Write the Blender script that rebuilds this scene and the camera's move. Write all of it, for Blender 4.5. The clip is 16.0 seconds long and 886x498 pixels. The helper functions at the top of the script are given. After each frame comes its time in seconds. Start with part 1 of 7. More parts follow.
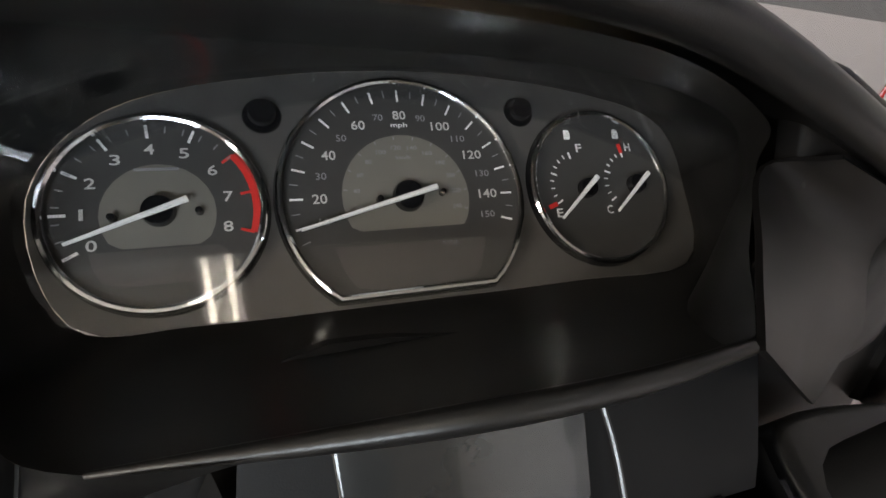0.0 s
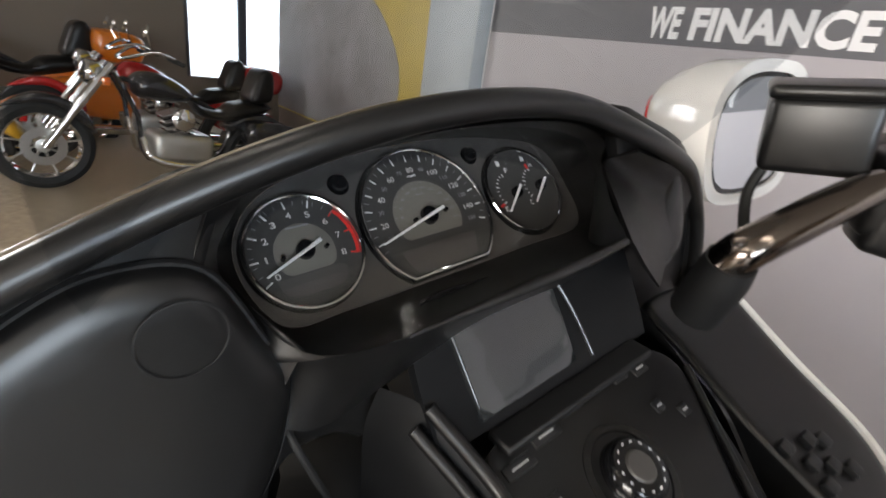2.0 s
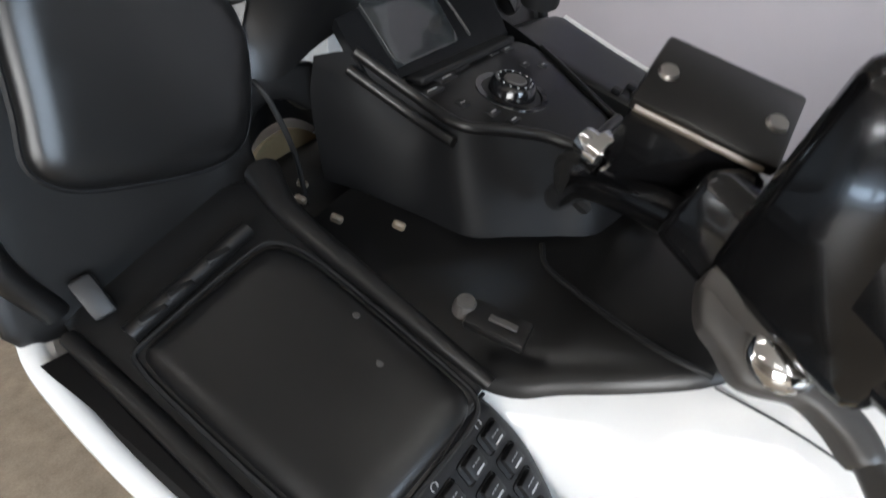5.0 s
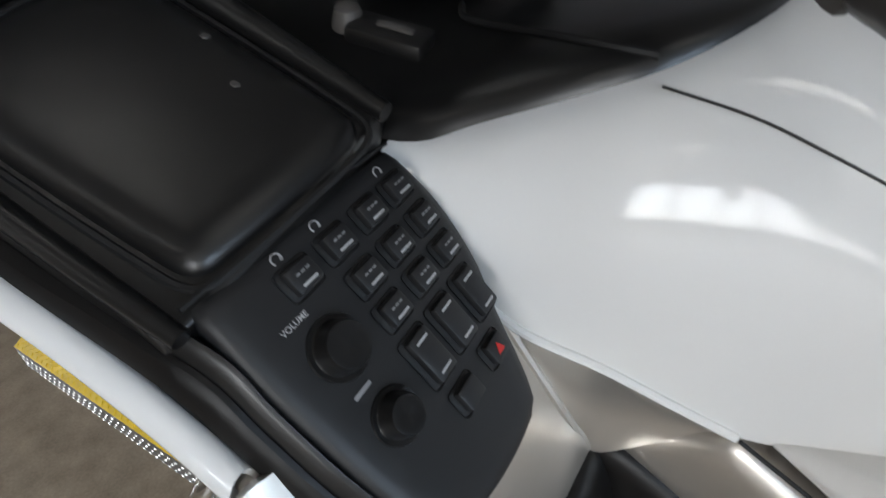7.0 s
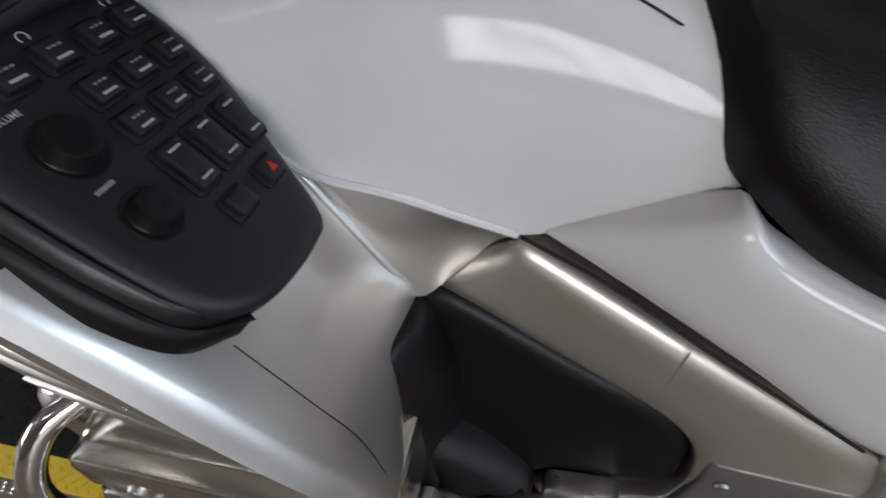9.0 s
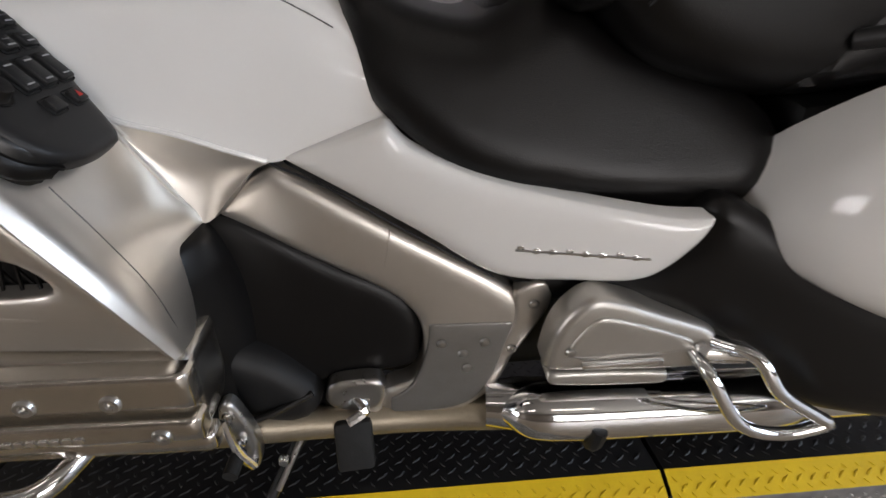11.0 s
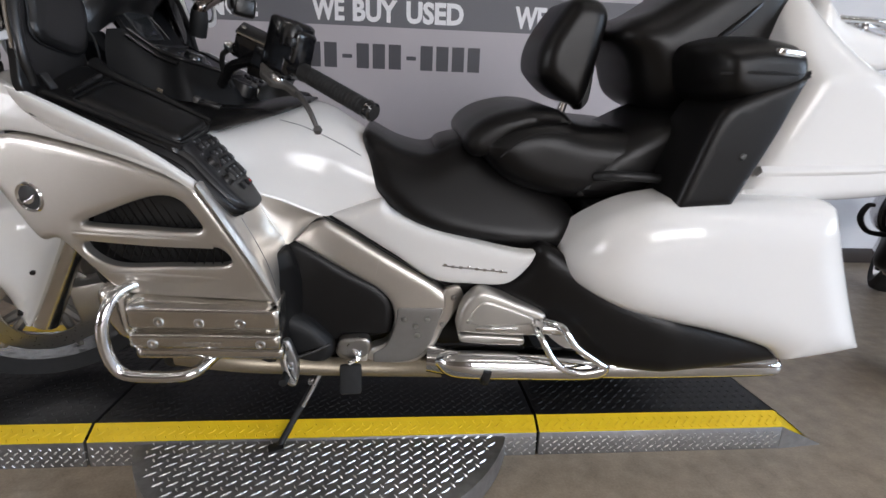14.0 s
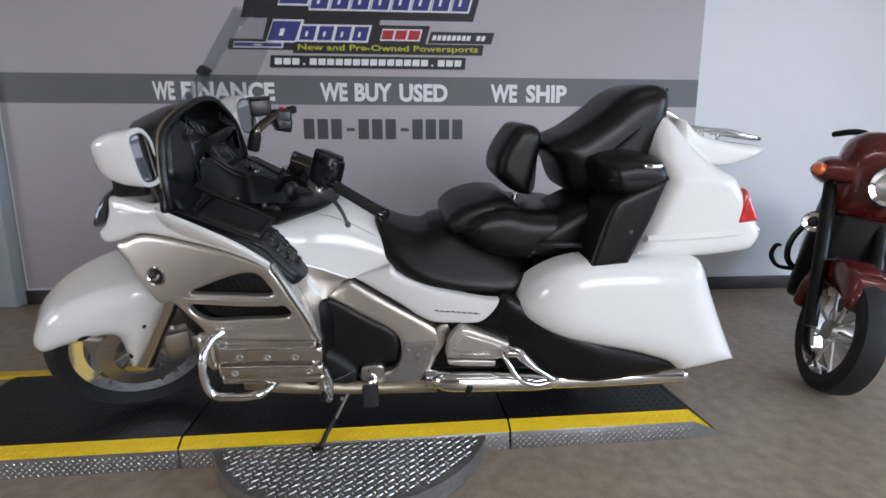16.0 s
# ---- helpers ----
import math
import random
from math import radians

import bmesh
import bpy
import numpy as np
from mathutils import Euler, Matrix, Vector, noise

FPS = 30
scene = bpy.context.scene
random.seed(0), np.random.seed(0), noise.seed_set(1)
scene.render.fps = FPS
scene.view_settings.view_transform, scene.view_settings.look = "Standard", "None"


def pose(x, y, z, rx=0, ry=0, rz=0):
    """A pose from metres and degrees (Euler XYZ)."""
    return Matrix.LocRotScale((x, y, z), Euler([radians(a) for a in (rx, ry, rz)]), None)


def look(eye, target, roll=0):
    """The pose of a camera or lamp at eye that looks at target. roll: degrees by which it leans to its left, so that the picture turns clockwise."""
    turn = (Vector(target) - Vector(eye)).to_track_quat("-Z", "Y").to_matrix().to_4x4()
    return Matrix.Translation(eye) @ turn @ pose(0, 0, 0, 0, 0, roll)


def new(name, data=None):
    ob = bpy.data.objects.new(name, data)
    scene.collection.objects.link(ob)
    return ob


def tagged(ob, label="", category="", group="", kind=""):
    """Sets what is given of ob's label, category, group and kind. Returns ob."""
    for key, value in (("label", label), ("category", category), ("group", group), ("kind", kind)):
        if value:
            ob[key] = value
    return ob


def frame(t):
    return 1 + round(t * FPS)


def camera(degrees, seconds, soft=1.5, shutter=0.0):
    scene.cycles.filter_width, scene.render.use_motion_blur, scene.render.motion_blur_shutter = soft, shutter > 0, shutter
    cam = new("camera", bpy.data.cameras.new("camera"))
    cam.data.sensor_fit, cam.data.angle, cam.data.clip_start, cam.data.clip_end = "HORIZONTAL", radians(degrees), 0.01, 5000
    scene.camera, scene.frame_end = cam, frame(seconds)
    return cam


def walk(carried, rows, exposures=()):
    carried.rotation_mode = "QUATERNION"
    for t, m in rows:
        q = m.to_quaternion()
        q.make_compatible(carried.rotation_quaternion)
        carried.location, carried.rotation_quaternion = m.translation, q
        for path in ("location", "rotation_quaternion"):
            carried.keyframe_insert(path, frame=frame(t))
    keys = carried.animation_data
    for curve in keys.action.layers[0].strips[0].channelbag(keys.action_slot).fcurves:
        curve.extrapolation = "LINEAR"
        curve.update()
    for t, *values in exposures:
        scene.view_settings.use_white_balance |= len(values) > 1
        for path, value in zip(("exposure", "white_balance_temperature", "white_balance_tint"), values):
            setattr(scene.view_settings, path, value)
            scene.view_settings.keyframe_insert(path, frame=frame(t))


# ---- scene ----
cam = camera(85.0, 16.0, shutter=0.5)
PATH = [
    (0, (0.652, -0.173, 1.298), (-0.93, 0.579, 0.333), 15.1),
    (0.5, (0.651, -0.186, 1.306), (-0.896, 0.625, 0.332), 15.2),
    (1, (0.668, -0.222, 1.316), (-0.891, 0.673, 0.439), 12.2),
    (1.5, (0.708, -0.295, 1.333), (-0.78, 0.792, 0.556), 10.7),
    (2, (0.747, -0.35, 1.325), (-0.654, 0.874, 0.592), 8.3),
    (2.5, (0.783, -0.404, 1.31), (-0.517, 0.936, 0.593), 6.4),
    (3, (0.821, -0.445, 1.297), (-0.395, 0.956, 0.549), 5.0),
    (5.3, (0.893, -0.505, 1.122), (-0.142, 0.906, 0.154), -1.1),
    (5.5, (0.895, -0.502, 1.104), (-0.139, 0.898, 0.118), -1.3),
    (6, (0.91, -0.495, 1.062), (-0.078, 0.896, 0.019), -1.6),
    (6.5, (0.923, -0.492, 1.014), (-0.04, 0.905, -0.043), -2.3),
    (7, (0.934, -0.487, 0.985), (0.028, 0.915, -0.117), -2.9),
    (7.5, (0.949, -0.485, 0.956), (0.11, 0.913, -0.201), -3.4),
    (8, (0.968, -0.496, 0.924), (0.236, 0.955, -0.243), -3.2),
    (8.5, (1.006, -0.51, 0.908), (0.37, 0.979, -0.265), -3.8),
    (9, (1.033, -0.533, 0.897), (0.523, 1.023, -0.252), -5.2),
    (9.5, (1.071, -0.574, 0.865), (0.732, 1.071, -0.22), -5.1),
    (10, (1.124, -0.637, 0.841), (0.986, 1.092, -0.154), -4.3),
    (12.5, (1.201, -1.118, 0.796), (1.365, 0.787, 0.209), -0.3),
    (13, (1.195, -1.213, 0.821), (1.348, 0.702, 0.263), 0.7),
    (13.5, (1.205, -1.321, 0.858), (1.336, 0.607, 0.343), 1.4),
    (14, (1.217, -1.429, 0.904), (1.348, 0.505, 0.415), 1.9),
    (14.5, (1.23, -1.533, 0.96), (1.367, 0.405, 0.486), 1.9),
    (15, (1.231, -1.674, 1.001), (1.373, 0.27, 0.551), 1.7),
    (15.5, (1.215, -1.811, 1.049), (1.375, 0.138, 0.626), 1.4),
    (16, (1.203, -1.914, 1.088), (1.35, 0.048, 0.732), -0.1),
]
walk(cam, [(t, look(eye, target, roll)) for t, eye, target, roll in PATH],
     [(0, 1.55, 7000, 10), (1.0, 1.55, 7000, 10), (2.5, 1.5, 6500, 10), (3.2, 1.5, 6400, 10), (5.4, 1.28, 6100, 9), (6.2, 0.85, 6100, 9), (7.0, 0.48, 6000, 8), (8.5, 0.0, 5900, 10), (9.4, -0.05, 6100, 12), (10.2, 0.05, 6300, 13), (12.4, 0.42, 6550, 14), (14.0, 0.56, 6100, 13), (16.0, 0.52, 5850, 12)])

# ---- light ----
ROOM_W, ROOM_E, ROOM_S, WALL_Y, ROOM_H = -7.0, 7.0, -6.0, 1.945, 3.3
world = bpy.data.worlds.new("world")
scene.world = world
world.use_nodes = True
sky = world.node_tree.nodes.new("ShaderNodeTexSky")
sky.sky_type, sky.sun_disc = "NISHITA", False
sky.sun_elevation, sky.sun_rotation = radians(40), radians(200)
world.node_tree.links.new(sky.outputs[0], world.node_tree.nodes["Background"].inputs[0])
world.node_tree.nodes["Background"].inputs[1].default_value = 0.12


def area_lamp(name, eye, target, w, h, power, colour):
    data = bpy.data.lights.new(name, "AREA")
    data.shape, data.size, data.size_y, data.energy, data.color = "RECTANGLE", w, h, power, colour
    ob = new(name, data)
    ob.matrix_world = look(eye, target)
    return ob


# daylight through the shop windows behind and beside the camera
area_lamp("window_light", (3.7, ROOM_S - 0.35, 1.55), (3.2, 0, 1.45), 3.4, 1.9, 165, (1.0, 0.955, 0.91))
# second lamp is added fill from the west, its window out of view
area_lamp("window_light", (ROOM_W - 0.35, -3.8, 1.6), (0, -3.0, 1.4), 2.9, 1.9, 130, (1.0, 0.96, 0.925))
area_lamp("window_light", (ROOM_E + 0.35, -2.6, 1.6), (0, -2.0, 1.2), 3.6, 1.9, 165, (0.74, 0.86, 1.0))

# ---- helpers for shapes ----
from mathutils import geometry


def part(name, bm, material, parent=None, label="", sharp=38, m=None):
    """One mesh object from a bmesh, under a thing or a part."""
    me = bpy.data.meshes.new(name)
    bmesh.ops.recalc_face_normals(bm, faces=bm.faces)
    bm.to_mesh(me)
    bm.free()
    me.shade_smooth()
    me.set_sharp_from_angle(angle=radians(sharp))
    me.materials.append(material)
    ob = new(name, me)
    if parent is not None:
        ob.parent = parent
    if m is not None:
        ob.matrix_basis = m
    if label:
        ob["label"] = label
    return ob


def thing(name, label, category, m=None, group="", kind=""):
    ob = new(name)
    ob.empty_display_size = 0.1
    if m is not None:
        ob.matrix_basis = m
    return tagged(ob, label, category, group, kind)


def spline(pts, n=6, closed=True, sharp=()):
    """Points along a smooth curve through pts; those whose index is in sharp stay corners."""
    p = [np.array(a, float) for a in pts]
    k, out = len(p), []
    for i in range(k if closed else k - 1):
        a, b = p[i], p[(i + 1) % k]
        before = p[(i - 1) % k] if closed or i else 2 * a - b
        after = p[(i + 2) % k] if closed or i + 2 < k else 2 * b - a
        ma = b - a if i in sharp else (b - before) / 2
        mb = b - a if (i + 1) % k in sharp else (after - a) / 2
        lim = np.linalg.norm(b - a) * 1.2
        ma, mb = (v * min(1, lim / max(np.linalg.norm(v), 1e-9)) for v in (ma, mb))
        for j in range(n):
            t = j / n
            out.append((2 * t**3 - 3 * t**2 + 1) * a + (t**3 - 2 * t**2 + t) * ma + (3 * t**2 - 2 * t**3) * b + (t**3 - t**2) * mb)
    if not closed:
        out.append(p[-1])
    return np.array(out)


def even(line, step):
    """A closed line cut into even lengths, corners kept to within half a step."""
    d = np.linalg.norm(np.roll(line, -1, 0) - line, axis=1)
    s = np.concatenate(([0], np.cumsum(d)))
    k = max(8, int(s[-1] / step))
    full = np.vstack((line, line[:1]))
    t = np.linspace(0, s[-1], k, endpoint=False)
    return np.stack([np.interp(t, s, full[:, i]) for i in range(line.shape[1])], 1)


def inside(p, loop):
    a, b = loop, np.roll(loop, -1, 0)
    x, y = p[:, :1], p[:, 1:2]
    cross = (a[:, 1] > y) != (b[:, 1] > y)
    dy = b[:, 1] - a[:, 1]
    dy = np.where(np.abs(dy) < 1e-12, 1e-12, dy)
    return (cross & (x < (b[:, 0] - a[:, 0]) * (y - a[:, 1]) / dy + a[:, 0])).sum(1) % 2 == 1


def distance(p, loop):
    a, b = loop, np.roll(loop, -1, 0)
    d = b - a
    t = np.clip(((p[:, None] - a) * d).sum(2) / np.maximum((d * d).sum(1), 1e-12), 0, 1)
    return np.sqrt((((a + t[..., None] * d) - p[:, None]) ** 2).sum(2)).min(1)


def left(u, v, w):
    return (u, -w, v)


def plane(o, u, v):
    o, u, v = Vector(o), Vector(u).normalized(), Vector(v).normalized()
    n = u.cross(v)
    return lambda a, b, c: o + float(a) * u + float(b) * v + float(c) * n


def quad(c):
    """A smooth curved surface w(u, v) through a few given heights (u, v, w)."""
    c = np.array(c, float)
    a = np.stack([np.ones(len(c)), c[:, 0], c[:, 1], c[:, 0] ** 2, c[:, 0] * c[:, 1], c[:, 1] ** 2], 1)
    k = np.linalg.solve(a.T @ a + np.diag([0, 1e-5, 1e-5, 2e-3, 2e-3, 2e-3]), a.T @ c[:, 2])
    return lambda u, v: k[0] + k[1] * u + k[2] * v + k[3] * u * u + k[4] * u * v + k[5] * v * v


def sheet(line, w=0.0, rise=0.0, r=0.01, thick=0.008, step=0.02, holes=(), place=left, power=2.0, both=False, n=6, sharp=()):
    """A curved panel with this outline: w is its base height, rise how far it swells over the
    distance r from its edge; both makes a cushion that swells to both sides of w = 0."""
    wf = w if callable(w) else (lambda u, v: w + 0 * u)
    loops = [even(spline(l, n, True, sharp if i == 0 else ()), step * 0.6) for i, l in enumerate([line, *holes])]
    pts, edges = [], []
    for l in loops:
        o = len(pts)
        pts += list(l)
        edges += [(o + i, o + (i + 1) % len(l)) for i in range(len(l))]
    bounds = np.array(pts)
    lo, hi = bounds.min(0), bounds.max(0)
    gx, gy = np.meshgrid(np.arange(lo[0] + step / 2, hi[0], step), np.arange(lo[1] + step / 2, hi[1], step))
    gx = gx + np.where(np.arange(gx.shape[0]) % 2, step / 2, 0)[:, None]
    cand = np.stack([gx.ravel(), gy.ravel()], 1)
    gap = step * 0.45
    if rise:
        for f in (0.06, 0.22, 0.5, 1.0):
            if r * f < step * 1.6:
                for l in loops:
                    t = np.roll(l, -1, 0) - np.roll(l, 1, 0)
                    t /= np.maximum(np.linalg.norm(t, axis=1)[:, None], 1e-9)
                    for sgn in (1, -1):
                        q = l + sgn * r * f * np.stack([-t[:, 1], t[:, 0]], 1)
                        ok = inside(q, loops[0])
                        for h in loops[1:]:
                            ok &= ~inside(q, h)
                        q = q[ok]
                        for l2 in loops:
                            q = q[distance(q, l2) > r * f * 0.93] if len(q) else q
                        pts += list(q)
                gap = max(gap, r * f + step * 0.3)
    ok = inside(cand, loops[0])
    for h in loops[1:]:
        ok &= ~inside(cand, h)
    cand = cand[ok]
    for l in loops:
        cand = cand[distance(cand, l) > gap] if len(cand) else cand
    pts += list(cand)
    vs, _, faces, *_ = geometry.delaunay_2d_cdt([Vector(p) for p in pts], edges, [], 0, 1e-6)
    v2 = np.array([tuple(v) for v in vs])
    mid = np.array([v2[f].mean(0) for f in faces])
    keep = inside(mid, loops[0])
    for h in loops[1:]:
        keep &= ~inside(mid, h)
    faces = [f for f, k in zip(faces, keep) if k]
    d = np.min([distance(v2, l) for l in loops], 0)
    top = np.array([wf(u, v) for u, v in v2], float)
    swell = rise * (1 - (1 - np.minimum(d / r, 1)) ** power) ** (1 / power) if rise else 0 * d
    front = top + swell
    back = -front if both else top - thick
    bm = bmesh.new()
    fv = [bm.verts.new(place(u, v, c)) for (u, v), c in zip(v2, front)]
    weld = both & (np.abs(front) < 1e-6) if both else np.zeros(len(v2), bool)
    bv = [fv[i] if weld[i] else bm.verts.new(place(u, v, c)) for i, ((u, v), c) in enumerate(zip(v2, back))]
    count = {}
    for f in faces:
        for a, b in zip(f, list(f[1:]) + [f[0]]):
            count[(min(a, b), max(a, b))] = count.get((min(a, b), max(a, b)), 0) + 1
        bm.faces.new([fv[i] for i in f])
        try:
            bm.faces.new([bv[i] for i in reversed(f)])
        except ValueError:
            pass
    for (a, b), c in count.items():
        if c == 1 and not (weld[a] and weld[b]):
            q = [fv[a], fv[b], bv[b], bv[a]]
            q = [v for i, v in enumerate(q) if v not in q[:i]]
            if len(q) > 2:
                bm.faces.new(q)
    bmesh.ops.delete(bm, geom=[v for v in bm.verts if not v.link_faces], context="VERTS")
    return bm


def tube(pts, r=0.01, n=10, k=5, closed=False, smooth=True, bm=None):
    """A round bar along a smooth curve; r is one radius or one at each point."""
    bm = bm or bmesh.new()
    rr = [r] * len(pts) if not isinstance(r, (list, tuple)) else r
    line = spline([(*p, q) for p, q in zip(pts, rr)], k, closed) if smooth else np.array([(*p, q) for p, q in zip(pts, rr)])
    c = [Vector(a[:3]) for a in line]
    up, rings = None, []
    for i, a in enumerate(c):
        t = (c[(i + 1) % len(c)] - c[i - 1]) if closed else (c[min(i + 1, len(c) - 1)] - c[max(i - 1, 0)])
        t.normalize()
        if up is None:
            up = t.orthogonal().normalized()
        up = (up - t * up.dot(t)).normalized()
        side = t.cross(up)
        rings.append([bm.verts.new(a + float(line[i][3]) * (math.cos(x) * up + math.sin(x) * side)) for x in (2 * math.pi * j / n for j in range(n))])
    for i in range(len(rings) - (0 if closed else 1)):
        a, b = rings[i], rings[(i + 1) % len(rings)]
        for j in range(n):
            bm.faces.new((a[j], a[(j + 1) % n], b[(j + 1) % n], b[j]))
    if not closed:
        bm.faces.new(rings[0]), bm.faces.new(list(reversed(rings[-1])))
    return bm


def lathe(profile, m, n=32, bm=None, closed=False):
    """A turned body: profile points (radius, height) about the z axis of m."""
    bm = bm or bmesh.new()
    rings = []
    for r, h in profile:
        rings.append([bm.verts.new(m @ Vector((max(r, 1e-5) * math.cos(a), max(r, 1e-5) * math.sin(a), h))) for a in (2 * math.pi * j / n for j in range(n))])
    pairs = list(zip(rings, rings[1:])) + ([(rings[-1], rings[0])] if closed else [])
    for a, b in pairs:
        for j in range(n):
            bm.faces.new((a[j], a[(j + 1) % n], b[(j + 1) % n], b[j]))
    bmesh.ops.remove_doubles(bm, verts=bm.verts, dist=1e-5)
    return bm


def box(x0, x1, y0, y1, z0, z1, bevel=0.0, seg=2, m=None, bm=None):
    own = bmesh.new()
    v = [own.verts.new((x, y, z)) for x in (x0, x1) for y in (y0, y1) for z in (z0, z1)]
    for f in ((0, 1, 3, 2), (4, 6, 7, 5), (0, 4, 5, 1), (2, 3, 7, 6), (0, 2, 6, 4), (1, 5, 7, 3)):
        own.faces.new([v[i] for i in f])
    if bevel:
        bmesh.ops.bevel(own, geom=own.edges[:], offset=bevel, segments=seg, affect="EDGES", profile=0.5)
    if m is not None:
        own.transform(m)
    if bm is None:
        return own
    me = bpy.data.meshes.new("piece")
    own.to_mesh(me)
    own.free()
    bm.from_mesh(me)
    bpy.data.meshes.remove(me)
    return bm


def loft(lines, n=6, m=4, thick=0.0, closed=False, smooth=True):
    """A skin through several lines of the same number of points."""
    ls = [spline(l, n, closed) if smooth else np.array(l, float) for l in lines]
    grid = np.stack(ls)
    cols = [spline(grid[:, j], m, False) if len(lines) > 2 else np.array([grid[0, j] + (grid[1, j] - grid[0, j]) * t / m for t in range(m + 1)]) for j in range(grid.shape[1])]
    grid = np.stack(cols, 1)
    bm = bmesh.new()
    v = [[bm.verts.new(p) for p in row] for row in grid]
    k = len(v[0])
    for i in range(len(v) - 1):
        for j in range(k if closed else k - 1):
            bm.faces.new((v[i][j], v[i][(j + 1) % k], v[i + 1][(j + 1) % k], v[i + 1][j]))
    if thick:
        bmesh.ops.recalc_face_normals(bm, faces=bm.faces)
        bmesh.ops.solidify(bm, geom=bm.faces[:], thickness=thick)
    return bm


def arch(stations, n=2.6, k=16, m=4, thick=0.006):
    """A saddle-shaped skin over the centre line: stations (x, top z, foot z, half width at the foot)."""
    lines = []
    for x, zt, zb, hw in stations:
        row = []
        for i in range(k + 1):
            a = math.pi * i / k
            c, s = math.cos(a), math.sin(a)
            row.append((x, -hw * math.copysign(abs(c) ** (2 / n), c), zb + (zt - zb) * abs(s) ** (2 / n)))
        lines.append(row)
    return loft(lines, 1, m, thick)


def write(text, place, w, h, material, parent, name="lettering", depth=0.0006, bold=0.0, label=""):
    """Raised letters in the built-in font, w wide and h high, centred at the place's origin."""
    cu = bpy.data.curves.new(name, "FONT")
    cu.body, cu.align_x, cu.offset, cu.resolution_u = text, "LEFT", bold, 3
    ob = new(name, cu)
    me = bpy.data.meshes.new_from_object(ob.evaluated_get(bpy.context.evaluated_depsgraph_get()))
    bpy.data.objects.remove(ob)
    bpy.data.curves.remove(cu)
    co = np.array([v.co[:] for v in me.vertices])
    lo, hi = co.min(0), co.max(0)
    mid, size = (lo + hi) / 2, np.maximum(hi - lo, 1e-6)
    polys = [tuple(p.vertices) for p in me.polygons]
    bpy.data.meshes.remove(me)
    root = list(range(len(co)))

    def find(i):
        while root[i] != i:
            i = root[i]
        return i

    for p in polys:
        for i in p[1:]:
            root[find(i)] = find(p[0])
    spans = {}
    for i in range(len(co)):
        lo_, hi_ = spans.get(find(i), (9e9, -9e9))
        spans[find(i)] = (min(lo_, co[i][0]), max(hi_, co[i][0]))
    glyphs = []
    for k, (x0, x1) in sorted(spans.items(), key=lambda a: a[1]):
        if glyphs and x0 < glyphs[-1][1] - 0.3 * min(x1 - x0, glyphs[-1][1] - glyphs[-1][0]):
            glyphs[-1][1] = max(x1, glyphs[-1][1])
            glyphs[-1][2].add(k)
        else:
            glyphs.append([x0, x1, {k}])
    for x0, x1, keys in glyphs:
        bm = bmesh.new()
        vs = {}
        for p in polys:
            if find(p[0]) in keys:
                for i in p:
                    if i not in vs:
                        vs[i] = bm.verts.new(place((co[i][0] - mid[0]) / size[0] * w, (co[i][1] - mid[1]) / size[1] * h, depth))
                try:
                    bm.faces.new([vs[i] for i in p])
                except ValueError:
                    pass
        part(name, bm, material, parent, label)


# ---- materials ----
def surface(name, colour, rough=0.5, metal=0.0, coat=0.0, var=0.1, scale=30.0, bump=0.0, bump_scale=400.0, spec=0.5, rough_var=0.08, tint=None, coat_rough=0.04, coat_ior=1.5):
    """A plain material with colour and gloss that vary at two scales, and fine relief."""
    m = bpy.data.materials.new(name)
    m.use_nodes = True
    nt, b = m.node_tree, m.node_tree.nodes["Principled BSDF"]
    b.inputs["Metallic"].default_value, b.inputs["Specular IOR Level"].default_value = metal, spec
    b.inputs["Coat Weight"].default_value, b.inputs["Coat Roughness"].default_value = coat, coat_rough
    b.inputs["Coat IOR"].default_value = coat_ior
    tc = nt.nodes.new("ShaderNodeTexCoord")

    def noise_at(s, detail=4.0):
        t = nt.nodes.new("ShaderNodeTexNoise")
        t.inputs["Scale"].default_value, t.inputs["Detail"].default_value = s, detail
        nt.links.new(tc.outputs["Object"], t.inputs["Vector"])
        return t.outputs["Fac"]

    mix = nt.nodes.new("ShaderNodeMix")
    mix.data_type = "RGBA"
    other = tint or tuple(c * (1 - 2 * var) for c in colour)
    mix.inputs["A"].default_value = (*[min(1, c * (1 + var * 0.5)) for c in colour], 1)
    mix.inputs["B"].default_value = (*other, 1)
    add = nt.nodes.new("ShaderNodeMath")
    add.operation = "MULTIPLY_ADD"
    nt.links.new(noise_at(scale), add.inputs[0])
    add.inputs[1].default_value = 0.6
    small = nt.nodes.new("ShaderNodeMath")
    small.operation = "MULTIPLY"
    nt.links.new(noise_at(scale * 9), small.inputs[0])
    small.inputs[1].default_value = 0.4
    nt.links.new(small.outputs[0], add.inputs[2])
    nt.links.new(add.outputs[0], mix.inputs["Factor"])
    nt.links.new(mix.outputs["Result"], b.inputs["Base Color"])
    mr = nt.nodes.new("ShaderNodeMapRange")
    nt.links.new(noise_at(scale * 2.3, 6.0), mr.inputs["Value"])
    mr.inputs["To Min"].default_value, mr.inputs["To Max"].default_value = max(0.02, rough - rough_var), min(1, rough + rough_var)
    nt.links.new(mr.outputs["Result"], b.inputs["Roughness"])
    if bump:
        bp = nt.nodes.new("ShaderNodeBump")
        bp.inputs["Strength"].default_value, bp.inputs["Distance"].default_value = bump, 0.002
        nt.links.new(noise_at(bump_scale, 3.0), bp.inputs["Height"])
        nt.links.new(bp.outputs["Normal"], b.inputs["Normal"])
    return m


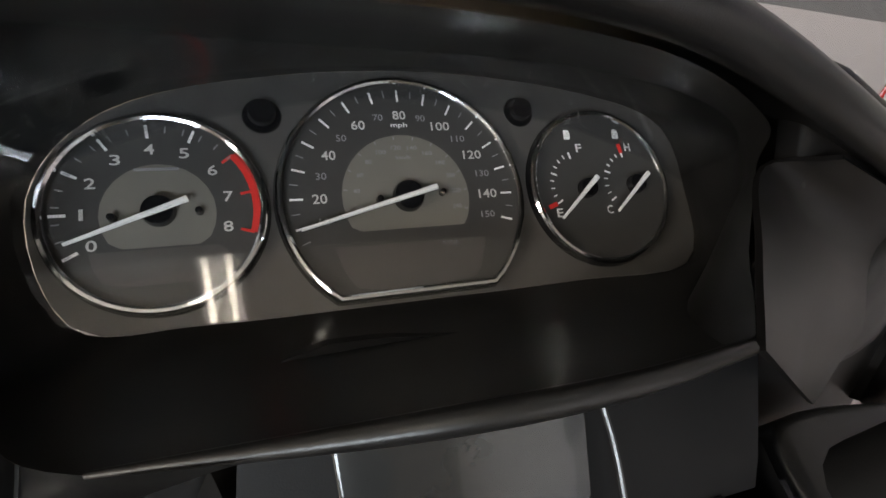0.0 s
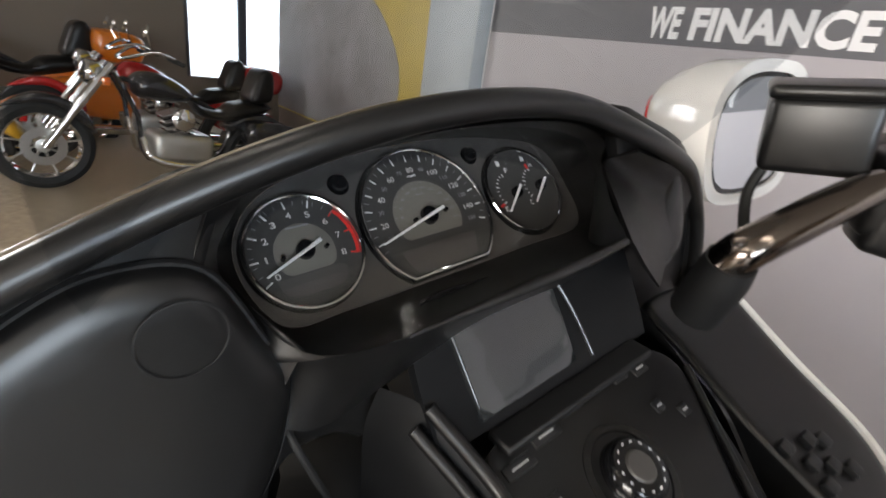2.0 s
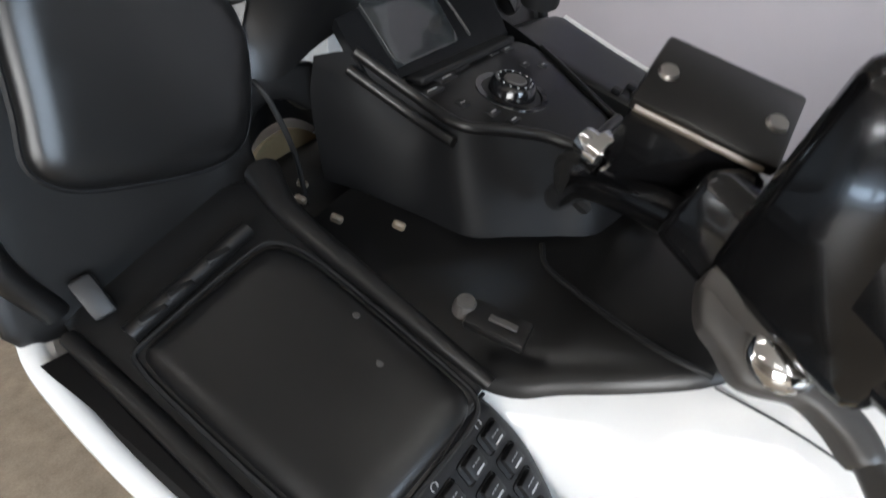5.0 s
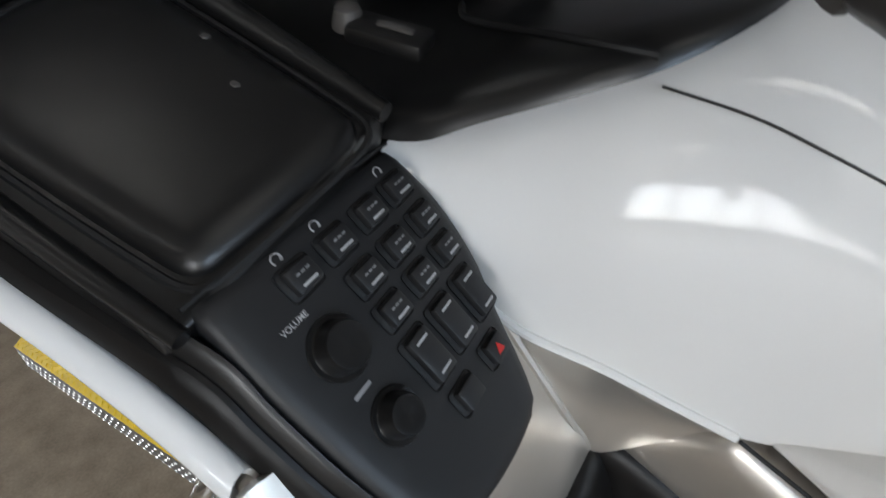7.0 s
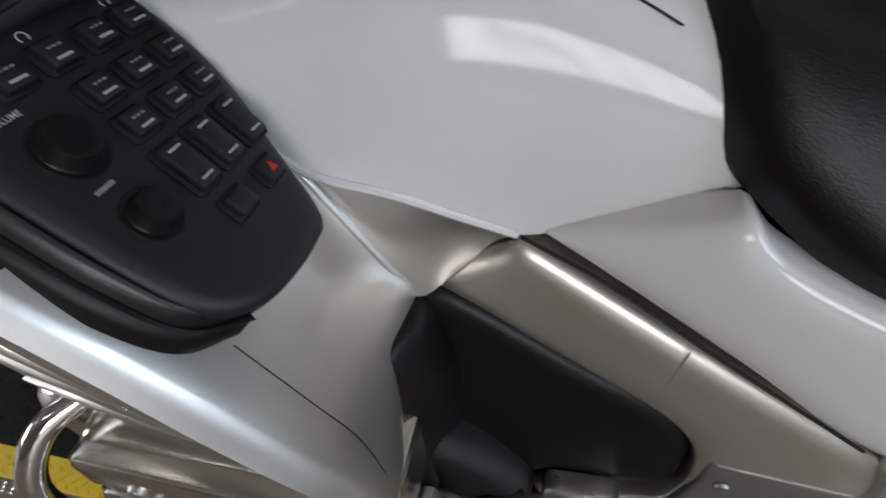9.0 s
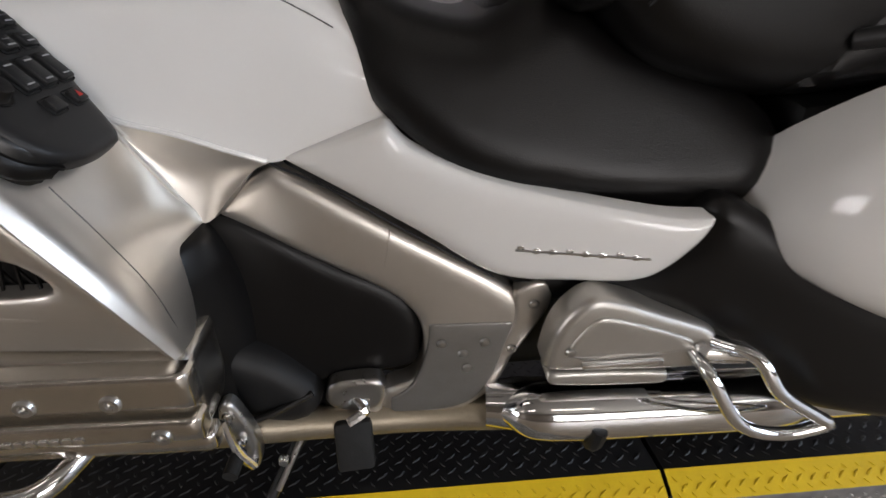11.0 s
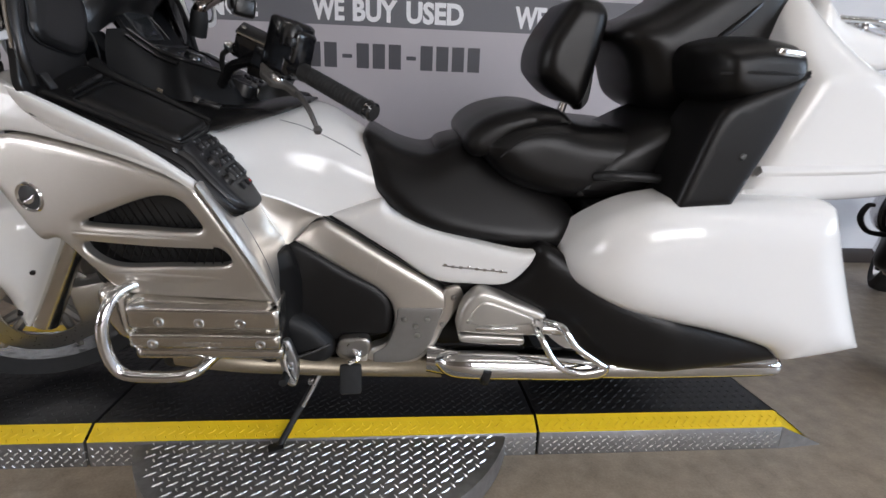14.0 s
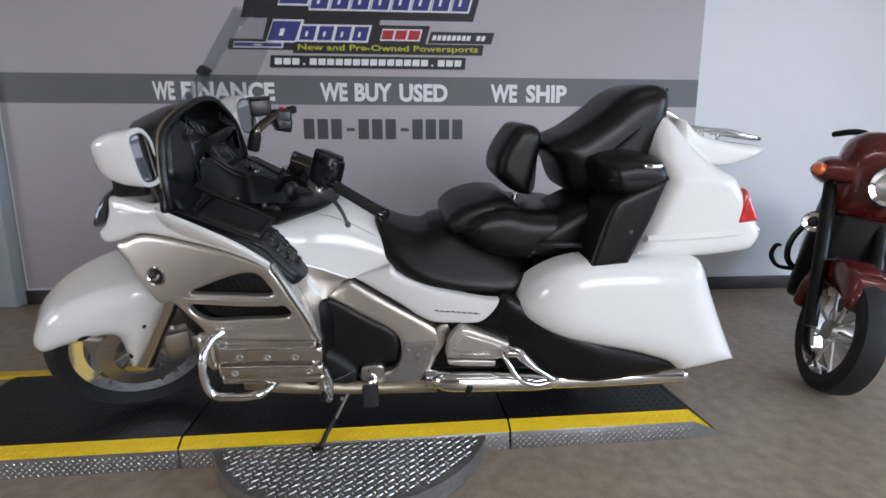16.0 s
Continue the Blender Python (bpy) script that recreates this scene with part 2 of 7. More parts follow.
def glow(name, colour, strength):
    m = bpy.data.materials.new(name)
    m.use_nodes = True
    b = m.node_tree.nodes["Principled BSDF"]
    b.inputs["Base Color"].default_value = (*colour, 1)
    b.inputs["Emission Color"].default_value, b.inputs["Emission Strength"].default_value = (*colour, 1), strength
    return m


WHITE = surface("pearl_white_paint", (0.80, 0.79, 0.77), 0.45, 0.0, 1.0, 0.015, 5, 0.0, 900, rough_var=0.03, coat_rough=0.10, spec=0.12, coat_ior=1.5)
SILVER = surface("silver_paint", (0.64, 0.605, 0.555), 0.36, 0.88, 0.5, 0.04, 12, 0.02, 1500, rough_var=0.04)
ALLOY = surface("cast_alloy", (0.56, 0.54, 0.50), 0.38, 0.85, 0.0, 0.08, 25, 0.08, 700)
CHROME = surface("chrome", (0.80, 0.80, 0.80), 0.09, 1.0, 0.0, 0.05, 20, 0.0, rough_var=0.04)
BRUSHED = surface("polished_alloy_cover", (0.70, 0.67, 0.62), 0.22, 1.0, 0.0, 0.07, 18, 0.03, 500, rough_var=0.08)
BLACK = surface("black_plastic", (0.0088, 0.0085, 0.0085), 0.31, 0.0, 0.0, 0.2, 5, 0.06, 1600, rough_var=0.03, spec=0.5)
DULLBLACK = surface("dull_black_plastic", (0.0065, 0.006, 0.006), 0.36, 0.0, 0.0, 0.25, 6, 0.10, 1300, rough_var=0.05, spec=0.28)
SATIN = surface("satin_black_panel", (0.017, 0.017, 0.018), 0.44, 0.0, 0.0, 0.15, 8, 0.10, 1500, rough_var=0.03, spec=0.4)
TAUPE = surface("taupe_satin", (0.19, 0.155, 0.115), 0.38, 0.0, 0.2, 0.15, 14, 0.05, 900)
MATTE = surface("matte_black", (0.0045, 0.0045, 0.005), 0.6, 0.0, 0.0, 0.2, 20, 0.06, 900)
GLOSS = surface("gloss_black", (0.008, 0.008, 0.009), 0.16, 0.0, 0.3, 0.2, 9, rough_var=0.06)
VINYL = surface("black_vinyl", (0.0055, 0.005, 0.005), 0.33, 0.0, 0.0, 0.25, 6, 0.22, 620, rough_var=0.05, spec=0.32)
PANELGREY = surface("dark_steel", (0.10, 0.10, 0.10), 0.3, 0.8, 0, 0.1, 40)
DULLPIPE = surface("dull_exhaust", (0.42, 0.36, 0.27), 0.42, 0.8, 0, 0.2, 14, 0.05, 300)
RUBBER = surface("rubber", (0.009, 0.009, 0.009), 0.72, 0.0, 0.0, 0.25, 30, 0.2, 260)
MESHY = surface("dark_grille", (0.006, 0.006, 0.006), 0.6, 0.0, 0.0, 0.3, 60)
REDLENS = surface("red_lens", (0.62, 0.02, 0.02), 0.12, 0.0, 0.6, 0.1, 30)
AMBER = surface("amber_lens", (0.75, 0.16, 0.03), 0.15, 0.0, 0.6, 0.1, 30)
MIRROR = surface("mirror_glass", (0.82, 0.85, 0.88), 0.03, 1.0, 0.0, 0.01, 8, rough_var=0.01)
LAMPGLASS = surface("smoked_lens", (0.05, 0.05, 0.055), 0.08, 0.0, 0.8, 0.2, 12, rough_var=0.03)


def clear_sheet(name, tint, gloss):
    """A thin clear plastic: what lies behind shows through unbent, with a weak mirror on top."""
    m = bpy.data.materials.new(name)
    m.use_nodes = True
    nt = m.node_tree
    nt.nodes.remove(nt.nodes["Principled BSDF"])
    a, b, mix = nt.nodes.new("ShaderNodeBsdfTransparent"), nt.nodes.new("ShaderNodeBsdfGlossy"), nt.nodes.new("ShaderNodeMixShader")
    a.inputs["Color"].default_value, b.inputs["Roughness"].default_value, mix.inputs[0].default_value = (*tint, 1), 0.02, gloss
    nt.links.new(a.outputs[0], mix.inputs[1]), nt.links.new(b.outputs[0], mix.inputs[2])
    nt.links.new(mix.outputs[0], nt.nodes["Material Output"].inputs[0])
    return m


SCREEN = clear_sheet("clear_screen", (0.88, 0.89, 0.90), 0.05)
PLATEGREY = surface("dull_alloy", (0.30, 0.29, 0.275), 0.42, 0.7, 0.0, 0.12, 40, 0.12, 900)
STEEL = surface("zinc_steel", (0.55, 0.54, 0.52), 0.3, 1.0, 0.0, 0.1, 60)

# ---- the shop ----
FLOOR = surface("sealed_concrete", (0.52, 0.425, 0.315), 0.42, 0, 0, 0.28, 17, 0.25, 90, tint=(0.085, 0.068, 0.05), rough_var=0.16)
WALLP = surface("painted_wall", (0.70, 0.71, 0.74), 0.65, 0, 0, 0.03, 1.5, 0.10, 90)
BANNER = surface("grey_vinyl_banner", (0.415, 0.39, 0.415), 0.48, 0, 0, 0.04, 1.2, 0.04, 12, rough_var=0.05)
BAND = surface("dark_grey_print", (0.125, 0.125, 0.138), 0.5, 0, 0, 0.05, 3)
INK_WHITE = surface("white_print", (0.78, 0.78, 0.80), 0.5, 0, 0, 0.03, 3)
INK_DARK = surface("charcoal_print", (0.055, 0.055, 0.065), 0.5, 0, 0, 0.05, 3)
INK_NAVY = surface("navy_print", (0.035, 0.04, 0.20), 0.5, 0, 0, 0.05, 3)
INK_BLACK = surface("black_print", (0.012, 0.012, 0.014), 0.5, 0, 0, 0.05, 3)
INK_RED = surface("red_print", (0.42, 0.02, 0.03), 0.5, 0, 0, 0.05, 3)
INK_LIME = surface("lime_print", (0.50, 0.52, 0.03), 0.5, 0, 0, 0.05, 3)
BASE = surface("dark_skirting", (0.035, 0.026, 0.022), 0.5, 0, 0, 0.15, 8)
PILLAR = surface("pale_metal_post", (0.42, 0.46, 0.49), 0.45, 0, 0, 0.06, 4)
# toned down so the out-of-view walls and ceiling cut ambient light and reflections
DIMWALL = surface("brown_painted_wall", (0.20, 0.165, 0.13), 0.6, 0, 0, 0.1, 1.5, 0.10, 60)
CEIL = surface("ceiling_tile", (0.34, 0.32, 0.29), 0.8, 0, 0, 0.05, 6, 0.15, 200)
POSTER = surface("gold_poster", (0.56, 0.44, 0.06), 0.4, 0, 0, 0.25, 2.5, tint=(0.20, 0.13, 0.03))
POSTGREY = surface("blue_grey_print", (0.34, 0.34, 0.36), 0.4, 0, 0, 0.4, 2.2, tint=(0.05, 0.04, 0.03))
TUBE = glow("fluorescent_tube", (1.0, 0.93, 0.83), 6.0)
SKYGLASS = glow("bright_outdoors", (0.80, 0.90, 1.0), 1.5)
YELLOW = surface("yellow_paint", (0.92, 0.66, 0.010), 0.45, 0, 0, 0.10, 20, 0.05, 300, tint=(0.72, 0.47, 0.01))
# strong mottling: rust patches, with the blotchy reflections also put into the colour
PLATE = surface("tread_plate", (0.43, 0.42, 0.41), 0.36, 0.72, 0, 0.45, 5, 0.05, 200, rough_var=0.16)
LUG = surface("worn_tread", (0.86, 0.85, 0.83), 0.28, 0.6, 0, 0.12, 40)
MAT = surface("black_deck", (0.008, 0.0075, 0.008), 0.5, 0, 0, 0.25, 16, 0.06, 200)


def structure(name, bm, material, label, category, sharp=38):
    return tagged(part(name, bm, material, None, "", sharp), label, category, kind="structure")


structure("floor", box(ROOM_W - 0.2, ROOM_E + 0.2, ROOM_S - 0.2, 6.2, -0.12, 0), FLOOR, "tan sealed concrete shop floor with faint stains", "floor")
structure("ceiling", box(ROOM_W - 0.2, ROOM_E + 0.2, ROOM_S - 0.2, 6.2, ROOM_H, ROOM_H + 0.1), CEIL, "unseen shop ceiling, darkened to cut ambient light", "ceiling")
structure("wall_north", box(-1.74, ROOM_E, WALL_Y, WALL_Y + 0.15, 0, ROOM_H), WALLP, "pale painted wall behind the motorcycle", "wall")
structure("wall_far_north", box(ROOM_W, -1.74, 4.6, 4.75, 0, ROOM_H), WALLP, "pale wall of the room beyond", "wall")
structure("wall_return", box(-1.74, -1.6, WALL_Y + 0.15, 4.6, 0, ROOM_H), WALLP, "pale side wall", "wall")


def windowed_wall(name, x0, x1, y0, y1, openings, along_x, label):
    """A wall of boxes round its window openings (from, to along the wall; sill 0.6, head 2.5)."""
    bm = bmesh.new()
    a, b = (x0, x1) if along_x else (y0, y1)
    cuts = [a] + [v for o in openings for v in o] + [b]

    def add(p, q, z0, z1):
        if along_x:
            box(p, q, y0, y1, z0, z1, bm=bm)
        else:
            box(x0, x1, p, q, z0, z1, bm=bm)
    for p, q in zip(cuts[::2], cuts[1::2]):
        add(p, q, 0, ROOM_H)
    for p, q in openings:
        add(p, q, 0, 0.6), add(p, q, 2.5, ROOM_H)
    return structure(name, bm, DIMWALL, label, "wall")


def window(name, x0, x1, y0, y1, along_x):
    w = tagged(new(name), "large shop window with bright daylight outside", "window", kind="structure")
    a, b = (x0, x1) if along_x else (y0, y1)
    bays = max(3, round((b - a) / 0.9))
    for i in range(bays + 1):
        p = a + (b - a) * i / bays
        bm = box(p - 0.06, p + 0.06, y0, y1, 0.6, 2.5, 0.005) if along_x else box(x0, x1, p - 0.06, p + 0.06, 0.6, 2.5, 0.005)
        part("mullion", bm, INK_DARK, w)
    return w


windowed_wall("wall_south", ROOM_W, ROOM_E, ROOM_S - 0.15, ROOM_S, [(2.0, 5.4)], True, "brown wall with a wide shop window")
window("window_1", 2.0, 5.4, ROOM_S - 0.1, ROOM_S - 0.04, True)
windowed_wall("wall_west", ROOM_W - 0.15, ROOM_W, ROOM_S, 4.75, [(-5.2, -2.4), (1.3, 3.6)], False, "brown wall with tall shop windows")
# window added out of view to give the west lamp an opening
window("unseen_window", ROOM_W - 0.1, ROOM_W - 0.04, -5.2, -2.4, False)
window("window_3", ROOM_W - 0.1, ROOM_W - 0.04, 1.3, 3.6, False)
windowed_wall("wall_east", ROOM_E, ROOM_E + 0.15, ROOM_S, WALL_Y, [(-4.4, -0.8)], False, "brown wall with a shop window")
window("window_4", ROOM_E + 0.04, ROOM_E + 0.1, -4.4, -0.8, False)
tagged(part("backdrop", box(ROOM_W - 1.6, ROOM_W - 1.5, -6, 6, -0.1, 4.2), SKYGLASS), "bright hazy daylight outside the window", "backdrop", kind="structure")

structure("baseboard", box(-1.74, ROOM_E, WALL_Y - 0.014, WALL_Y, 0, 0.112, 0.003), BASE, "dark skirting along the wall", "baseboard")
structure("post", box(-2.28, -1.75, WALL_Y - 0.10, WALL_Y + 0.16, 0, ROOM_H, 0.02), PILLAR, "pale blue-grey metal-clad post", "post")

banner = thing("wall_banner", "grey vinyl sales banner with a dark lettered band", "banner", pose(0, WALL_Y, 0))
BY = -0.006


def on_wall(x, z, up=0.0):
    return lambda a, b, c: Vector((x + a, BY - up - c, z + b))


def bar(x0, x1, z0, z1, material, up=0.0, slant=0.0, name="bar"):
    bm = bmesh.new()
    h = (z1 - z0) * slant
    f = [(x0, z0), (x1, z0), (x1 + h, z1), (x0 + h, z1)]
    lo = [bm.verts.new((x, BY - up, z)) for x, z in f]
    hi = [bm.verts.new((x, BY - up - 0.0015, z)) for x, z in f]
    bm.faces.new(hi), bm.faces.new(lo[::-1])
    for i in range(4):
        bm.faces.new((lo[i], lo[(i + 1) % 4], hi[(i + 1) % 4], hi[i]))
    return part(name, bm, material, banner)


part("sheet", box(-1.72, 3.53, BY, -0.0005, 0.13, 3.0), BANNER, banner)
bar(-1.715, 3.527, 1.512, 1.722, BAND, 0.0006, name="band")
for words, x0, x1 in (("WE", -0.645, -0.489), ("FINANCE", -0.442, 0.233), ("WE", 0.566, 0.77), ("BUY", 0.823, 1.105), ("USED", 1.161, 1.529), ("WE", 1.862, 2.07), ("SHIP", 2.14, 2.462)):
    write(words, on_wall((x0 + x1) / 2, 1.604, 0.0022), x1 - x0, 0.134, INK_WHITE, banner, "lettering", 0.001, 0.04)
# a long number, as plain bars
n_bars = [c for c in "ddd-ddd-dddd"]
for i, c in enumerate(n_bars):
    x = 0.431 + (1.668 - 0.431) * i / 12
    if c == "d":
        bar(x, x + 0.080, 1.258, 1.409, INK_DARK, 0.0006)
    else:
        bar(x + 0.012, x + 0.075, 1.318, 1.342, INK_DARK, 0.0006)
# the emblem: plain slanted blocks in its colours, white-edged on black
def blocks(spans, z0, z1, material, up, slant, edge=0.012):
    """One block for each span; each wears a white edge."""
    for x0, x1 in spans:
        bar(x0 - edge, x1 + edge, z0 - edge, z1 + edge, INK_WHITE, up, slant)
        bar(x0, x1, z0, z1, material, up + 0.0018, slant)
        if x1 - x0 > 0.09:
            bar(x0 + (x1 - x0) * 0.42, x0 + (x1 - x0) * 0.58, z0 + (z1 - z0) * 0.25, z0 + (z1 - z0) * 0.62, INK_WHITE, up + 0.0036, slant)


bar(0.28, 1.98, 2.30, 2.62, INK_BLACK, 0.0006, 0.3), bar(0.02, 1.72, 2.12, 2.34, INK_BLACK, 0.0008, 0.3)
blocks([(0.30, 0.50)], 2.22, 2.58, INK_NAVY, 0.0026, 0.4)
blocks([(0.52 + i * 0.148, 0.64 + i * 0.148) for i in range(8)], 2.19, 2.32, INK_NAVY, 0.0026, 0.3)
bar(0.16, 0.98, 1.95, 2.12, INK_BLACK, 0.0010, 0.3), bar(-0.09, 0.42, 1.90, 1.975, INK_BLACK, 0.0006, 0.3)
blocks([(-0.04, 0.30)], 1.922, 1.948, INK_NAVY, 0.0026, 0.3, 0.008)
blocks([(0.20, 0.40)], 1.965, 2.10, INK_NAVY, 0.0028, 0.4)
blocks([(0.43 + i * 0.128, 0.535 + i * 0.128) for i in range(4)], 1.972, 2.07, INK_NAVY, 0.0026, 0.3)
bar(0.98, 1.36, 1.955, 2.085, INK_BLACK, 0.0010, 0.3)
blocks([(1.03 + i * 0.098, 1.112 + i * 0.098) for i in range(3)], 1.985, 2.050, INK_RED, 0.0026, 0.3, 0.009)
bar(1.38, 1.86, 1.962, 2.045, INK_BLACK, 0.0006, 0.3)
for i in range(11):
    if i != 8:
        bar(1.41 + i * 0.037, 1.438 + i * 0.037, 1.985, 2.02, INK_WHITE, 0.0024, 0.3)
bar(0.38, 1.79, 1.878, 1.955, INK_BLACK, 0.0060, 0.2)
write("New and Pre-Owned Powersports", on_wall(1.09, 1.916, 0.0076), 1.34, 0.055, INK_LIME, banner, "lettering", 0.001, 0.015)
bar(0.21, 1.66, 1.775, 1.862, INK_BLACK, 0.0078, 0.1)
for i in range(22):
    if i not in (3, 18):
        bar(0.245 + i * 0.0635, 0.297 + i * 0.0635, 1.797, 1.842, INK_WHITE, 0.0096, 0.1)
    else:
        bar(0.262 + i * 0.0635, 0.276 + i * 0.0635, 1.797, 1.808, INK_WHITE, 0.0096, 0.1)

structure("wall_poster_side", box(-5.3, -2.28, WALL_Y, WALL_Y + 0.12, 0, ROOM_H), DIMWALL, "short brown wall beyond the post", "wall")
poster = thing("wall_poster", "gold and black poster hanging beyond the post", "poster", pose(0, WALL_Y, 0))
part("sheet", box(-5.25, -2.30, -0.03, -0.01, 0.5, 2.7), POSTER, poster)
part("printed_picture", sheet([(-5.24, 0.52), (-2.80, 0.52), (-2.66, 1.0), (-2.78, 1.35), (-3.3, 1.75), (-4.2, 1.9), (-5.24, 2.1)], 0, step=0.2, thick=0.002, place=lambda u, v, w: (u, -0.032 - w, v), sharp=(0, 1, 6)), POSTGREY, poster)

for i, x in enumerate((-3.6, -0.6, 2.4, 5.0)):
    for y in (-3.4, -0.7):
        f = thing("ceiling_light", "long white fluorescent ceiling light", "ceiling light", pose(x, y, ROOM_H), "ceiling lights")
        part("housing", box(-0.75, 0.75, -0.12, 0.12, -0.07, -0.002, 0.01), INK_WHITE, f)
        for dy in (-0.06, 0.06):
            part("lamp_tube", tube([(-0.72, dy, -0.09), (0.72, dy, -0.09)], 0.018, 8, 1), TUBE, f)

# ---- the low display ramp ----
ramp = thing("display_ramp", "low black ramp with a yellow edge and tread-plate sides", "ramp", pose(0, -0.238, 0, 0, 0, 1.3))
RX0, RX1 = -0.62, 2.33


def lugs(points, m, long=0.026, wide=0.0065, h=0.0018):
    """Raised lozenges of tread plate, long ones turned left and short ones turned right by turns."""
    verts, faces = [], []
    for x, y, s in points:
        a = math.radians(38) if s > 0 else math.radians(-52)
        # right-turned lugs shortened: how little of them catches light, put into the shape
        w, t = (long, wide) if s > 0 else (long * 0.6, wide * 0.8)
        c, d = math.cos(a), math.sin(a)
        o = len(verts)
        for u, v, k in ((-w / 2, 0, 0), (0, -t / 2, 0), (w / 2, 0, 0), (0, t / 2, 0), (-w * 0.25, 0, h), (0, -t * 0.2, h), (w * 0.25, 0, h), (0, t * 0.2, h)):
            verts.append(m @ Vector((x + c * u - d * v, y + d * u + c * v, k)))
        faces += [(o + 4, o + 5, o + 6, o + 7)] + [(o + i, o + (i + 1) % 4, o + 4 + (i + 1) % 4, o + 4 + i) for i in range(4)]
    bm = bmesh.new()
    me = bpy.data.meshes.new("lugs")
    me.from_pydata(verts, [], faces)
    bm.from_mesh(me)
    bpy.data.meshes.remove(me)
    return bm


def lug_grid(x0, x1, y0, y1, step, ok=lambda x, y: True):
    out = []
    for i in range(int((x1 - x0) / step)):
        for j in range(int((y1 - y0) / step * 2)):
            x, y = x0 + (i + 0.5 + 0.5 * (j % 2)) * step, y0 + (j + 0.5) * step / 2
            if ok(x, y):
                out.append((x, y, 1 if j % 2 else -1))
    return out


cuts = [RX0, 0.372, 1.584, RX1]
for a, b in zip(cuts, cuts[1:]):
    a, b = a + 0.004, b - 0.004
    part("deck", box(a, b, 0, 0.62, 0.0, 0.10, 0.003), MAT, ramp, "black ramp deck")
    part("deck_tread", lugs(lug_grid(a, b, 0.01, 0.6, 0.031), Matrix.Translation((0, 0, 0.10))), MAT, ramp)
    strip = loft([[(a, 0, 0.101), (b, 0, 0.101)], [(a, -0.046, 0.074), (b, -0.046, 0.074)]], 1, 1, smooth=False)
    part("edge_strip", strip, YELLOW, ramp, "yellow painted edge")
    e = math.atan2(0.027, 0.046)
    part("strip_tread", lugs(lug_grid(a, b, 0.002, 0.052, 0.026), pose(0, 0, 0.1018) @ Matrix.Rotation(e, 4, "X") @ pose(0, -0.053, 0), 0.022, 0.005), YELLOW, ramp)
    part("side_plate", box(a, b, -0.046, -0.030, 0, 0.0735, 0.002), PLATE, ramp, "bare tread-plate side")
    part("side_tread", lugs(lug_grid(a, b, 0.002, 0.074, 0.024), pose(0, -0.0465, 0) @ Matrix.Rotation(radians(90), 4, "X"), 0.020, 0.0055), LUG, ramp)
end = loft([[(RX1, 0, 0.10), (RX1, 0.62, 0.10)], [(RX1 + 0.13, -0.02, 0.002), (RX1 + 0.13, 0.62, 0.002)]], 1, 1, smooth=False)
part("end_slope", end, MAT, ramp)
end = loft([[(RX1 - 0.004, -0.046, 0.074), (RX1 - 0.004, 0, 0.101)], [(RX1 + 0.145, -0.03, 0.003), (RX1 + 0.125, 0.0, 0.004)]], 1, 1, smooth=False)
part("edge_strip", end, YELLOW, ramp)
end = loft([[(RX1 - 0.004, -0.046, 0.0735), (RX1 - 0.004, -0.046, 0.0)], [(RX1 + 0.142, -0.032, 0.003), (RX1 + 0.142, -0.032, 0.0)]], 1, 1, smooth=False)
part("side_plate", end, PLATE, ramp)
end = loft([[(RX0, 0, 0.10), (RX0, 0.62, 0.10)], [(RX0 - 0.14, 0, 0.002), (RX0 - 0.14, 0.62, 0.002)]], 1, 1, smooth=False)
part("end_slope", end, MAT, ramp)
part("edge_strip", box(RX0 - 0.14, 0.2, 0.60, 0.66, 0.09, 0.104), YELLOW, ramp)

step_plate = thing("step_plate", "half-round bare tread-plate step beside the ramp", "step plate", pose(0.99, -0.09, 0))
arc = [(0.527 * math.cos(a), 0.527 * math.sin(a)) for a in (math.radians(197 + i * 146 / 24) for i in range(25))]
part("plate", sheet(arc, 0.066, step=0.05, thick=0.062, n=2, place=lambda u, v, w: (u, v, w), sharp=(0, 24)), PLATE, step_plate)
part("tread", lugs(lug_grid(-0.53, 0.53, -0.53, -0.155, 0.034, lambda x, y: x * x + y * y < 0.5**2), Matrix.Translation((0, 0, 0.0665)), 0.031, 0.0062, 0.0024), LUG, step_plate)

# ---- the white touring motorcycle ----
bike = thing("touring_motorcycle", "pearl white touring motorcycle leaning on its side stand on the ramp", "motorcycle",
             Matrix.Translation((0, 0.037, 0.10)) @ Matrix.Rotation(radians(1.2), 4, "Z") @ Matrix.Rotation(radians(7.5), 4, "X"))
FW = quad([(0.25, 0.87, 0.23), (0.45, 0.92, 0.285), (0.41, 0.676, 0.322), (0.27, 0.76, 0.265), (0.7, 0.8, 0.388), (0.56, 0.865, 0.368), (0.78, 0.7, 0.392), (0.7, 0.7, 0.386), (0.7, 0.63, 0.368), (0.7, 0.545, 0.335), (0.78, 0.6, 0.364), (0.84, 0.6, 0.376), (0.84, 0.5, 0.352), (0.9, 0.46, 0.355), (0.6, 0.56, 0.338), (0.55, 0.46, 0.312), (0.45, 0.57, 0.318)])


RAKE, AXLE = radians(29), 0.155
pivot = Vector((AXLE + 0.06 * math.cos(RAKE), 0, 0.32 - 0.06 * math.sin(RAKE)))
STEER = Matrix.Translation(pivot) @ Matrix.Rotation(radians(28), 4, Vector((math.sin(RAKE), 0, math.cos(RAKE)))) @ Matrix.Translation(-pivot)


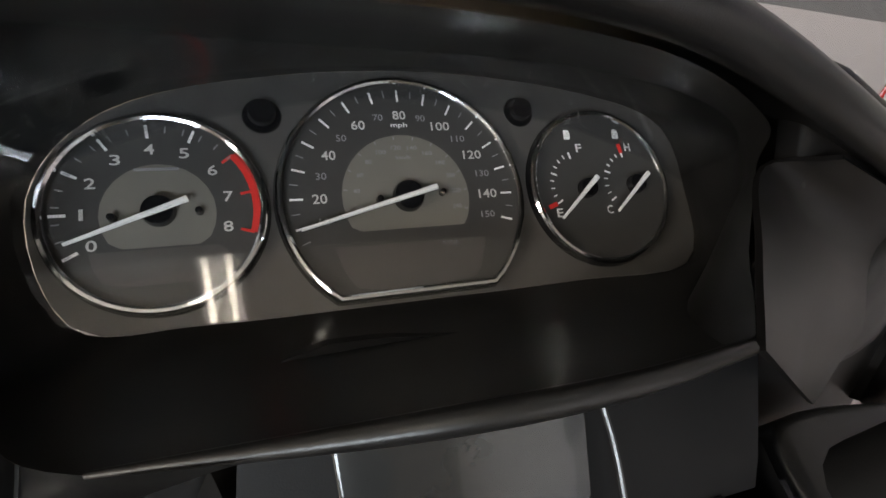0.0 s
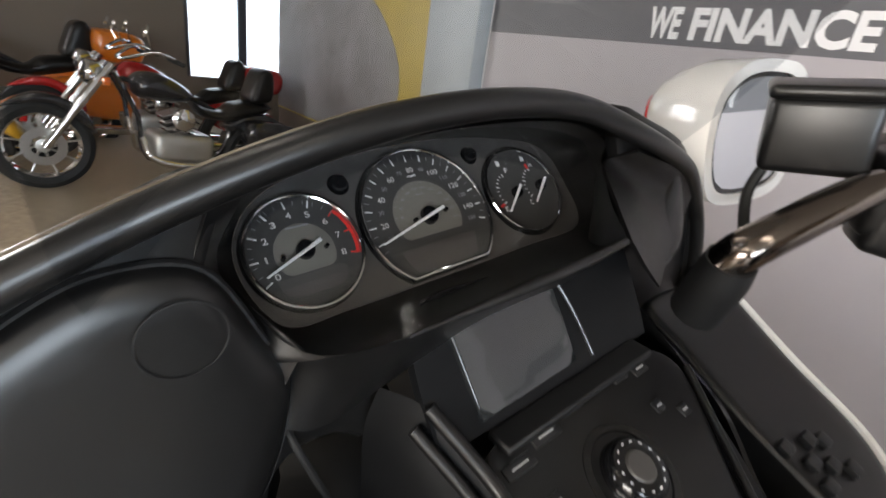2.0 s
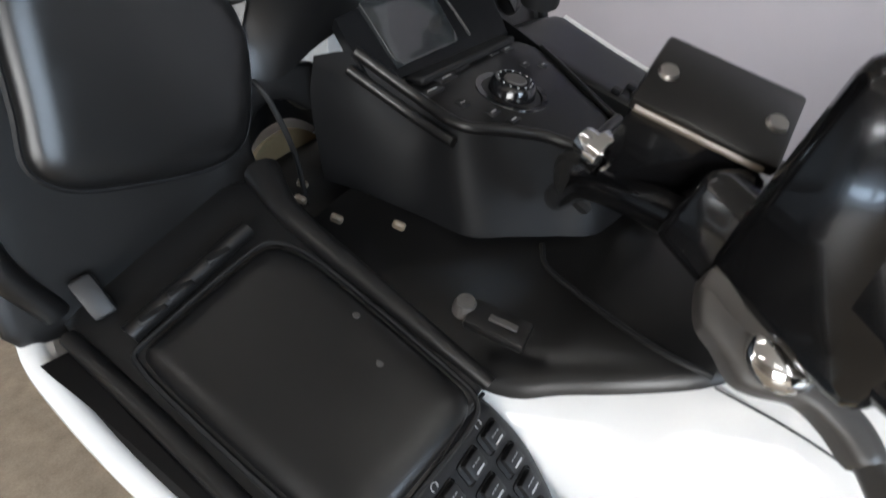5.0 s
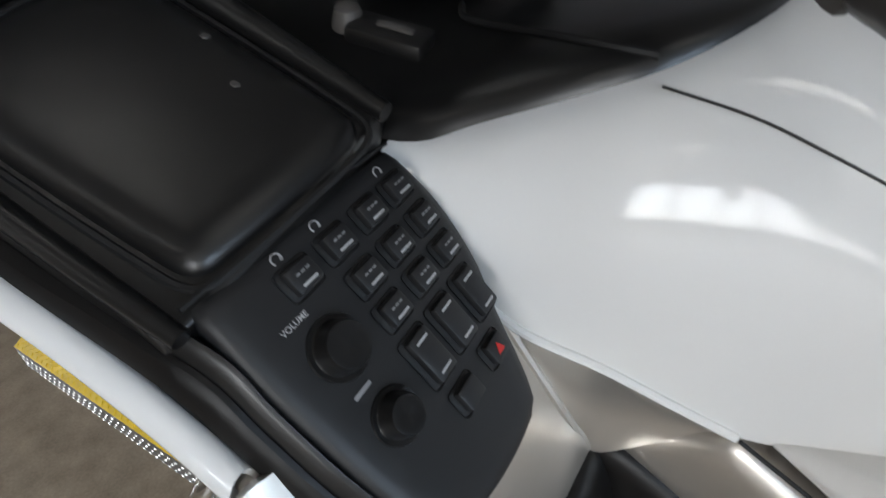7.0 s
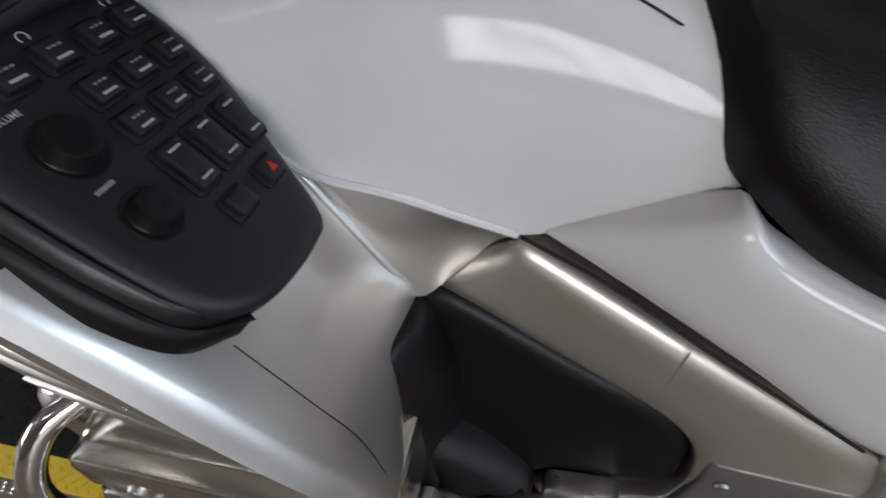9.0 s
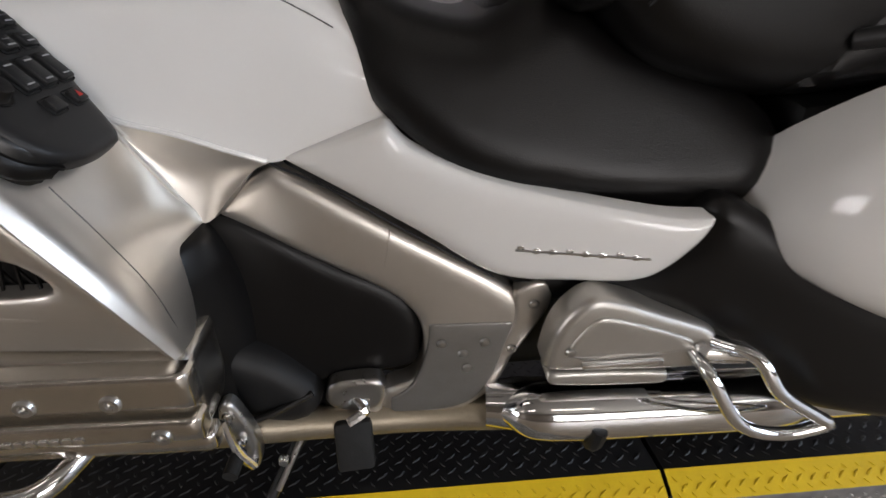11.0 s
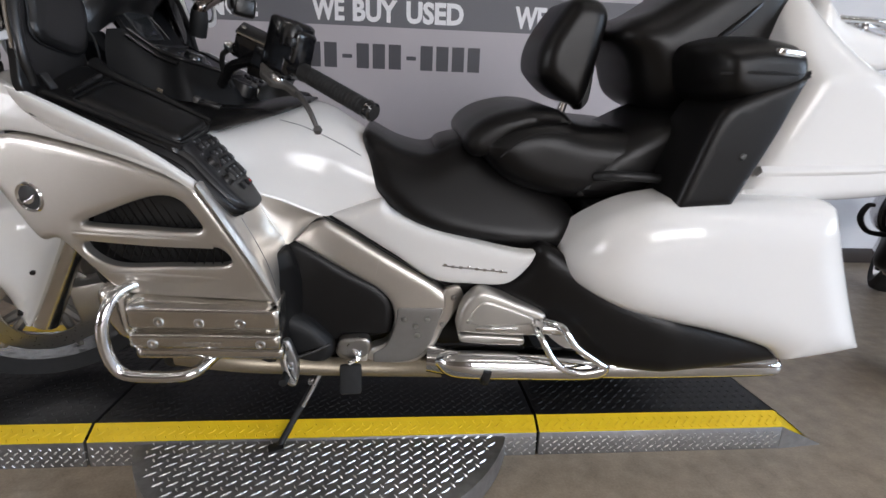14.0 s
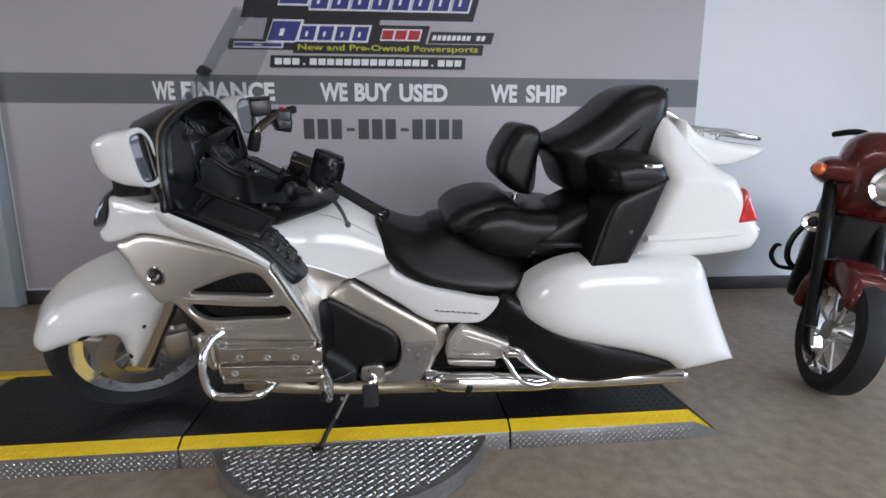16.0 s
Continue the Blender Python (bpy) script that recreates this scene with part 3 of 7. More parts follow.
def wheel(x, z, r, width, rim, turn, name, label):
    """A wheel with tyre, cast rim, spokes and brake discs."""
    w = part(name, bmesh.new(), MATTE, bike, label)
    w.matrix_basis = turn @ pose(x, 0, z)
    m = Matrix.Rotation(radians(90), 4, "X")
    h = width / 2
    prof = [(rim - 0.006, h * 0.62), (rim + 0.02, h * 0.86), (rim + (r - rim) * 0.5, h), (r - 0.03, h * 0.86), (r - 0.008, h * 0.5), (r, 0.0)]
    part("tyre", lathe(prof + [(a, -b) for a, b in prof[-2::-1]], m, 56), RUBBER, w, "black road tyre")
    p = [(rim - 0.004, h * 0.66), (rim + 0.004, h * 0.6), (rim - 0.014, h * 0.5), (rim - 0.022, h * 0.2), (rim - 0.03, 0)]
    part("rim", lathe(p + [(a, -b) for a, b in p[-2::-1]] + [(rim - 0.045, -h * 0.5), (rim - 0.045, h * 0.5)], m, 56, closed=True), CHROME, w, "chrome rim")
    for i in range(5):
        a = 2 * math.pi * i / 5
        for d in (-0.16, 0.16):
            part("spoke", tube([(0.03 * math.cos(a), -0.02, 0.03 * math.sin(a)), ((rim - 0.03) * math.cos(a + d), -0.03, (rim - 0.03) * math.sin(a + d))], [0.016, 0.011], 8, 2), ALLOY, w)
    part("hub", lathe([(0, 0.07), (0.03, 0.068), (0.045, 0.04), (0.045, -0.04), (0.03, -0.068), (0, -0.07)], m, 20), ALLOY, w)
    for s in (-1, 1):
        part("brake_disc", lathe([(0.095, s * 0.083), (0.148, s * 0.083), (0.148, s * 0.088), (0.095, s * 0.088)], m, 40, closed=True), STEEL, w, "steel brake disc")
    return w


wheel(AXLE, 0.315, 0.305, 0.13, 0.232, STEER, "front_wheel", "front wheel with a chrome rim")
wheel(1.815, 0.31, 0.31, 0.18, 0.21, Matrix(), "rear_wheel", "rear wheel between the saddlebags")
for s in (-1, 1):
    part("fork_leg", tube([(0.40, s * 0.12, 0.76), (AXLE, s * 0.125, 0.30)], [0.028, 0.034], 14, 1), BRUSHED, bike, "polished fork leg", m=STEER)
    part("brake_caliper", box(0.23, 0.32, s * 0.10 - 0.03, s * 0.10 + 0.03, 0.27, 0.40, 0.012), ALLOY, bike, m=STEER)

fender = part("front_fender", sheet([(-0.14, 0.46), (-0.105, 0.53), (-0.03, 0.597), (0.06, 0.637), (0.15, 0.655), (0.235, 0.648), (0.268, 0.57), (0.245, 0.505), (0.132, 0.294), (0.112, 0.296), (0.109, 0.367), (0.103, 0.428), (0.085, 0.455), (0.04, 0.456), (-0.045, 0.44), (-0.115, 0.425)],
              lambda u, v: 0.066 + 0.05 * min(1, max(0, (u + 0.14) / 0.3)), 0.06, 0.075, step=0.016, both=True, n=5), WHITE, bike, "pearl white front fender", m=STEER)
part("reflector_slot", sheet([(-0.01, 0.478), (0.04, 0.512), (0.048, 0.50), (0.02, 0.478)], 0.142, 0.003, 0.004, 0.03, 0.008), GLOSS, fender)
for x, z, w in ((0.191, 0.497, 0.168), (0.125, 0.366, 0.150)):
    part("bolt", lathe([(0, 0.008), (0.006, 0.007), (0.007, -0.01)], pose(x, -w - 0.001, z, 90)), GLOSS, fender)

# fairing
cowl = part("upper_fairing", sheet([(0.262, 0.918), (0.322, 0.918), (0.396, 0.904), (0.452, 0.915), (0.466, 0.900), (0.503, 0.886), (0.60, 0.840), (0.683, 0.796), (0.735, 0.762), (0.764, 0.738), (0.712, 0.752), (0.609, 0.783), (0.463, 0.808), (0.366, 0.813), (0.30, 0.79), (0.235, 0.775), (0.21, 0.80), (0.235, 0.828), (0.255, 0.87)],
            FW, 0.012, 0.022, 0.02, 0.016, n=5, sharp=(9,)), WHITE, bike, "pearl white upper fairing")
side = part("side_fairing", sheet([(0.275, 0.778), (0.305, 0.784), (0.366, 0.807), (0.463, 0.803), (0.609, 0.778), (0.712, 0.747), (0.774, 0.724), (0.817, 0.640), (0.861, 0.538), (0.888, 0.443), (0.779, 0.448), (0.581, 0.452), (0.533, 0.468), (0.486, 0.530), (0.436, 0.585), (0.391, 0.580), (0.347, 0.646), (0.298, 0.721), (0.268, 0.757)],
            FW, 0.010, 0.016, 0.02, 0.014, n=5, sharp=(6, 9),
            holes=[[(0.502, 0.625), (0.540, 0.648), (0.664, 0.699), (0.725, 0.704), (0.757, 0.671), (0.766, 0.630), (0.628, 0.625)], [(0.492, 0.581), (0.640, 0.587), (0.795, 0.591), (0.811, 0.549), (0.678, 0.536), (0.538, 0.528)]]), SILVER, bike, "silver side fairing with two air vents")
part("grille", sheet([(0.50, 0.62), (0.56, 0.67), (0.68, 0.72), (0.75, 0.715), (0.80, 0.63), (0.845, 0.55), (0.70, 0.53), (0.55, 0.525)], lambda u, v: FW(u, v) - 0.035, step=0.04, thick=0.01, n=3), MESHY, side, "black grille behind the vents")
gr = bmesh.new()
for i in range(15):
    x = 0.53 + i * 0.021
    for s in (-1, 1):
        xa, xb = x - 0.035 * s, x + 0.035 * s
        tube([(max(0.52, min(0.83, xa)), -FW(x, 0.62) + 0.033, 0.54), (max(0.52, min(0.80, xb)), -FW(x, 0.62) + 0.033, 0.70)], 0.0018, 4, 1, bm=gr)
part("grille_wire", gr, DULLBLACK, side)
for z0, z1, xa, xb in ((0.612, 0.598, 0.485, 0.785), (0.516, 0.503, 0.545, 0.825)):
    ln = [[(xa, -FW(xa, z0) - 0.006, z0), (0.66, -FW(0.66, z0) - 0.008, z0 + 0.004), (xb, -FW(xb, z0) - 0.004, z0 + 0.004)],
          [(xa - 0.01, -FW(xa, z0) - 0.012, (z0 + z1) / 2), (0.66, -FW(0.66, z0) - 0.013, (z0 + z1) / 2 + 0.003), (xb + 0.004, -FW(xb, z0) - 0.009, (z0 + z1) / 2 + 0.004)],
          [(xa, -FW(xa, z0) - 0.002, z1 - 0.012), (0.66, -FW(0.66, z0) - 0.006, z1 - 0.01), (xb, -FW(xb, z0) - 0.002, z1 - 0.008)]]
    part("vent_slat", loft(ln, 6, 4, 0.006), SILVER, side, "silver vent slat")
part("emblem_ring", lathe([(0.026, 0.0), (0.031, 0.004), (0.034, 0.0)], pose(0.398, -FW(0.398, 0.678) - 0.010, 0.678, 90, 0, -14) , 28), CHROME, side, "round chrome emblem")
part("emblem", lathe([(0, 0.003), (0.026, 0.001)], pose(0.398, -FW(0.398, 0.678) - 0.010, 0.678, 90, 0, -14), 28), GLOSS, side)
part("emblem_wing", sheet([(0.384, 0.668), (0.398, 0.676), (0.415, 0.69), (0.408, 0.672), (0.396, 0.664)], lambda u, v: FW(0.398, 0.678) + 0.0135, 0.002, 0.003, 0.003, 0.006), CHROME, side)
band_l = [(0.779, -0.406, 0.736), (0.808, -0.402, 0.680), (0.842, -0.397, 0.610), (0.874, -0.389, 0.540), (0.904, -0.374, 0.458)]
band_k = [(0.783, -0.392, 0.741), (0.814, -0.385, 0.686), (0.849, -0.378, 0.617), (0.880, -0.370, 0.546), (0.907, -0.362, 0.458)]
band_m = [(0.800, -0.30, 0.714), (0.832, -0.30, 0.655), (0.862, -0.297, 0.590), (0.886, -0.295, 0.520), (0.900, -0.315, 0.448)]
band_r = [(0.816, -0.208, 0.684), (0.838, -0.206, 0.640), (0.866, -0.203, 0.585), (0.892, -0.199, 0.530), (0.868, -0.225, 0.440)]
rear_edge = part("rear_fairing_edge", loft([band_l, band_k, band_m, band_r], 6, 5, 0.006), SILVER, bike, "silver rear edge of the fairing")
part("edge_joint", tube([(0.842, -0.352, 0.652), (0.868, -0.347, 0.590), (0.888, -0.340, 0.525), (0.904, -0.345, 0.452)], 0.0006, 6, 6), PANELGREY, rear_edge)
RIM = [(0.462, -0.378, 0.915), (0.505, -0.394, 0.900), (0.55, -0.398, 0.880), (0.60, -0.398, 0.855), (0.65, -0.395, 0.828), (0.70, -0.392, 0.797), (0.74, -0.391, 0.768), (0.774, -0.392, 0.742)]
DROP = dict(zip([p[0] for p in RIM], (0.080, 0.084, 0.076, 0.064, 0.050, 0.038, 0.028, 0.024)))
part("fairing_rim", loft([[(x, -FW(x, z - DROP[x]) - 0.004, z - DROP[x]) for x, y, z in RIM], [(x, 0.35 * (-FW(x, z - DROP[x]) - 0.008) + 0.65 * (y - 0.010), z - 0.55 * DROP[x]) for x, y, z in RIM], [(x, y - 0.010, z - 0.007) for x, y, z in RIM], [(x, y - 0.003, z) for x, y, z in RIM], [(x, y + 0.005, z - 0.002) for x, y, z in RIM], [(x, y + 0.008, z - 0.016) for x, y, z in RIM]], 4, 3, 0.003), WHITE, cowl, "white rolled edge of the fairing")

lamp = part("headlight", sheet([(0.253, 0.939), (0.212, 0.918), (0.176, 0.868), (0.157, 0.815), (0.177, 0.8), (0.221, 0.829), (0.242, 0.88)], 0.15, 0.06, 0.05, 0.06, 0.012, n=5), LAMPGLASS, bike, "smoked headlight lens")
part("nose", sheet([(0.215, 0.80), (0.24, 0.77), (0.30, 0.79), (0.33, 0.90), (0.27, 0.93), (0.20, 0.90), (0.185, 0.84)], 0.0, 0.20, 0.07, step=0.02, both=True), WHITE, bike, "pearl white nose of the fairing")
part("fairing_core", sheet([(0.30, 0.76), (0.34, 0.88), (0.44, 0.90), (0.52, 0.86), (0.60, 0.80), (0.72, 0.72), (0.80, 0.56), (0.86, 0.46), (0.60, 0.46), (0.46, 0.58)], 0.0, 0.24, 0.03, step=0.03, both=True), MATTE, bike, "dark inner body behind the fairing")
# the right-hand side of the body, seen only along its edge
part("right_fairing", sheet([(0.262, 0.918), (0.45, 0.907), (0.60, 0.838), (0.742, 0.777), (0.80, 0.70), (0.90, 0.46), (0.60, 0.47), (0.42, 0.58), (0.27, 0.76)], FW, 0.012, 0.02, 0.02, 0.03, place=lambda u, v, w: (u, w, v), n=4), WHITE, bike, "pearl white fairing of the far side")

# engine
part("engine_block", box(0.58, 0.87, -0.29, 0.29, 0.22, 0.47, 0.02), MATTE, bike, "dark engine block")
head = part("cylinder_head_cover", sheet([(0.572, 0.452), (0.74, 0.447), (0.892, 0.440), (0.898, 0.40), (0.893, 0.33), (0.875, 0.298), (0.72, 0.304), (0.597, 0.312), (0.562, 0.345), (0.555, 0.39)], 0.33, 0.035, 0.025, 0.06, 0.016), BRUSHED, bike, "polished cylinder head cover")
for z0, z1, w in ((0.392, 0.446, 0.372), (0.345, 0.382, 0.378), (0.306, 0.336, 0.362)):
    part("cover_rib", sheet([(0.574, z1), (0.74, z1 - 0.003), (0.908, z1 - 0.008), (0.906, z0 - 0.008), (0.74, z0 - 0.003), (0.57, z0)], w, 0.008, 0.012, 0.02, 0.014, sharp=(0, 2, 3, 5)), BRUSHED, head)
for x, z, w in ((0.644, 0.412, 0.380), (0.731, 0.408, 0.380), (0.821, 0.406, 0.380), (0.625, 0.358, 0.386), (0.863, 0.354, 0.386)):
    part("cap_bolt", lathe([(0.0, -0.002), (0.005, -0.002), (0.006, 0.003), (0.010, 0.004), (0.012, 0.0)], pose(x, -w, z, 90), 16), STEEL, head, "recessed cap bolt")
for i in range(7):
    part("raised_mark", box(0.69 + i * 0.013, 0.699 + i * 0.013, -0.3885, -0.385, 0.354, 0.362, 0.001), CHROME, head)
part("crash_bar", tube([(0.60, -0.30, 0.485), (0.556, -0.36, 0.472), (0.536, -0.398, 0.42), (0.534, -0.405, 0.352), (0.552, -0.405, 0.297), (0.60, -0.405, 0.283), (0.70, -0.40, 0.285), (0.745, -0.34, 0.30)], 0.0135, 14, 6), CHROME, bike, "chrome engine guard bar")
part("front_cover", sheet([(0.50, 0.47), (0.555, 0.475), (0.566, 0.41), (0.56, 0.345), (0.53, 0.33), (0.50, 0.37), (0.485, 0.43)], 0.31, 0.03, 0.04, 0.05, 0.014), BRUSHED, bike, "polished front engine cover")
part("under_pipe", tube([(0.62, -0.27, 0.255), (0.76, -0.28, 0.240), (0.95, -0.25, 0.200), (1.15, -0.235, 0.182), (1.30, -0.245, 0.190)], [0.03, 0.030, 0.026, 0.026, 0.030], 14), DULLPIPE, bike, "dull tan exhaust pipe")
part("radiator_cover", sheet([(0.34, 0.60), (0.42, 0.57), (0.52, 0.49), (0.50, 0.36), (0.44, 0.33), (0.36, 0.40)], 0.0, 0.2, 0.1, step=0.025, both=True), MATTE, bike, "dark radiator cover")

# tank cover and middle
tank = part("tank_cover", arch([(0.738, 0.812, 0.800, 0.212), (0.765, 0.826, 0.752, 0.214), (0.80, 0.84, 0.705, 0.212), (0.84, 0.853, 0.668, 0.206), (0.89, 0.864, 0.650, 0.198), (0.94, 0.868, 0.626, 0.19), (0.99, 0.857, 0.604, 0.183), (1.04, 0.828, 0.618, 0.178), (1.085, 0.795, 0.634, 0.174), (1.14, 0.75, 0.652, 0.170)], 2.9, 22, 4), WHITE, bike, "pearl white tank cover")
part("inner_triangle", loft([[(0.816, -0.209, 0.683), (0.872, -0.199, 0.656), (0.93, -0.191, 0.630), (0.990, -0.182, 0.604)], [(0.828, -0.205, 0.660), (0.867, -0.196, 0.612), (0.915, -0.184, 0.592), (0.965, -0.183, 0.594)], [(0.840, -0.206, 0.636), (0.868, -0.203, 0.580), (0.893, -0.199, 0.531), (0.935, -0.192, 0.566)]], 5, 5, 0.006), SILVER, bike, "silver panel below the tank cover")
part("tank_rim", tube([(0.742, -0.213, 0.800), (0.765, -0.215, 0.752), (0.80, -0.213, 0.705), (0.816, -0.2105, 0.684), (0.84, -0.208, 0.668), (0.89, -0.200, 0.650), (0.94, -0.192, 0.626), (0.985, -0.1855, 0.606)], 0.0038, 8, 5), WHITE, tank, "rolled lower edge of the tank cover")
part("panel_crease", tube([(0.816, -0.2095, 0.684), (0.838, -0.2075, 0.640), (0.866, -0.2045, 0.585), (0.889, -0.2005, 0.536)], 0.0042, 8, 5), SILVER, bike)
part("cover_joint", tube([(0.988, -0.186, 0.604), (1.06, -0.200, 0.572), (1.135, -0.2155, 0.527), (1.20, -0.229, 0.490), (1.268, -0.243, 0.452)], 0.0016, 8, 5), MATTE, bike)
part("side_cover", sheet([(1.000, 0.608), (1.138, 0.656), (1.166, 0.626), (1.245, 0.594), (1.345, 0.572), (1.462, 0.555), (1.515, 0.555), (1.504, 0.525), (1.474, 0.484), (1.441, 0.463), (1.370, 0.456), (1.270, 0.457), (1.172, 0.513), (1.080, 0.565)],
     lambda u, v: 0.172 + (u - 0.986) * 0.24, 0.014, 0.03, 0.03, 0.014, n=5, sharp=(0, 1, 6)), WHITE, bike, "pearl white side cover with a chrome badge")
for i in range(8):
    x = 1.292 + i * 0.0195
    z = 0.4985 if i % 3 else 0.5005
    part("badge_bar", box(x, x + (0.0175 if i != 3 else 0.011), -0.002, 0.0015, z, z + 0.0085, 0.0016, 2, Matrix.Translation((0, -(0.172 + (x - 0.986) * 0.24 + 0.0142), 0))), CHROME, bike, "chrome badge bar")
part("badge_line", tube([(x, -(0.172 + (x - 0.986) * 0.24 + 0.0155), 0.503) for x in (1.29, 1.37, 1.448)], 0.0018, 6, 2), CHROME, bike)
SW = lambda u, v: 0.176 + (u - 0.986) * 0.09 + (0.6 - v) * 0.11
frame_part = part("frame_cover", sheet([(0.988, 0.598), (1.135, 0.512), (1.269, 0.438), (1.325, 0.396), (1.309, 0.331), (1.276, 0.250), (1.225, 0.205), (1.160, 0.192), (1.102, 0.192), (1.104, 0.238), (1.146, 0.258), (1.167, 0.306), (1.163, 0.369), (1.126, 0.413), (1.052, 0.454), (0.957, 0.505), (0.903, 0.534), (0.93, 0.568)],
     SW, 0.012, 0.02, 0.03, 0.014, n=5, sharp=(0, 3, 7)), SILVER, bike, "silver frame cover")
part("joint", tube([(1.132, -SW(1.132, 0.515) - 0.0122, 0.515), (1.120, -SW(1.12, 0.46) - 0.0122, 0.455)], 0.0008, 6, 1), SILVER, frame_part)
part("inset_plate", sheet([(1.178, 0.368), (1.300, 0.372), (1.262, 0.258), (1.215, 0.215), (1.112, 0.202), (1.112, 0.230), (1.148, 0.256), (1.172, 0.318)], lambda u, v: SW(u, v) + 0.010, 0.004, 0.004, 0.006, 0.012, n=4, sharp=(0, 1, 4, 5)), PLATEGREY, frame_part, "dull grey alloy plate")
part("end_clamp", sheet([(1.012, 0.240), (1.036, 0.264), (1.100, 0.266), (1.098, 0.197), (1.040, 0.200), (1.012, 0.222)], lambda u, v: SW(u, v) + 0.006, 0.012, 0.014, 0.03, 0.01, n=4, sharp=(2, 3)), SILVER, frame_part)
for x, z in ((1.195, 0.335), (1.258, 0.338), (1.226, 0.318), (1.232, 0.292), (1.055, 0.255), (1.078, 0.258)):
    part("screw", lathe([(0, 0.004), (0.006, 0.003), (0.008, 0)], pose(x, -SW(x, z) - 0.0150, z, 90), 14), STEEL, frame_part)
part("hanger_plate", sheet([(1.300, 0.425), (1.338, 0.440), (1.350, 0.404), (1.300, 0.308), (1.272, 0.300), (1.300, 0.375)], 0.24, 0.006, 0.006, 0.02, 0.012, n=3), SILVER, bike, "silver hanger plate")
for x, z in ((1.325, 0.405), (1.298, 0.325)):
    part("screw", lathe([(0, 0.004), (0.006, 0.003), (0.008, 0)], pose(x, -0.247, z, 90), 12), STEEL, bike)
cover = part("engine_side_cover", sheet([(0.905, 0.538), (0.963, 0.511), (1.052, 0.456), (1.125, 0.417), (1.162, 0.372), (1.162, 0.312), (1.150, 0.283), (1.08, 0.272), (1.014, 0.262), (1.005, 0.218), (0.941, 0.2), (0.90, 0.24), (0.864, 0.34), (0.858, 0.455), (0.876, 0.508)],
     lambda u, v: 0.178 + (0.6 - v) * 0.12, 0.012, 0.02, 0.04, 0.015), DULLBLACK, bike, "black plastic engine side cover")
part("middle_core", box(0.86, 1.56, -0.165, 0.165, 0.20, 0.60, 0.03), MATTE, bike, "dark frame and engine middle")
part("lower_rear_cover", sheet([(1.27, 0.458), (1.44, 0.462), (1.50, 0.50), (1.53, 0.57), (1.62, 0.53), (1.76, 0.45), (1.96, 0.39), (2.13, 0.345), (2.20, 0.292), (1.93, 0.250), (1.72, 0.248), (1.62, 0.33), (1.45, 0.40), (1.34, 0.40)], lambda u, v: 0.20 + min(0.15, (u - 1.27) * 0.25), 0.03, 0.05, 0.06, 0.02), DULLBLACK, bike, "black lower rear body")

# seat
seat = part("rider_seat", sheet([(1.083, 0.800), (1.100, 0.811), (1.17, 0.774), (1.25, 0.757), (1.31, 0.785), (1.37, 0.79), (1.43, 0.75), (1.56, 0.69), (1.64, 0.62), (1.60, 0.53), (1.50, 0.522), (1.358, 0.552), (1.228, 0.589), (1.147, 0.643), (1.109, 0.689), (1.087, 0.774)], lambda u, v: min(0.2, max(0.09, 0.09 + (0.80 - v) * 0.5)), 0.05, 0.06, step=0.016, both=True), VINYL, bike, "black vinyl rider seat")
part("seat_bolster", sheet([(1.27, 0.765), (1.30, 0.79), (1.37, 0.795), (1.44, 0.76), (1.42, 0.66), (1.30, 0.66)], 0.07, 0.10, 0.10, step=0.02, both=True), VINYL, seat)
pas = part("passenger_seat", sheet([(1.37, 0.80), (1.42, 0.845), (1.50, 0.868), (1.571, 0.868), (1.63, 0.850), (1.80, 0.838), (1.88, 0.80), (1.86, 0.70), (1.72, 0.665), (1.58, 0.665), (1.46, 0.70), (1.40, 0.75)], 0.155, 0.08, 0.07, step=0.016, both=True), VINYL, bike, "black vinyl passenger seat")
part("seat_roll", sheet([(1.335, 0.798), (1.353, 0.835), (1.405, 0.868), (1.49, 0.888), (1.571, 0.882), (1.60, 0.85), (1.53, 0.838), (1.46, 0.815), (1.41, 0.772), (1.36, 0.765)], 0.16, 0.055, 0.03, step=0.012, both=True), VINYL, pas, "padded front roll")
part("grab_rail", tube([(1.66, -0.235, 0.735), (1.69, -0.268, 0.745), (1.76, -0.275, 0.745), (1.82, -0.268, 0.738), (1.84, -0.235, 0.73)], 0.0115, 12, 5), SATIN, bike, "black passenger grab rail")
part("seat_seam", tube([(1.42, -0.232, 0.775), (1.46, -0.236, 0.812), (1.50, -0.236, 0.832), (1.58, -0.236, 0.838)], 0.0022, 6, 6), MATTE, pas)
part("seat_side", sheet([(1.60, 0.66), (1.64, 0.78), (1.75, 0.86), (1.86, 0.90), (1.96, 0.85), (2.02, 0.70), (1.90, 0.675), (1.74, 0.665)], 0.10, 0.14, 0.06, 0.1, 0.02), VINYL, bike, "black vinyl seat side")
part("side_pocket", sheet([(1.790, 0.690), (1.838, 0.880), (1.872, 0.928), (2.030, 1.0), (2.013, 0.951), (1.988, 0.865), (1.962, 0.795), (1.928, 0.705)], 0.365, 0.02, 0.02, 0.16, 0.014, sharp=(0, 3, 7)), DULLBLACK, bike, "black side pocket of the trunk")
part("pocket_lock", lathe([(0, 0.004), (0.006, 0.003), (0.008, 0)], pose(1.916, -0.386, 0.819, 90), 16), PANELGREY, bike)
arm = part("armrest", sheet([(1.826, 1.033), (1.87, 1.054), (1.934, 1.063), (2.012, 1.054), (2.039, 1.025), (2.047, 0.978), (2.012, 0.934), (1.95, 0.918), (1.889, 0.916), (1.845, 0.94), (1.825, 0.985)], 0.24, 0.14, 0.045, 0.12, 0.014), VINYL, bike, "black armrest with a speaker")
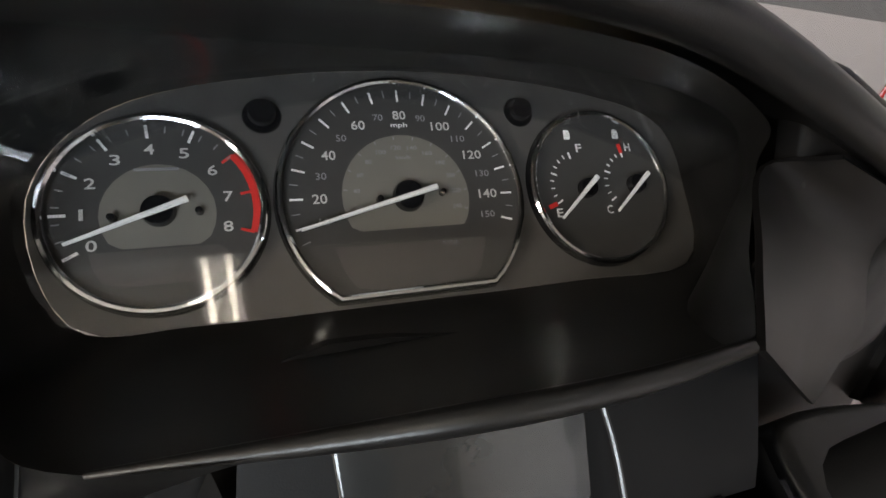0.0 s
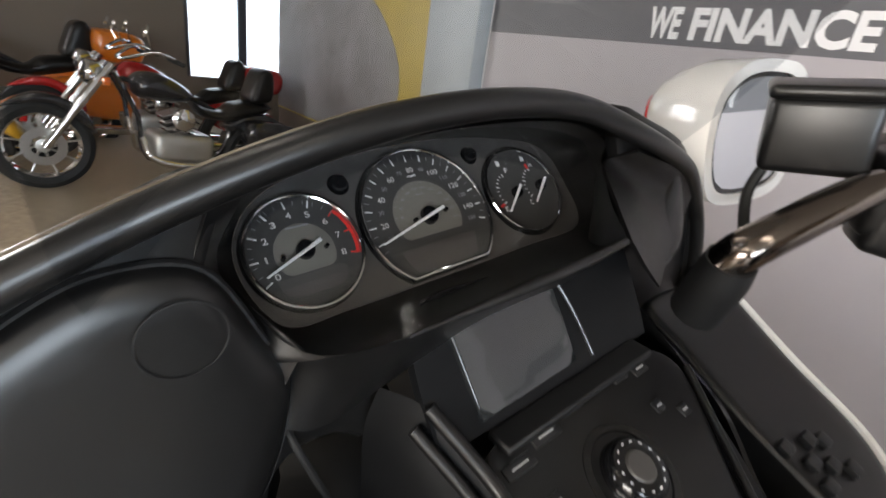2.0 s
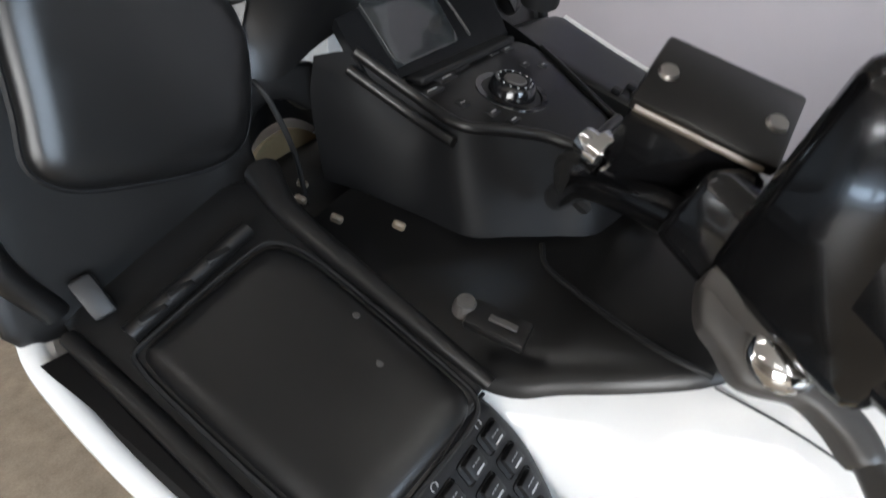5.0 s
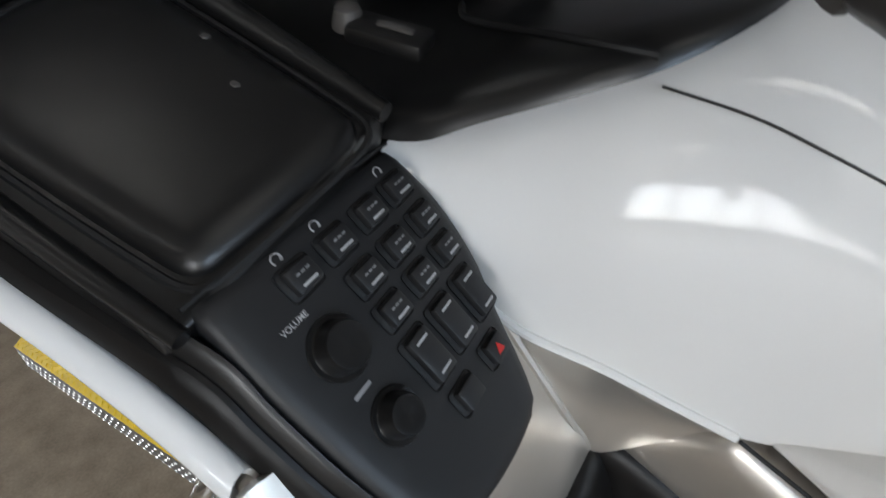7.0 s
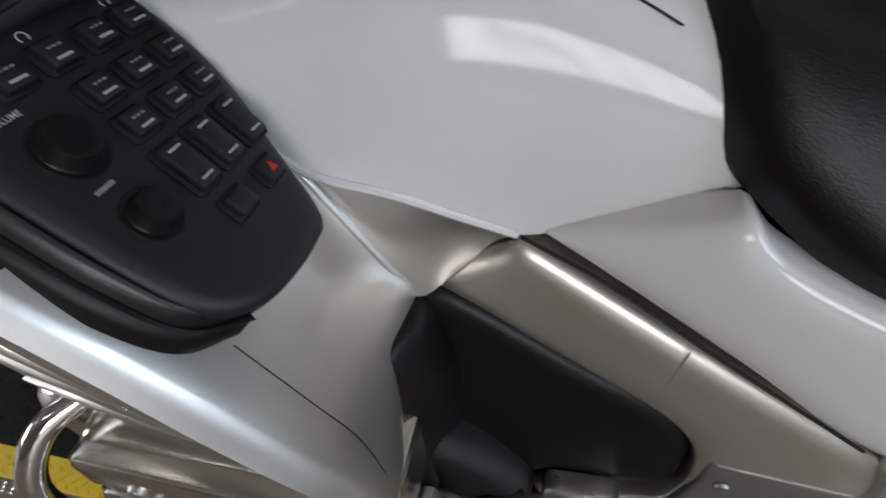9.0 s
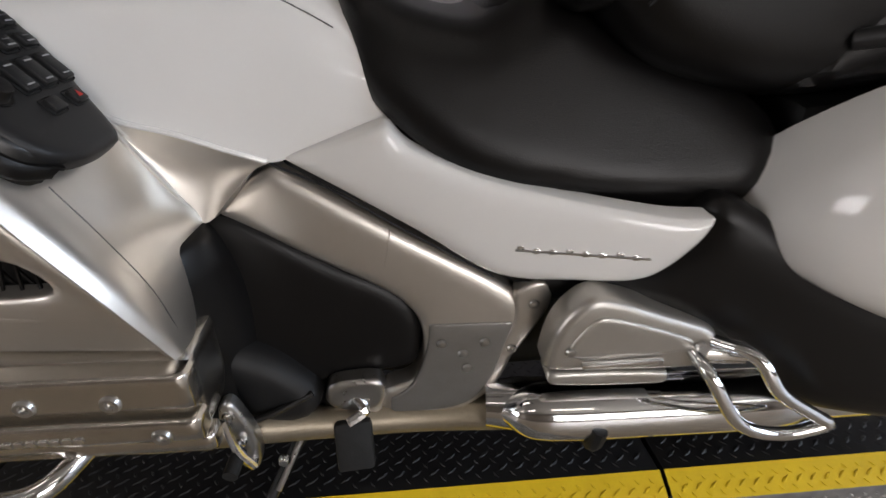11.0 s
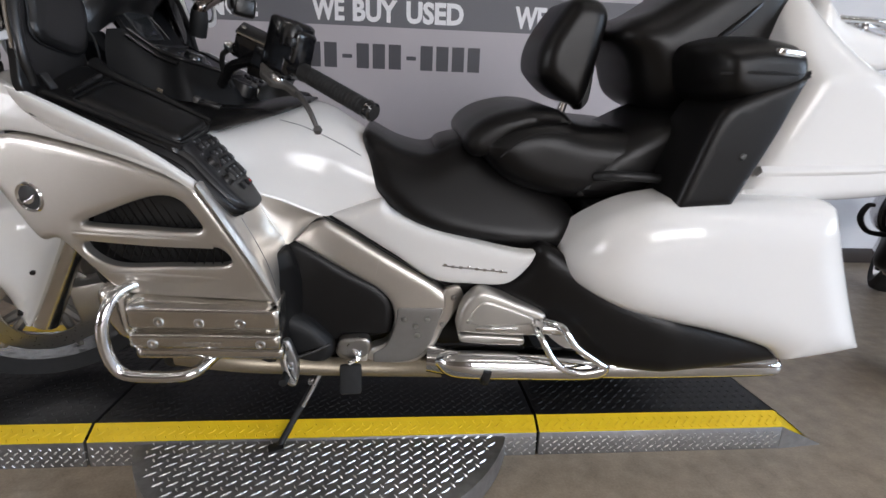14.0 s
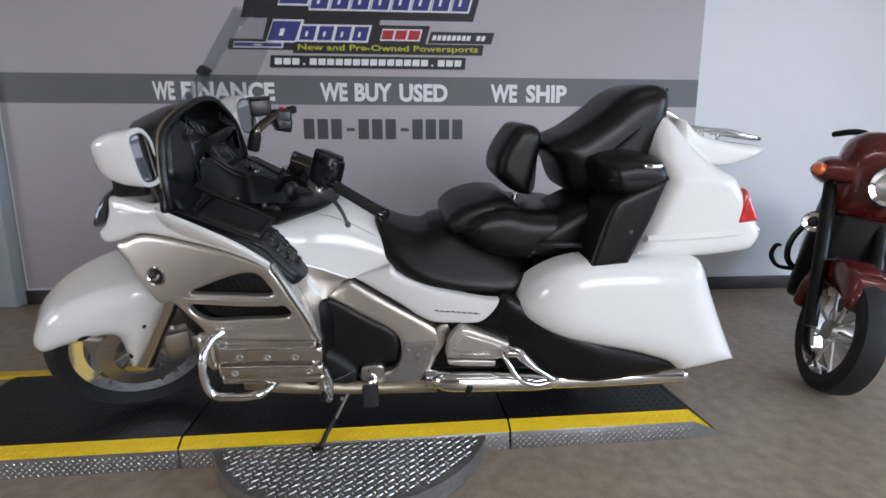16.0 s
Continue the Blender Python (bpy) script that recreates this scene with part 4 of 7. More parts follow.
# small chrome piece added where the armrest vinyl shows a glint
part("armrest_glint", box(-0.034, 0.034, -0.008, 0.008, -0.008, 0.006, 0.004, 2, pose(1.965, -0.374, 1.030, 0, 3, 12)), CHROME, arm, "added chrome piece for a glint on the armrest")
part("armrest_seam", tube([(1.835, -0.362, 0.985), (1.90, -0.382, 0.990), (1.98, -0.382, 0.990), (2.035, -0.360, 0.985)], 0.003, 6, 5), MATTE, arm)
backrest = part("passenger_backrest", sheet([(2.115, 1.262), (2.08, 1.279), (2.02, 1.274), (1.96, 1.245), (1.894, 1.190), (1.80, 1.125), (1.735, 1.095), (1.70, 1.055), (1.745, 1.0), (1.80, 0.90), (1.95, 0.86), (2.06, 0.92), (2.09, 1.04), (2.12, 1.14), (2.128, 1.22)], 0.10, 0.09, 0.08, step=0.016, both=True), VINYL, bike, "black vinyl passenger backrest")
part("backrest_welt", tube([(2.13, -0.10, 1.262), (2.06, -0.165, 1.19), (1.98, -0.19, 1.11), (1.92, -0.195, 1.06)], 0.007, 8, 6), VINYL, backrest)
pad = part("rider_backrest", sheet([(1.585, 1.128), (1.62, 1.14), (1.664, 1.13), (1.684, 1.095), (1.668, 0.985), (1.645, 0.895), (1.60, 0.898), (1.553, 0.93), (1.522, 0.972), (1.53, 1.04)], 0.085, 0.05, 0.04, step=0.012, both=True), VINYL, bike, "black padded rider backrest")
part("support_post", tube([(1.62, -0.04, 0.90), (1.61, -0.04, 0.86)], 0.012, 10, 2), CHROME, pad)
part("support_plate", sheet([(1.672, 1.11), (1.70, 1.08), (1.745, 1.075), (1.70, 1.06), (1.69, 0.90), (1.665, 0.87), (1.655, 0.90)], 0.0, 0.05, 0.01, step=0.01, both=True), MATTE, pad)

# trunk
trunk = part("trunk", sheet([(2.05, 1.04), (2.062, 0.985), (2.052, 0.945), (2.022, 0.860), (1.988, 0.755), (1.966, 0.708), (2.20, 0.702), (2.395, 0.722), (2.428, 0.760), (2.432, 0.798), (2.404, 0.838), (2.332, 0.947), (2.300, 0.985), (2.237, 1.02), (2.17, 1.09), (2.12, 1.165), (2.075, 1.17)], lambda u, v: 0.285 - 0.75 * max(0, v - 0.98), 0.05, 0.05, step=0.016, both=True, n=5, sharp=(5,)), WHITE, bike, "pearl white rear trunk")
part("trunk_ledge", loft([[(2.005, -0.332, 0.790), (2.10, -0.334, 0.795), (2.235, -0.334, 0.800), (2.33, -0.331, 0.805), (2.41, -0.318, 0.812)], [(2.005, -0.342, 0.778), (2.10, -0.3445, 0.780), (2.235, -0.3445, 0.786), (2.33, -0.341, 0.792), (2.418, -0.326, 0.800)], [(2.0, -0.334, 0.766), (2.10, -0.335, 0.770), (2.235, -0.335, 0.776), (2.33, -0.331, 0.782), (2.414, -0.318, 0.792)]], 5, 3, 0.004), WHITE, trunk, "white moulded ledge round the trunk")
part("spoiler", sheet([(2.16, 1.165), (2.235, 1.115), (2.36, 1.085), (2.485, 1.072), (2.49, 1.052), (2.40, 1.01), (2.30, 1.0), (2.16, 1.02)], 0.15, 0.05, 0.03, step=0.014, both=True), WHITE, trunk, "white trunk spoiler")
part("tail_light", sheet([(2.334, 0.945), (2.398, 0.836), (2.318, 0.826), (2.324, 0.88)], 0.322, 0.018, 0.012, 0.12, 0.010, sharp=(0, 1, 2)), REDLENS, trunk, "red tail light lens")
rack = part("luggage_rack", tube([(2.10, -0.13, 1.20), (2.16, -0.14, 1.165), (2.22, -0.14, 1.125), (2.35, -0.145, 1.118), (2.48, -0.13, 1.098), (2.53, -0.08, 1.09), (2.535, 0.0, 1.088), (2.53, 0.08, 1.09), (2.48, 0.13, 1.098), (2.35, 0.145, 1.118), (2.22, 0.14, 1.125)], 0.0075, 10, 5), CHROME, bike, "chrome luggage rack on the trunk")
for y in (-0.07, 0.0, 0.07):
    part("rack_rail", tube([(2.21, y * 1.4, 1.128), (2.36, y, 1.124), (2.52, y * 0.8, 1.096)], 0.006, 8, 4), CHROME, rack)
for x in (2.30, 2.42):
    part("rack_cross_rail", tube([(x, -0.14, 1.112), (x + 0.02, 0, 1.118), (x, 0.14, 1.112)], 0.006, 8, 4), CHROME, rack)
for x in (2.27, 2.33):
    for s in (-1, 1):
        part("rack_foot", tube([(x, s * 0.13, 1.115), (x - 0.01, s * 0.15, 1.07), (x - 0.03, s * 0.17, 1.04)], 0.007, 8, 4), CHROME, rack)

# saddlebags
BAGW = lambda u, v: 0.355 - 0.10 * math.exp(-max(0, u - 1.585) / 0.06) + 0.04 * (0.7 - v)
bag_line = [(1.586, 0.545), (1.604, 0.595), (1.642, 0.646), (1.705, 0.690), (1.785, 0.713), (1.88, 0.719), (2.02, 0.720), (2.155, 0.718), (2.192, 0.704), (2.246, 0.587), (2.31, 0.455), (2.372, 0.336), (2.27, 0.314), (2.165, 0.297), (2.120, 0.332), (1.988, 0.376), (1.853, 0.407), (1.73, 0.437), (1.625, 0.482), (1.592, 0.515)]
bag = part("saddlebag", sheet(bag_line, BAGW, 0.065, 0.10, 0.09, 0.016, n=5, sharp=(11, 13)), WHITE, bike, "pearl white saddlebag")
part("right_saddlebag", sheet(bag_line, BAGW, 0.045, 0.07, 0.22, 0.03, n=4, place=lambda u, v, w: (u, w, v)), WHITE, bike, "pearl white saddlebag of the far side")
part("tail_core", box(1.66, 2.25, -0.20, 0.20, 0.36, 0.66, 0.03), MATTE, bike, "dark rear frame under the trunk")

# exhaust and footboards
part("muffler", tube([(1.26, -0.255, 0.222), (1.33, -0.262, 0.222), (1.80, -0.268, 0.208), (2.255, -0.272, 0.202), (2.27, -0.272, 0.202)], [0.035, 0.042, 0.041, 0.031, 0.026], 18, 5), CHROME, bike, "long chrome muffler")
part("heat_shield", tube([(1.275, -0.275, 0.232), (1.33, -0.285, 0.232), (1.50, -0.287, 0.226), (1.72, -0.285, 0.218), (1.775, -0.28, 0.216)], [0.012, 0.042, 0.044, 0.040, 0.012], 16, 6), CHROME, bike, "chrome heat shield")
part("shield_strap", tube([(1.415 + 0.0, -0.33, 0.235), (1.41, -0.325, 0.20), (1.415, -0.28, 0.172)], 0.012, 8, 4), MATTE, bike)
peg = part("footboard_bracket", sheet([(1.329, 0.355), (1.342, 0.414), (1.376, 0.453), (1.413, 0.451), (1.48, 0.424), (1.554, 0.391), (1.560, 0.354), (1.541, 0.327), (1.335, 0.338)], 0.30, 0.014, 0.012, 0.03, 0.012), ALLOY, bike, "alloy passenger footboard folded up")
part("bracket_inset", sheet([(1.365, 0.365), (1.385, 0.425), (1.42, 0.425), (1.52, 0.385), (1.52, 0.365)], 0.314, 0.004, 0.006, 0.01, 0.01), ALLOY, peg)
part("bracket_bar", box(1.375, 1.485, -0.325, -0.317, 0.352, 0.359, 0.002), CHROME, peg)
part("bracket_foot", sheet([(1.34, 0.328), (1.505, 0.318), (1.505, 0.296), (1.345, 0.306)], 0.30, 0.008, 0.006, 0.03, 0.01), ALLOY, peg)
for x, z in ((1.36, 0.375), (1.535, 0.372)):
    part("screw", lathe([(0, 0.004), (0.006, 0.003), (0.008, 0)], pose(x, -0.316, z, 90), 14), STEEL, peg)
part("rear_guard_rail", tube([(1.555, -0.31, 0.375), (1.590, -0.35, 0.378), (1.622, -0.37, 0.334), (1.690, -0.372, 0.284), (1.706, -0.372, 0.268), (1.647, -0.372, 0.255), (1.583, -0.37, 0.280), (1.540, -0.35, 0.345), (1.528, -0.31, 0.362)], 0.0095, 10, 6), CHROME, bike, "chrome rear guard rail")
part("guard_mount", tube([(1.52, -0.29, 0.343), (1.61, -0.30, 0.343)], 0.019, 12, 1), BRUSHED, bike)
part("peg_bracket", sheet([(1.022, 0.276), (1.05, 0.287), (1.102, 0.283), (1.10, 0.235), (1.06, 0.225), (1.025, 0.240)], 0.25, 0.008, 0.008, 0.02, 0.008), STEEL, bike, "steel foot peg bracket")
part("foot_peg", box(-0.028, 0.030, -0.080, 0.0, -0.012, 0.009, 0.007, 2, pose(1.052, -0.262, 0.212, 66, 0, 4)), RUBBER, bike, "rubber foot peg folded up")
part("peg_hinge", tube([(1.06, -0.25, 0.255), (1.075, -0.265, 0.235), (1.05, -0.275, 0.222)], 0.008, 8, 4), CHROME, bike)
part("shift_lever", tube([(1.0, -0.255, 0.27), (0.95, -0.272, 0.255), (0.905, -0.285, 0.245), (0.895, -0.30, 0.225)], 0.0055, 8, 4), DULLBLACK, bike, "black shift lever")
part("shift_peg", tube([(0.898, -0.27, 0.218), (0.893, -0.345, 0.214)], 0.0105, 10, 1), RUBBER, bike)
part("side_stand", tube([(0.985, -0.20, 0.19), (0.962, -0.225, 0.15), (0.905, -0.295, 0.068), (0.868, -0.350, 0.013)], [0.016, 0.011, 0.009, 0.009], 10, 5), MATTE, bike, "black side stand")
part("stand_foot", box(-0.035, 0.03, -0.03, 0.03, -0.005, 0.005, 0.004, 2, pose(0.864, -0.356, 0.0175, -7.5, 0, 20) @ Matrix.Diagonal((0.6, 0.6, 1, 1))), MATTE, bike)
part("lower_engine_cover", sheet([(0.882, 0.36), (0.94, 0.34), (0.985, 0.30), (1.010, 0.265), (1.000, 0.225), (0.960, 0.205), (0.905, 0.22), (0.876, 0.28)], 0.235, 0.03, 0.03, 0.10, 0.012, n=4), MATTE, bike, "black lower engine cover")
part("stand_pivot", lathe([(0, 0.02), (0.014, 0.018), (0.018, 0.0), (0.018, -0.03)], pose(0.975, -0.215, 0.175, 90), 18), PANELGREY, bike, "side stand pivot")
part("stand_bracket", sheet([(0.940, 0.215), (1.010, 0.215), (1.030, 0.165), (0.985, 0.135), (0.940, 0.165)], 0.18, 0.008, 0.01, 0.02, 0.012, n=3), MATTE, bike)
part("linkage_plate", sheet([(0.885, 0.30), (0.905, 0.31), (0.925, 0.235), (0.915, 0.175), (0.892, 0.18), (0.88, 0.24)], 0.298, 0.008, 0.006, 0.012, 0.008), STEEL, bike, "steel linkage plate")
part("linkage_rod", tube([(0.893, -0.312, 0.29), (0.90, -0.318, 0.235), (0.915, -0.316, 0.195)], 0.006, 8, 4), CHROME, bike)
for x, z in ((0.898, 0.29), (0.905, 0.24), (0.910, 0.195), (0.955, 0.19)):
    part("linkage_bolt", lathe([(0, 0.010), (0.007, 0.009), (0.009, 0.004), (0.009, 0)], pose(x, -0.304, z, 90), 12), CHROME, bike)
part("stand_spring", tube([(0.978, -0.235, 0.185), (0.955, -0.258, 0.145), (0.925, -0.290, 0.095)], 0.005, 8, 4), STEEL, bike, "side stand spring")
part("engine_end_cover", sheet([(0.866, 0.500), (0.885, 0.533), (0.905, 0.520), (0.922, 0.47), (0.934, 0.40), (0.934, 0.32), (0.914, 0.255), (0.886, 0.25), (0.870, 0.33), (0.861, 0.42)], lambda u, v: 0.292 - 1.5 * (u - 0.87) - 0.35 * max(0, v - 0.49), 0.016, 0.02, 0.08, 0.008, n=4), DULLBLACK, bike, "black end cover of the engine")

# ---- cockpit of the motorcycle ----
DIAL = surface("dial_black", (0.048, 0.046, 0.044), 0.5, 0, 0, 0.1, 60)
DIALTAN = surface("dial_grey", (0.165, 0.155, 0.135), 0.5, 0, 0, 0.08, 60)
PANEL = surface("satin_dark_grey", (0.075, 0.070, 0.066), 0.42, 0.0, 0, 0.1, 40, 0.05, 1200)
MARK = surface("dial_white", (0.80, 0.80, 0.80), 0.5, 0, 0, 0.03, 60)
NUMERAL = surface("dial_pale_print", (0.55, 0.54, 0.52), 0.5, 0, 0, 0.03, 60)
DIM = surface("dial_dim_print", (0.24, 0.24, 0.25), 0.5, 0, 0, 0.03, 60)
INKPALE = surface("pale_print", (0.46, 0.46, 0.47), 0.5, 0, 0, 0.05, 60)
MARKRED = surface("dial_red", (0.62, 0.025, 0.02), 0.5, 0, 0, 0.05, 60)
NAVGLASS = surface("screen_glass", (0.022, 0.024, 0.025), 0.14, 0, 0.5, 0.1, 6, rough_var=0.04)
DARKCHROME = surface("dark_chrome", (0.20, 0.17, 0.15), 0.12, 1.0, 0, 0.1, 20)
LENS = clear_sheet("clear_lens", (0.97, 0.97, 0.97), 0.03)
DARKWALL = surface("console_black", (0.0045, 0.0048, 0.0055), 0.55, 0, 0, 0.2, 8, 0.08, 1300, spec=0.22)
# colour of lit floor, for the crescent in the console gap
CREAM = surface("lit_floor_cream", (0.22, 0.17, 0.095), 0.5, 0, 0, 0.15, 20)

GP = plane((0.428, 0, 1.10), (0, 1, 0), (-0.69, 0, 0.72))
inner_line = [(-0.148, -0.045), (-0.10, -0.051), (0, -0.052), (0.10, -0.052), (0.180, -0.049), (0.190, 0.0), (0.180, 0.045), (0.12, 0.066), (0.03, 0.076), (-0.06, 0.071), (-0.132, 0.052), (-0.163, 0.010)]
cluster = part("instrument_panel", sheet(inner_line, 0.0, step=0.02, thick=0.01, place=GP, n=4), PANEL, bike, "dark grey instrument panel with three dials")


def face(cx, cy, r, w, flat=None, k=48, squash=1.0):
    pts = []
    for i in range(k):
        a = 2 * math.pi * i / k
        x, y = r * math.cos(a), r * math.sin(a) * squash
        pts.append((cx + x, cy + (max(y, flat) if flat is not None else y)))
    return pts


def on_dial(u, v, up, a=0.0):
    c, s = math.cos(a), math.sin(a)
    return lambda x, y, z: GP(u + c * x - s * y, v + s * x + c * y, up + z)


def tick(cx, cy, a, r0, r1, wide, material, up=0.0022):
    c, s = math.cos(a), math.sin(a)
    p = on_dial(cx + c * (r0 + r1) / 2, cy + s * (r0 + r1) / 2, up, a)
    bm = bmesh.new()
    h = (r1 - r0) / 2
    lo = [bm.verts.new(p(x, y, 0)) for x, y in ((-h, -wide), (h, -wide), (h, wide), (-h, wide))]
    hi = [bm.verts.new(p(x, y, 0.0004)) for x, y in ((-h, -wide), (h, -wide), (h, wide), (-h, wide))]
    bm.faces.new(hi)
    for i in range(4):
        bm.faces.new((lo[i], lo[(i + 1) % 4], hi[(i + 1) % 4], hi[i]))
    return part("tick_mark", bm, material, cluster)


def dial(cx, cy, r, flat=None, squash=1.0):
    line = face(cx, cy, r, 0, flat, 56, squash)
    part("dial_face", sheet(line, 0.0014, step=0.012, thick=0.0012, place=GP, n=1), DIAL, cluster, "black dial face")
    part("dial_ring", tube([GP(u, v, 0.004) for u, v in line], 0.0019, 8, 1, True), CHROME, cluster, "thin chrome ring")
    part("dial_wall", loft([[GP(u, v, 0.000) for u, v in face(cx, cy, r + 0.003, 0, None if flat is None else flat - 0.003, 56, squash)], [GP(u, v, 0.005) for u, v in face(cx, cy, r + 0.0015, 0, None if flat is None else flat - 0.0015, 56, squash)]], 1, 1, closed=True, smooth=False), GLOSS, cluster)


def needle(tip, tail, hub):
    d = Vector((tip[0] - tail[0], tip[1] - tail[1]))
    a, L = math.atan2(d.y, d.x), d.length
    p = on_dial((tip[0] + tail[0]) / 2, (tip[1] + tail[1]) / 2, 0.007, a)
    bm = bmesh.new()
    sec = [(-L / 2, 0.0016), (L / 2, 0.0008)]
    vs = [[bm.verts.new(p(x, y, z)) for y, z in ((-w, 0), (w, 0), (w * 0.6, 0.001), (-w * 0.6, 0.001))] for x, w in sec]
    for i in range(4):
        bm.faces.new((vs[0][i], vs[0][(i + 1) % 4], vs[1][(i + 1) % 4], vs[1][i]))
    bm.faces.new(vs[0]), bm.faces.new(vs[1][::-1])
    part("needle", bm, MARK, cluster, "white needle")
    if hub:
        m = Matrix.Translation(GP(*hub[:2], 0.0)) @ Matrix.Rotation(radians(46), 4, "Y")
        part("needle_hub", lathe([(0, 0.0062), (hub[2] * 0.9, 0.006), (hub[2], 0.004), (hub[2], 0.001)], m, 24), GLOSS, cluster)


TAC, SPD, FUE = (-0.113, 0.002), (0.003, 0.003), (0.124, 0.003)
dial(*TAC, 0.0445)
dial(*SPD, 0.0645, -0.050)
dial(*FUE, 0.0465)
part("dial_centre", sheet(face(TAC[0], TAC[1] - 0.001, 0.0235, 0, -0.015), 0.0017, step=0.01, thick=0.001, place=GP, n=1), DIALTAN, cluster, "grey dial centre")
part("dial_centre", sheet(face(SPD[0] + 0.0, SPD[1], 0.0345, 0, -0.017), 0.0017, step=0.01, thick=0.001, place=GP, n=1), DIALTAN, cluster, "grey dial centre")
for c, r in ((TAC, 0.0445), (SPD, 0.0645)):
    part("lower_field", sheet([(c[0] - r * 0.62, c[1] - r * 0.38), (c[0] + r * 0.62, c[1] - r * 0.38), (c[0] + r * 0.5, c[1] - r * 0.70), (c[0], c[1] - r * 0.73), (c[0] - r * 0.5, c[1] - r * 0.70)], 0.0016, step=0.012, thick=0.001, place=GP, n=2, sharp=(0, 1)), PANEL, cluster)
for n in range(0, 81, 4):
    a = radians(208 - n / 10 * 28.2)
    big = n % 20 == 0 or n % 10 == 0
    if n % 4 == 0 and n < 61:
        tick(*TAC, a, 0.0375, 0.0405, 0.00025, DIM)
for n in range(9):
    a = radians(208 - n * 28.2)
    tick(*TAC, a, 0.0350, 0.0412, 0.0006, MARKRED if n > 5 else MARK)
    write(str(n), on_dial(TAC[0] + 0.0295 * math.cos(a), TAC[1] + 0.0295 * math.sin(a), 0.002), 0.0016 if n == 1 else 0.0042, 0.0050, NUMERAL, cluster, "numeral", 0.0004, 0.012)
part("red_zone", loft([[GP(TAC[0] + rr * math.cos(radians(208 - n * 28.2)), TAC[1] + rr * math.sin(radians(208 - n * 28.2)), 0.0024) for n in (6, 6.4, 6.8, 7.2, 7.6, 8)] for rr in (0.0395, 0.0425)], 3, 1), MARKRED, cluster, "red zone of the rev counter")
part("caption", box(-0.009, 0.009, -0.0006, 0.0006, 0, 0.0004, m=Matrix.Translation(GP(TAC[0], TAC[1] + 0.0195, 0.003)) @ Matrix.Rotation(radians(90), 4, "Z") @ Matrix.Rotation(radians(46), 4, "X")), DIM, cluster)
for n in range(0, 155, 5):
    a = radians(209 - n * 1.5)
    if a < radians(206):
        tick(*SPD, a, 0.0535 if n % 10 == 0 else 0.0560, 0.0600, 0.0005 if n % 10 == 0 else 0.00022, MARK if n % 10 == 0 else DIM)
for n in range(10, 151, 10):
    a = radians(209 - n * 1.5)
    main = n % 20 == 0
    write(str(n), on_dial(SPD[0] + 0.0455 * math.cos(a), SPD[1] + 0.0455 * math.sin(a), 0.002), (0.0036 if main else 0.0027) * len(str(n)), 0.0050 if main else 0.0037, NUMERAL if main else DIM, cluster, "numeral", 0.0004, 0.014)
write("mph", on_dial(SPD[0], SPD[1] + 0.0395, 0.002), 0.009, 0.0034, MARK, cluster, "lettering", 0.0004, 0.01)
write("km/h", on_dial(SPD[0], SPD[1] + 0.0215, 0.002), 0.008, 0.0024, DIM, cluster, "lettering", 0.0004, 0.01)
for n in range(20, 241, 20):
    a = radians(209 - n * 0.932)
    write(str(n), on_dial(SPD[0] + 0.0272 * math.cos(a), SPD[1] + 0.0272 * math.sin(a), 0.0022), 0.0018 * len(str(n)), 0.0025, DIM, cluster, "numeral", 0.0004, 0.012)
    tick(*SPD, a, 0.0318, 0.0336, 0.00025, DIM, 0.0022)
needle((-0.1475, -0.0115), (-0.1005, 0.006), (*TAC, 0.0072))
needle((-0.053, -0.0125), (0.018, 0.0062), (*SPD, 0.0085))
needle((0.0905, -0.0165), (0.1195, 0.0075), (0.114, 0.002, 0.006))
needle((0.1295, -0.0145), (0.1575, 0.0085), (0.150, 0.003, 0.006))
for txt, u, v in (("F", 0.1135, 0.0275), ("E", 0.0925, -0.012), ("H", 0.1495, 0.0275), ("C", 0.1275, -0.012)):
    write(txt, on_dial(u, v, 0.002), 0.0042, 0.0052, MARK, cluster, "lettering", 0.0004, 0.012)
for c in ((0.111, 0.004), (0.149, 0.004)):
    for i in range(9):
        a = radians(105 + i * 13)
        tick(*c, a, 0.019 if i % 4 else 0.0175, 0.0215, 0.0005 if i % 4 == 0 else 0.0003, MARK)
for u, v, s in ((0.0885, -0.0075, 20), (0.1432, 0.0265, 100)):
    tick(u, v, radians(s), -0.003, 0.003, 0.0013, MARKRED, 0.0026)
for u, v in ((0.107, 0.0365), (0.1425, 0.0365)):
    part("symbol", sheet([(u - 0.002, v - 0.003), (u + 0.002, v - 0.003), (u + 0.0025, v), (u + 0.0015, v + 0.003), (u - 0.0015, v + 0.003)], 0.0022, step=0.003, thick=0.0006, place=GP, n=1), MARK, cluster)
for u, v in ((-0.066, 0.049), (0.078, 0.052)):
    m = Matrix.Translation(GP(u, v, 0.0)) @ Matrix.Rotation(radians(46), 4, "Y")
    part("push_button", lathe([(0, 0.006), (0.006, 0.006), (0.0068, 0.004), (0.007, 0), (0.009, 0.0008), (0.0095, 0)], m, 24), GLOSS, cluster, "round black push button")
for u, v in ((-0.131, 0.0), (-0.0965, 0.001), (-0.0125, 0.002), (0.022, 0.004)):
    part("pin", lathe([(0, 0.004), (0.0016, 0.0035), (0.002, 0)], Matrix.Translation(GP(u, v, 0.0018)) @ Matrix.Rotation(radians(46), 4, "Y"), 10), GLOSS, cluster)
lens = part("cover_lens", sheet(inner_line, 0.012, step=0.03, thick=0.0015, place=GP, n=4), LENS, cluster, "clear lens over the dials")
lens.visible_shadow = False

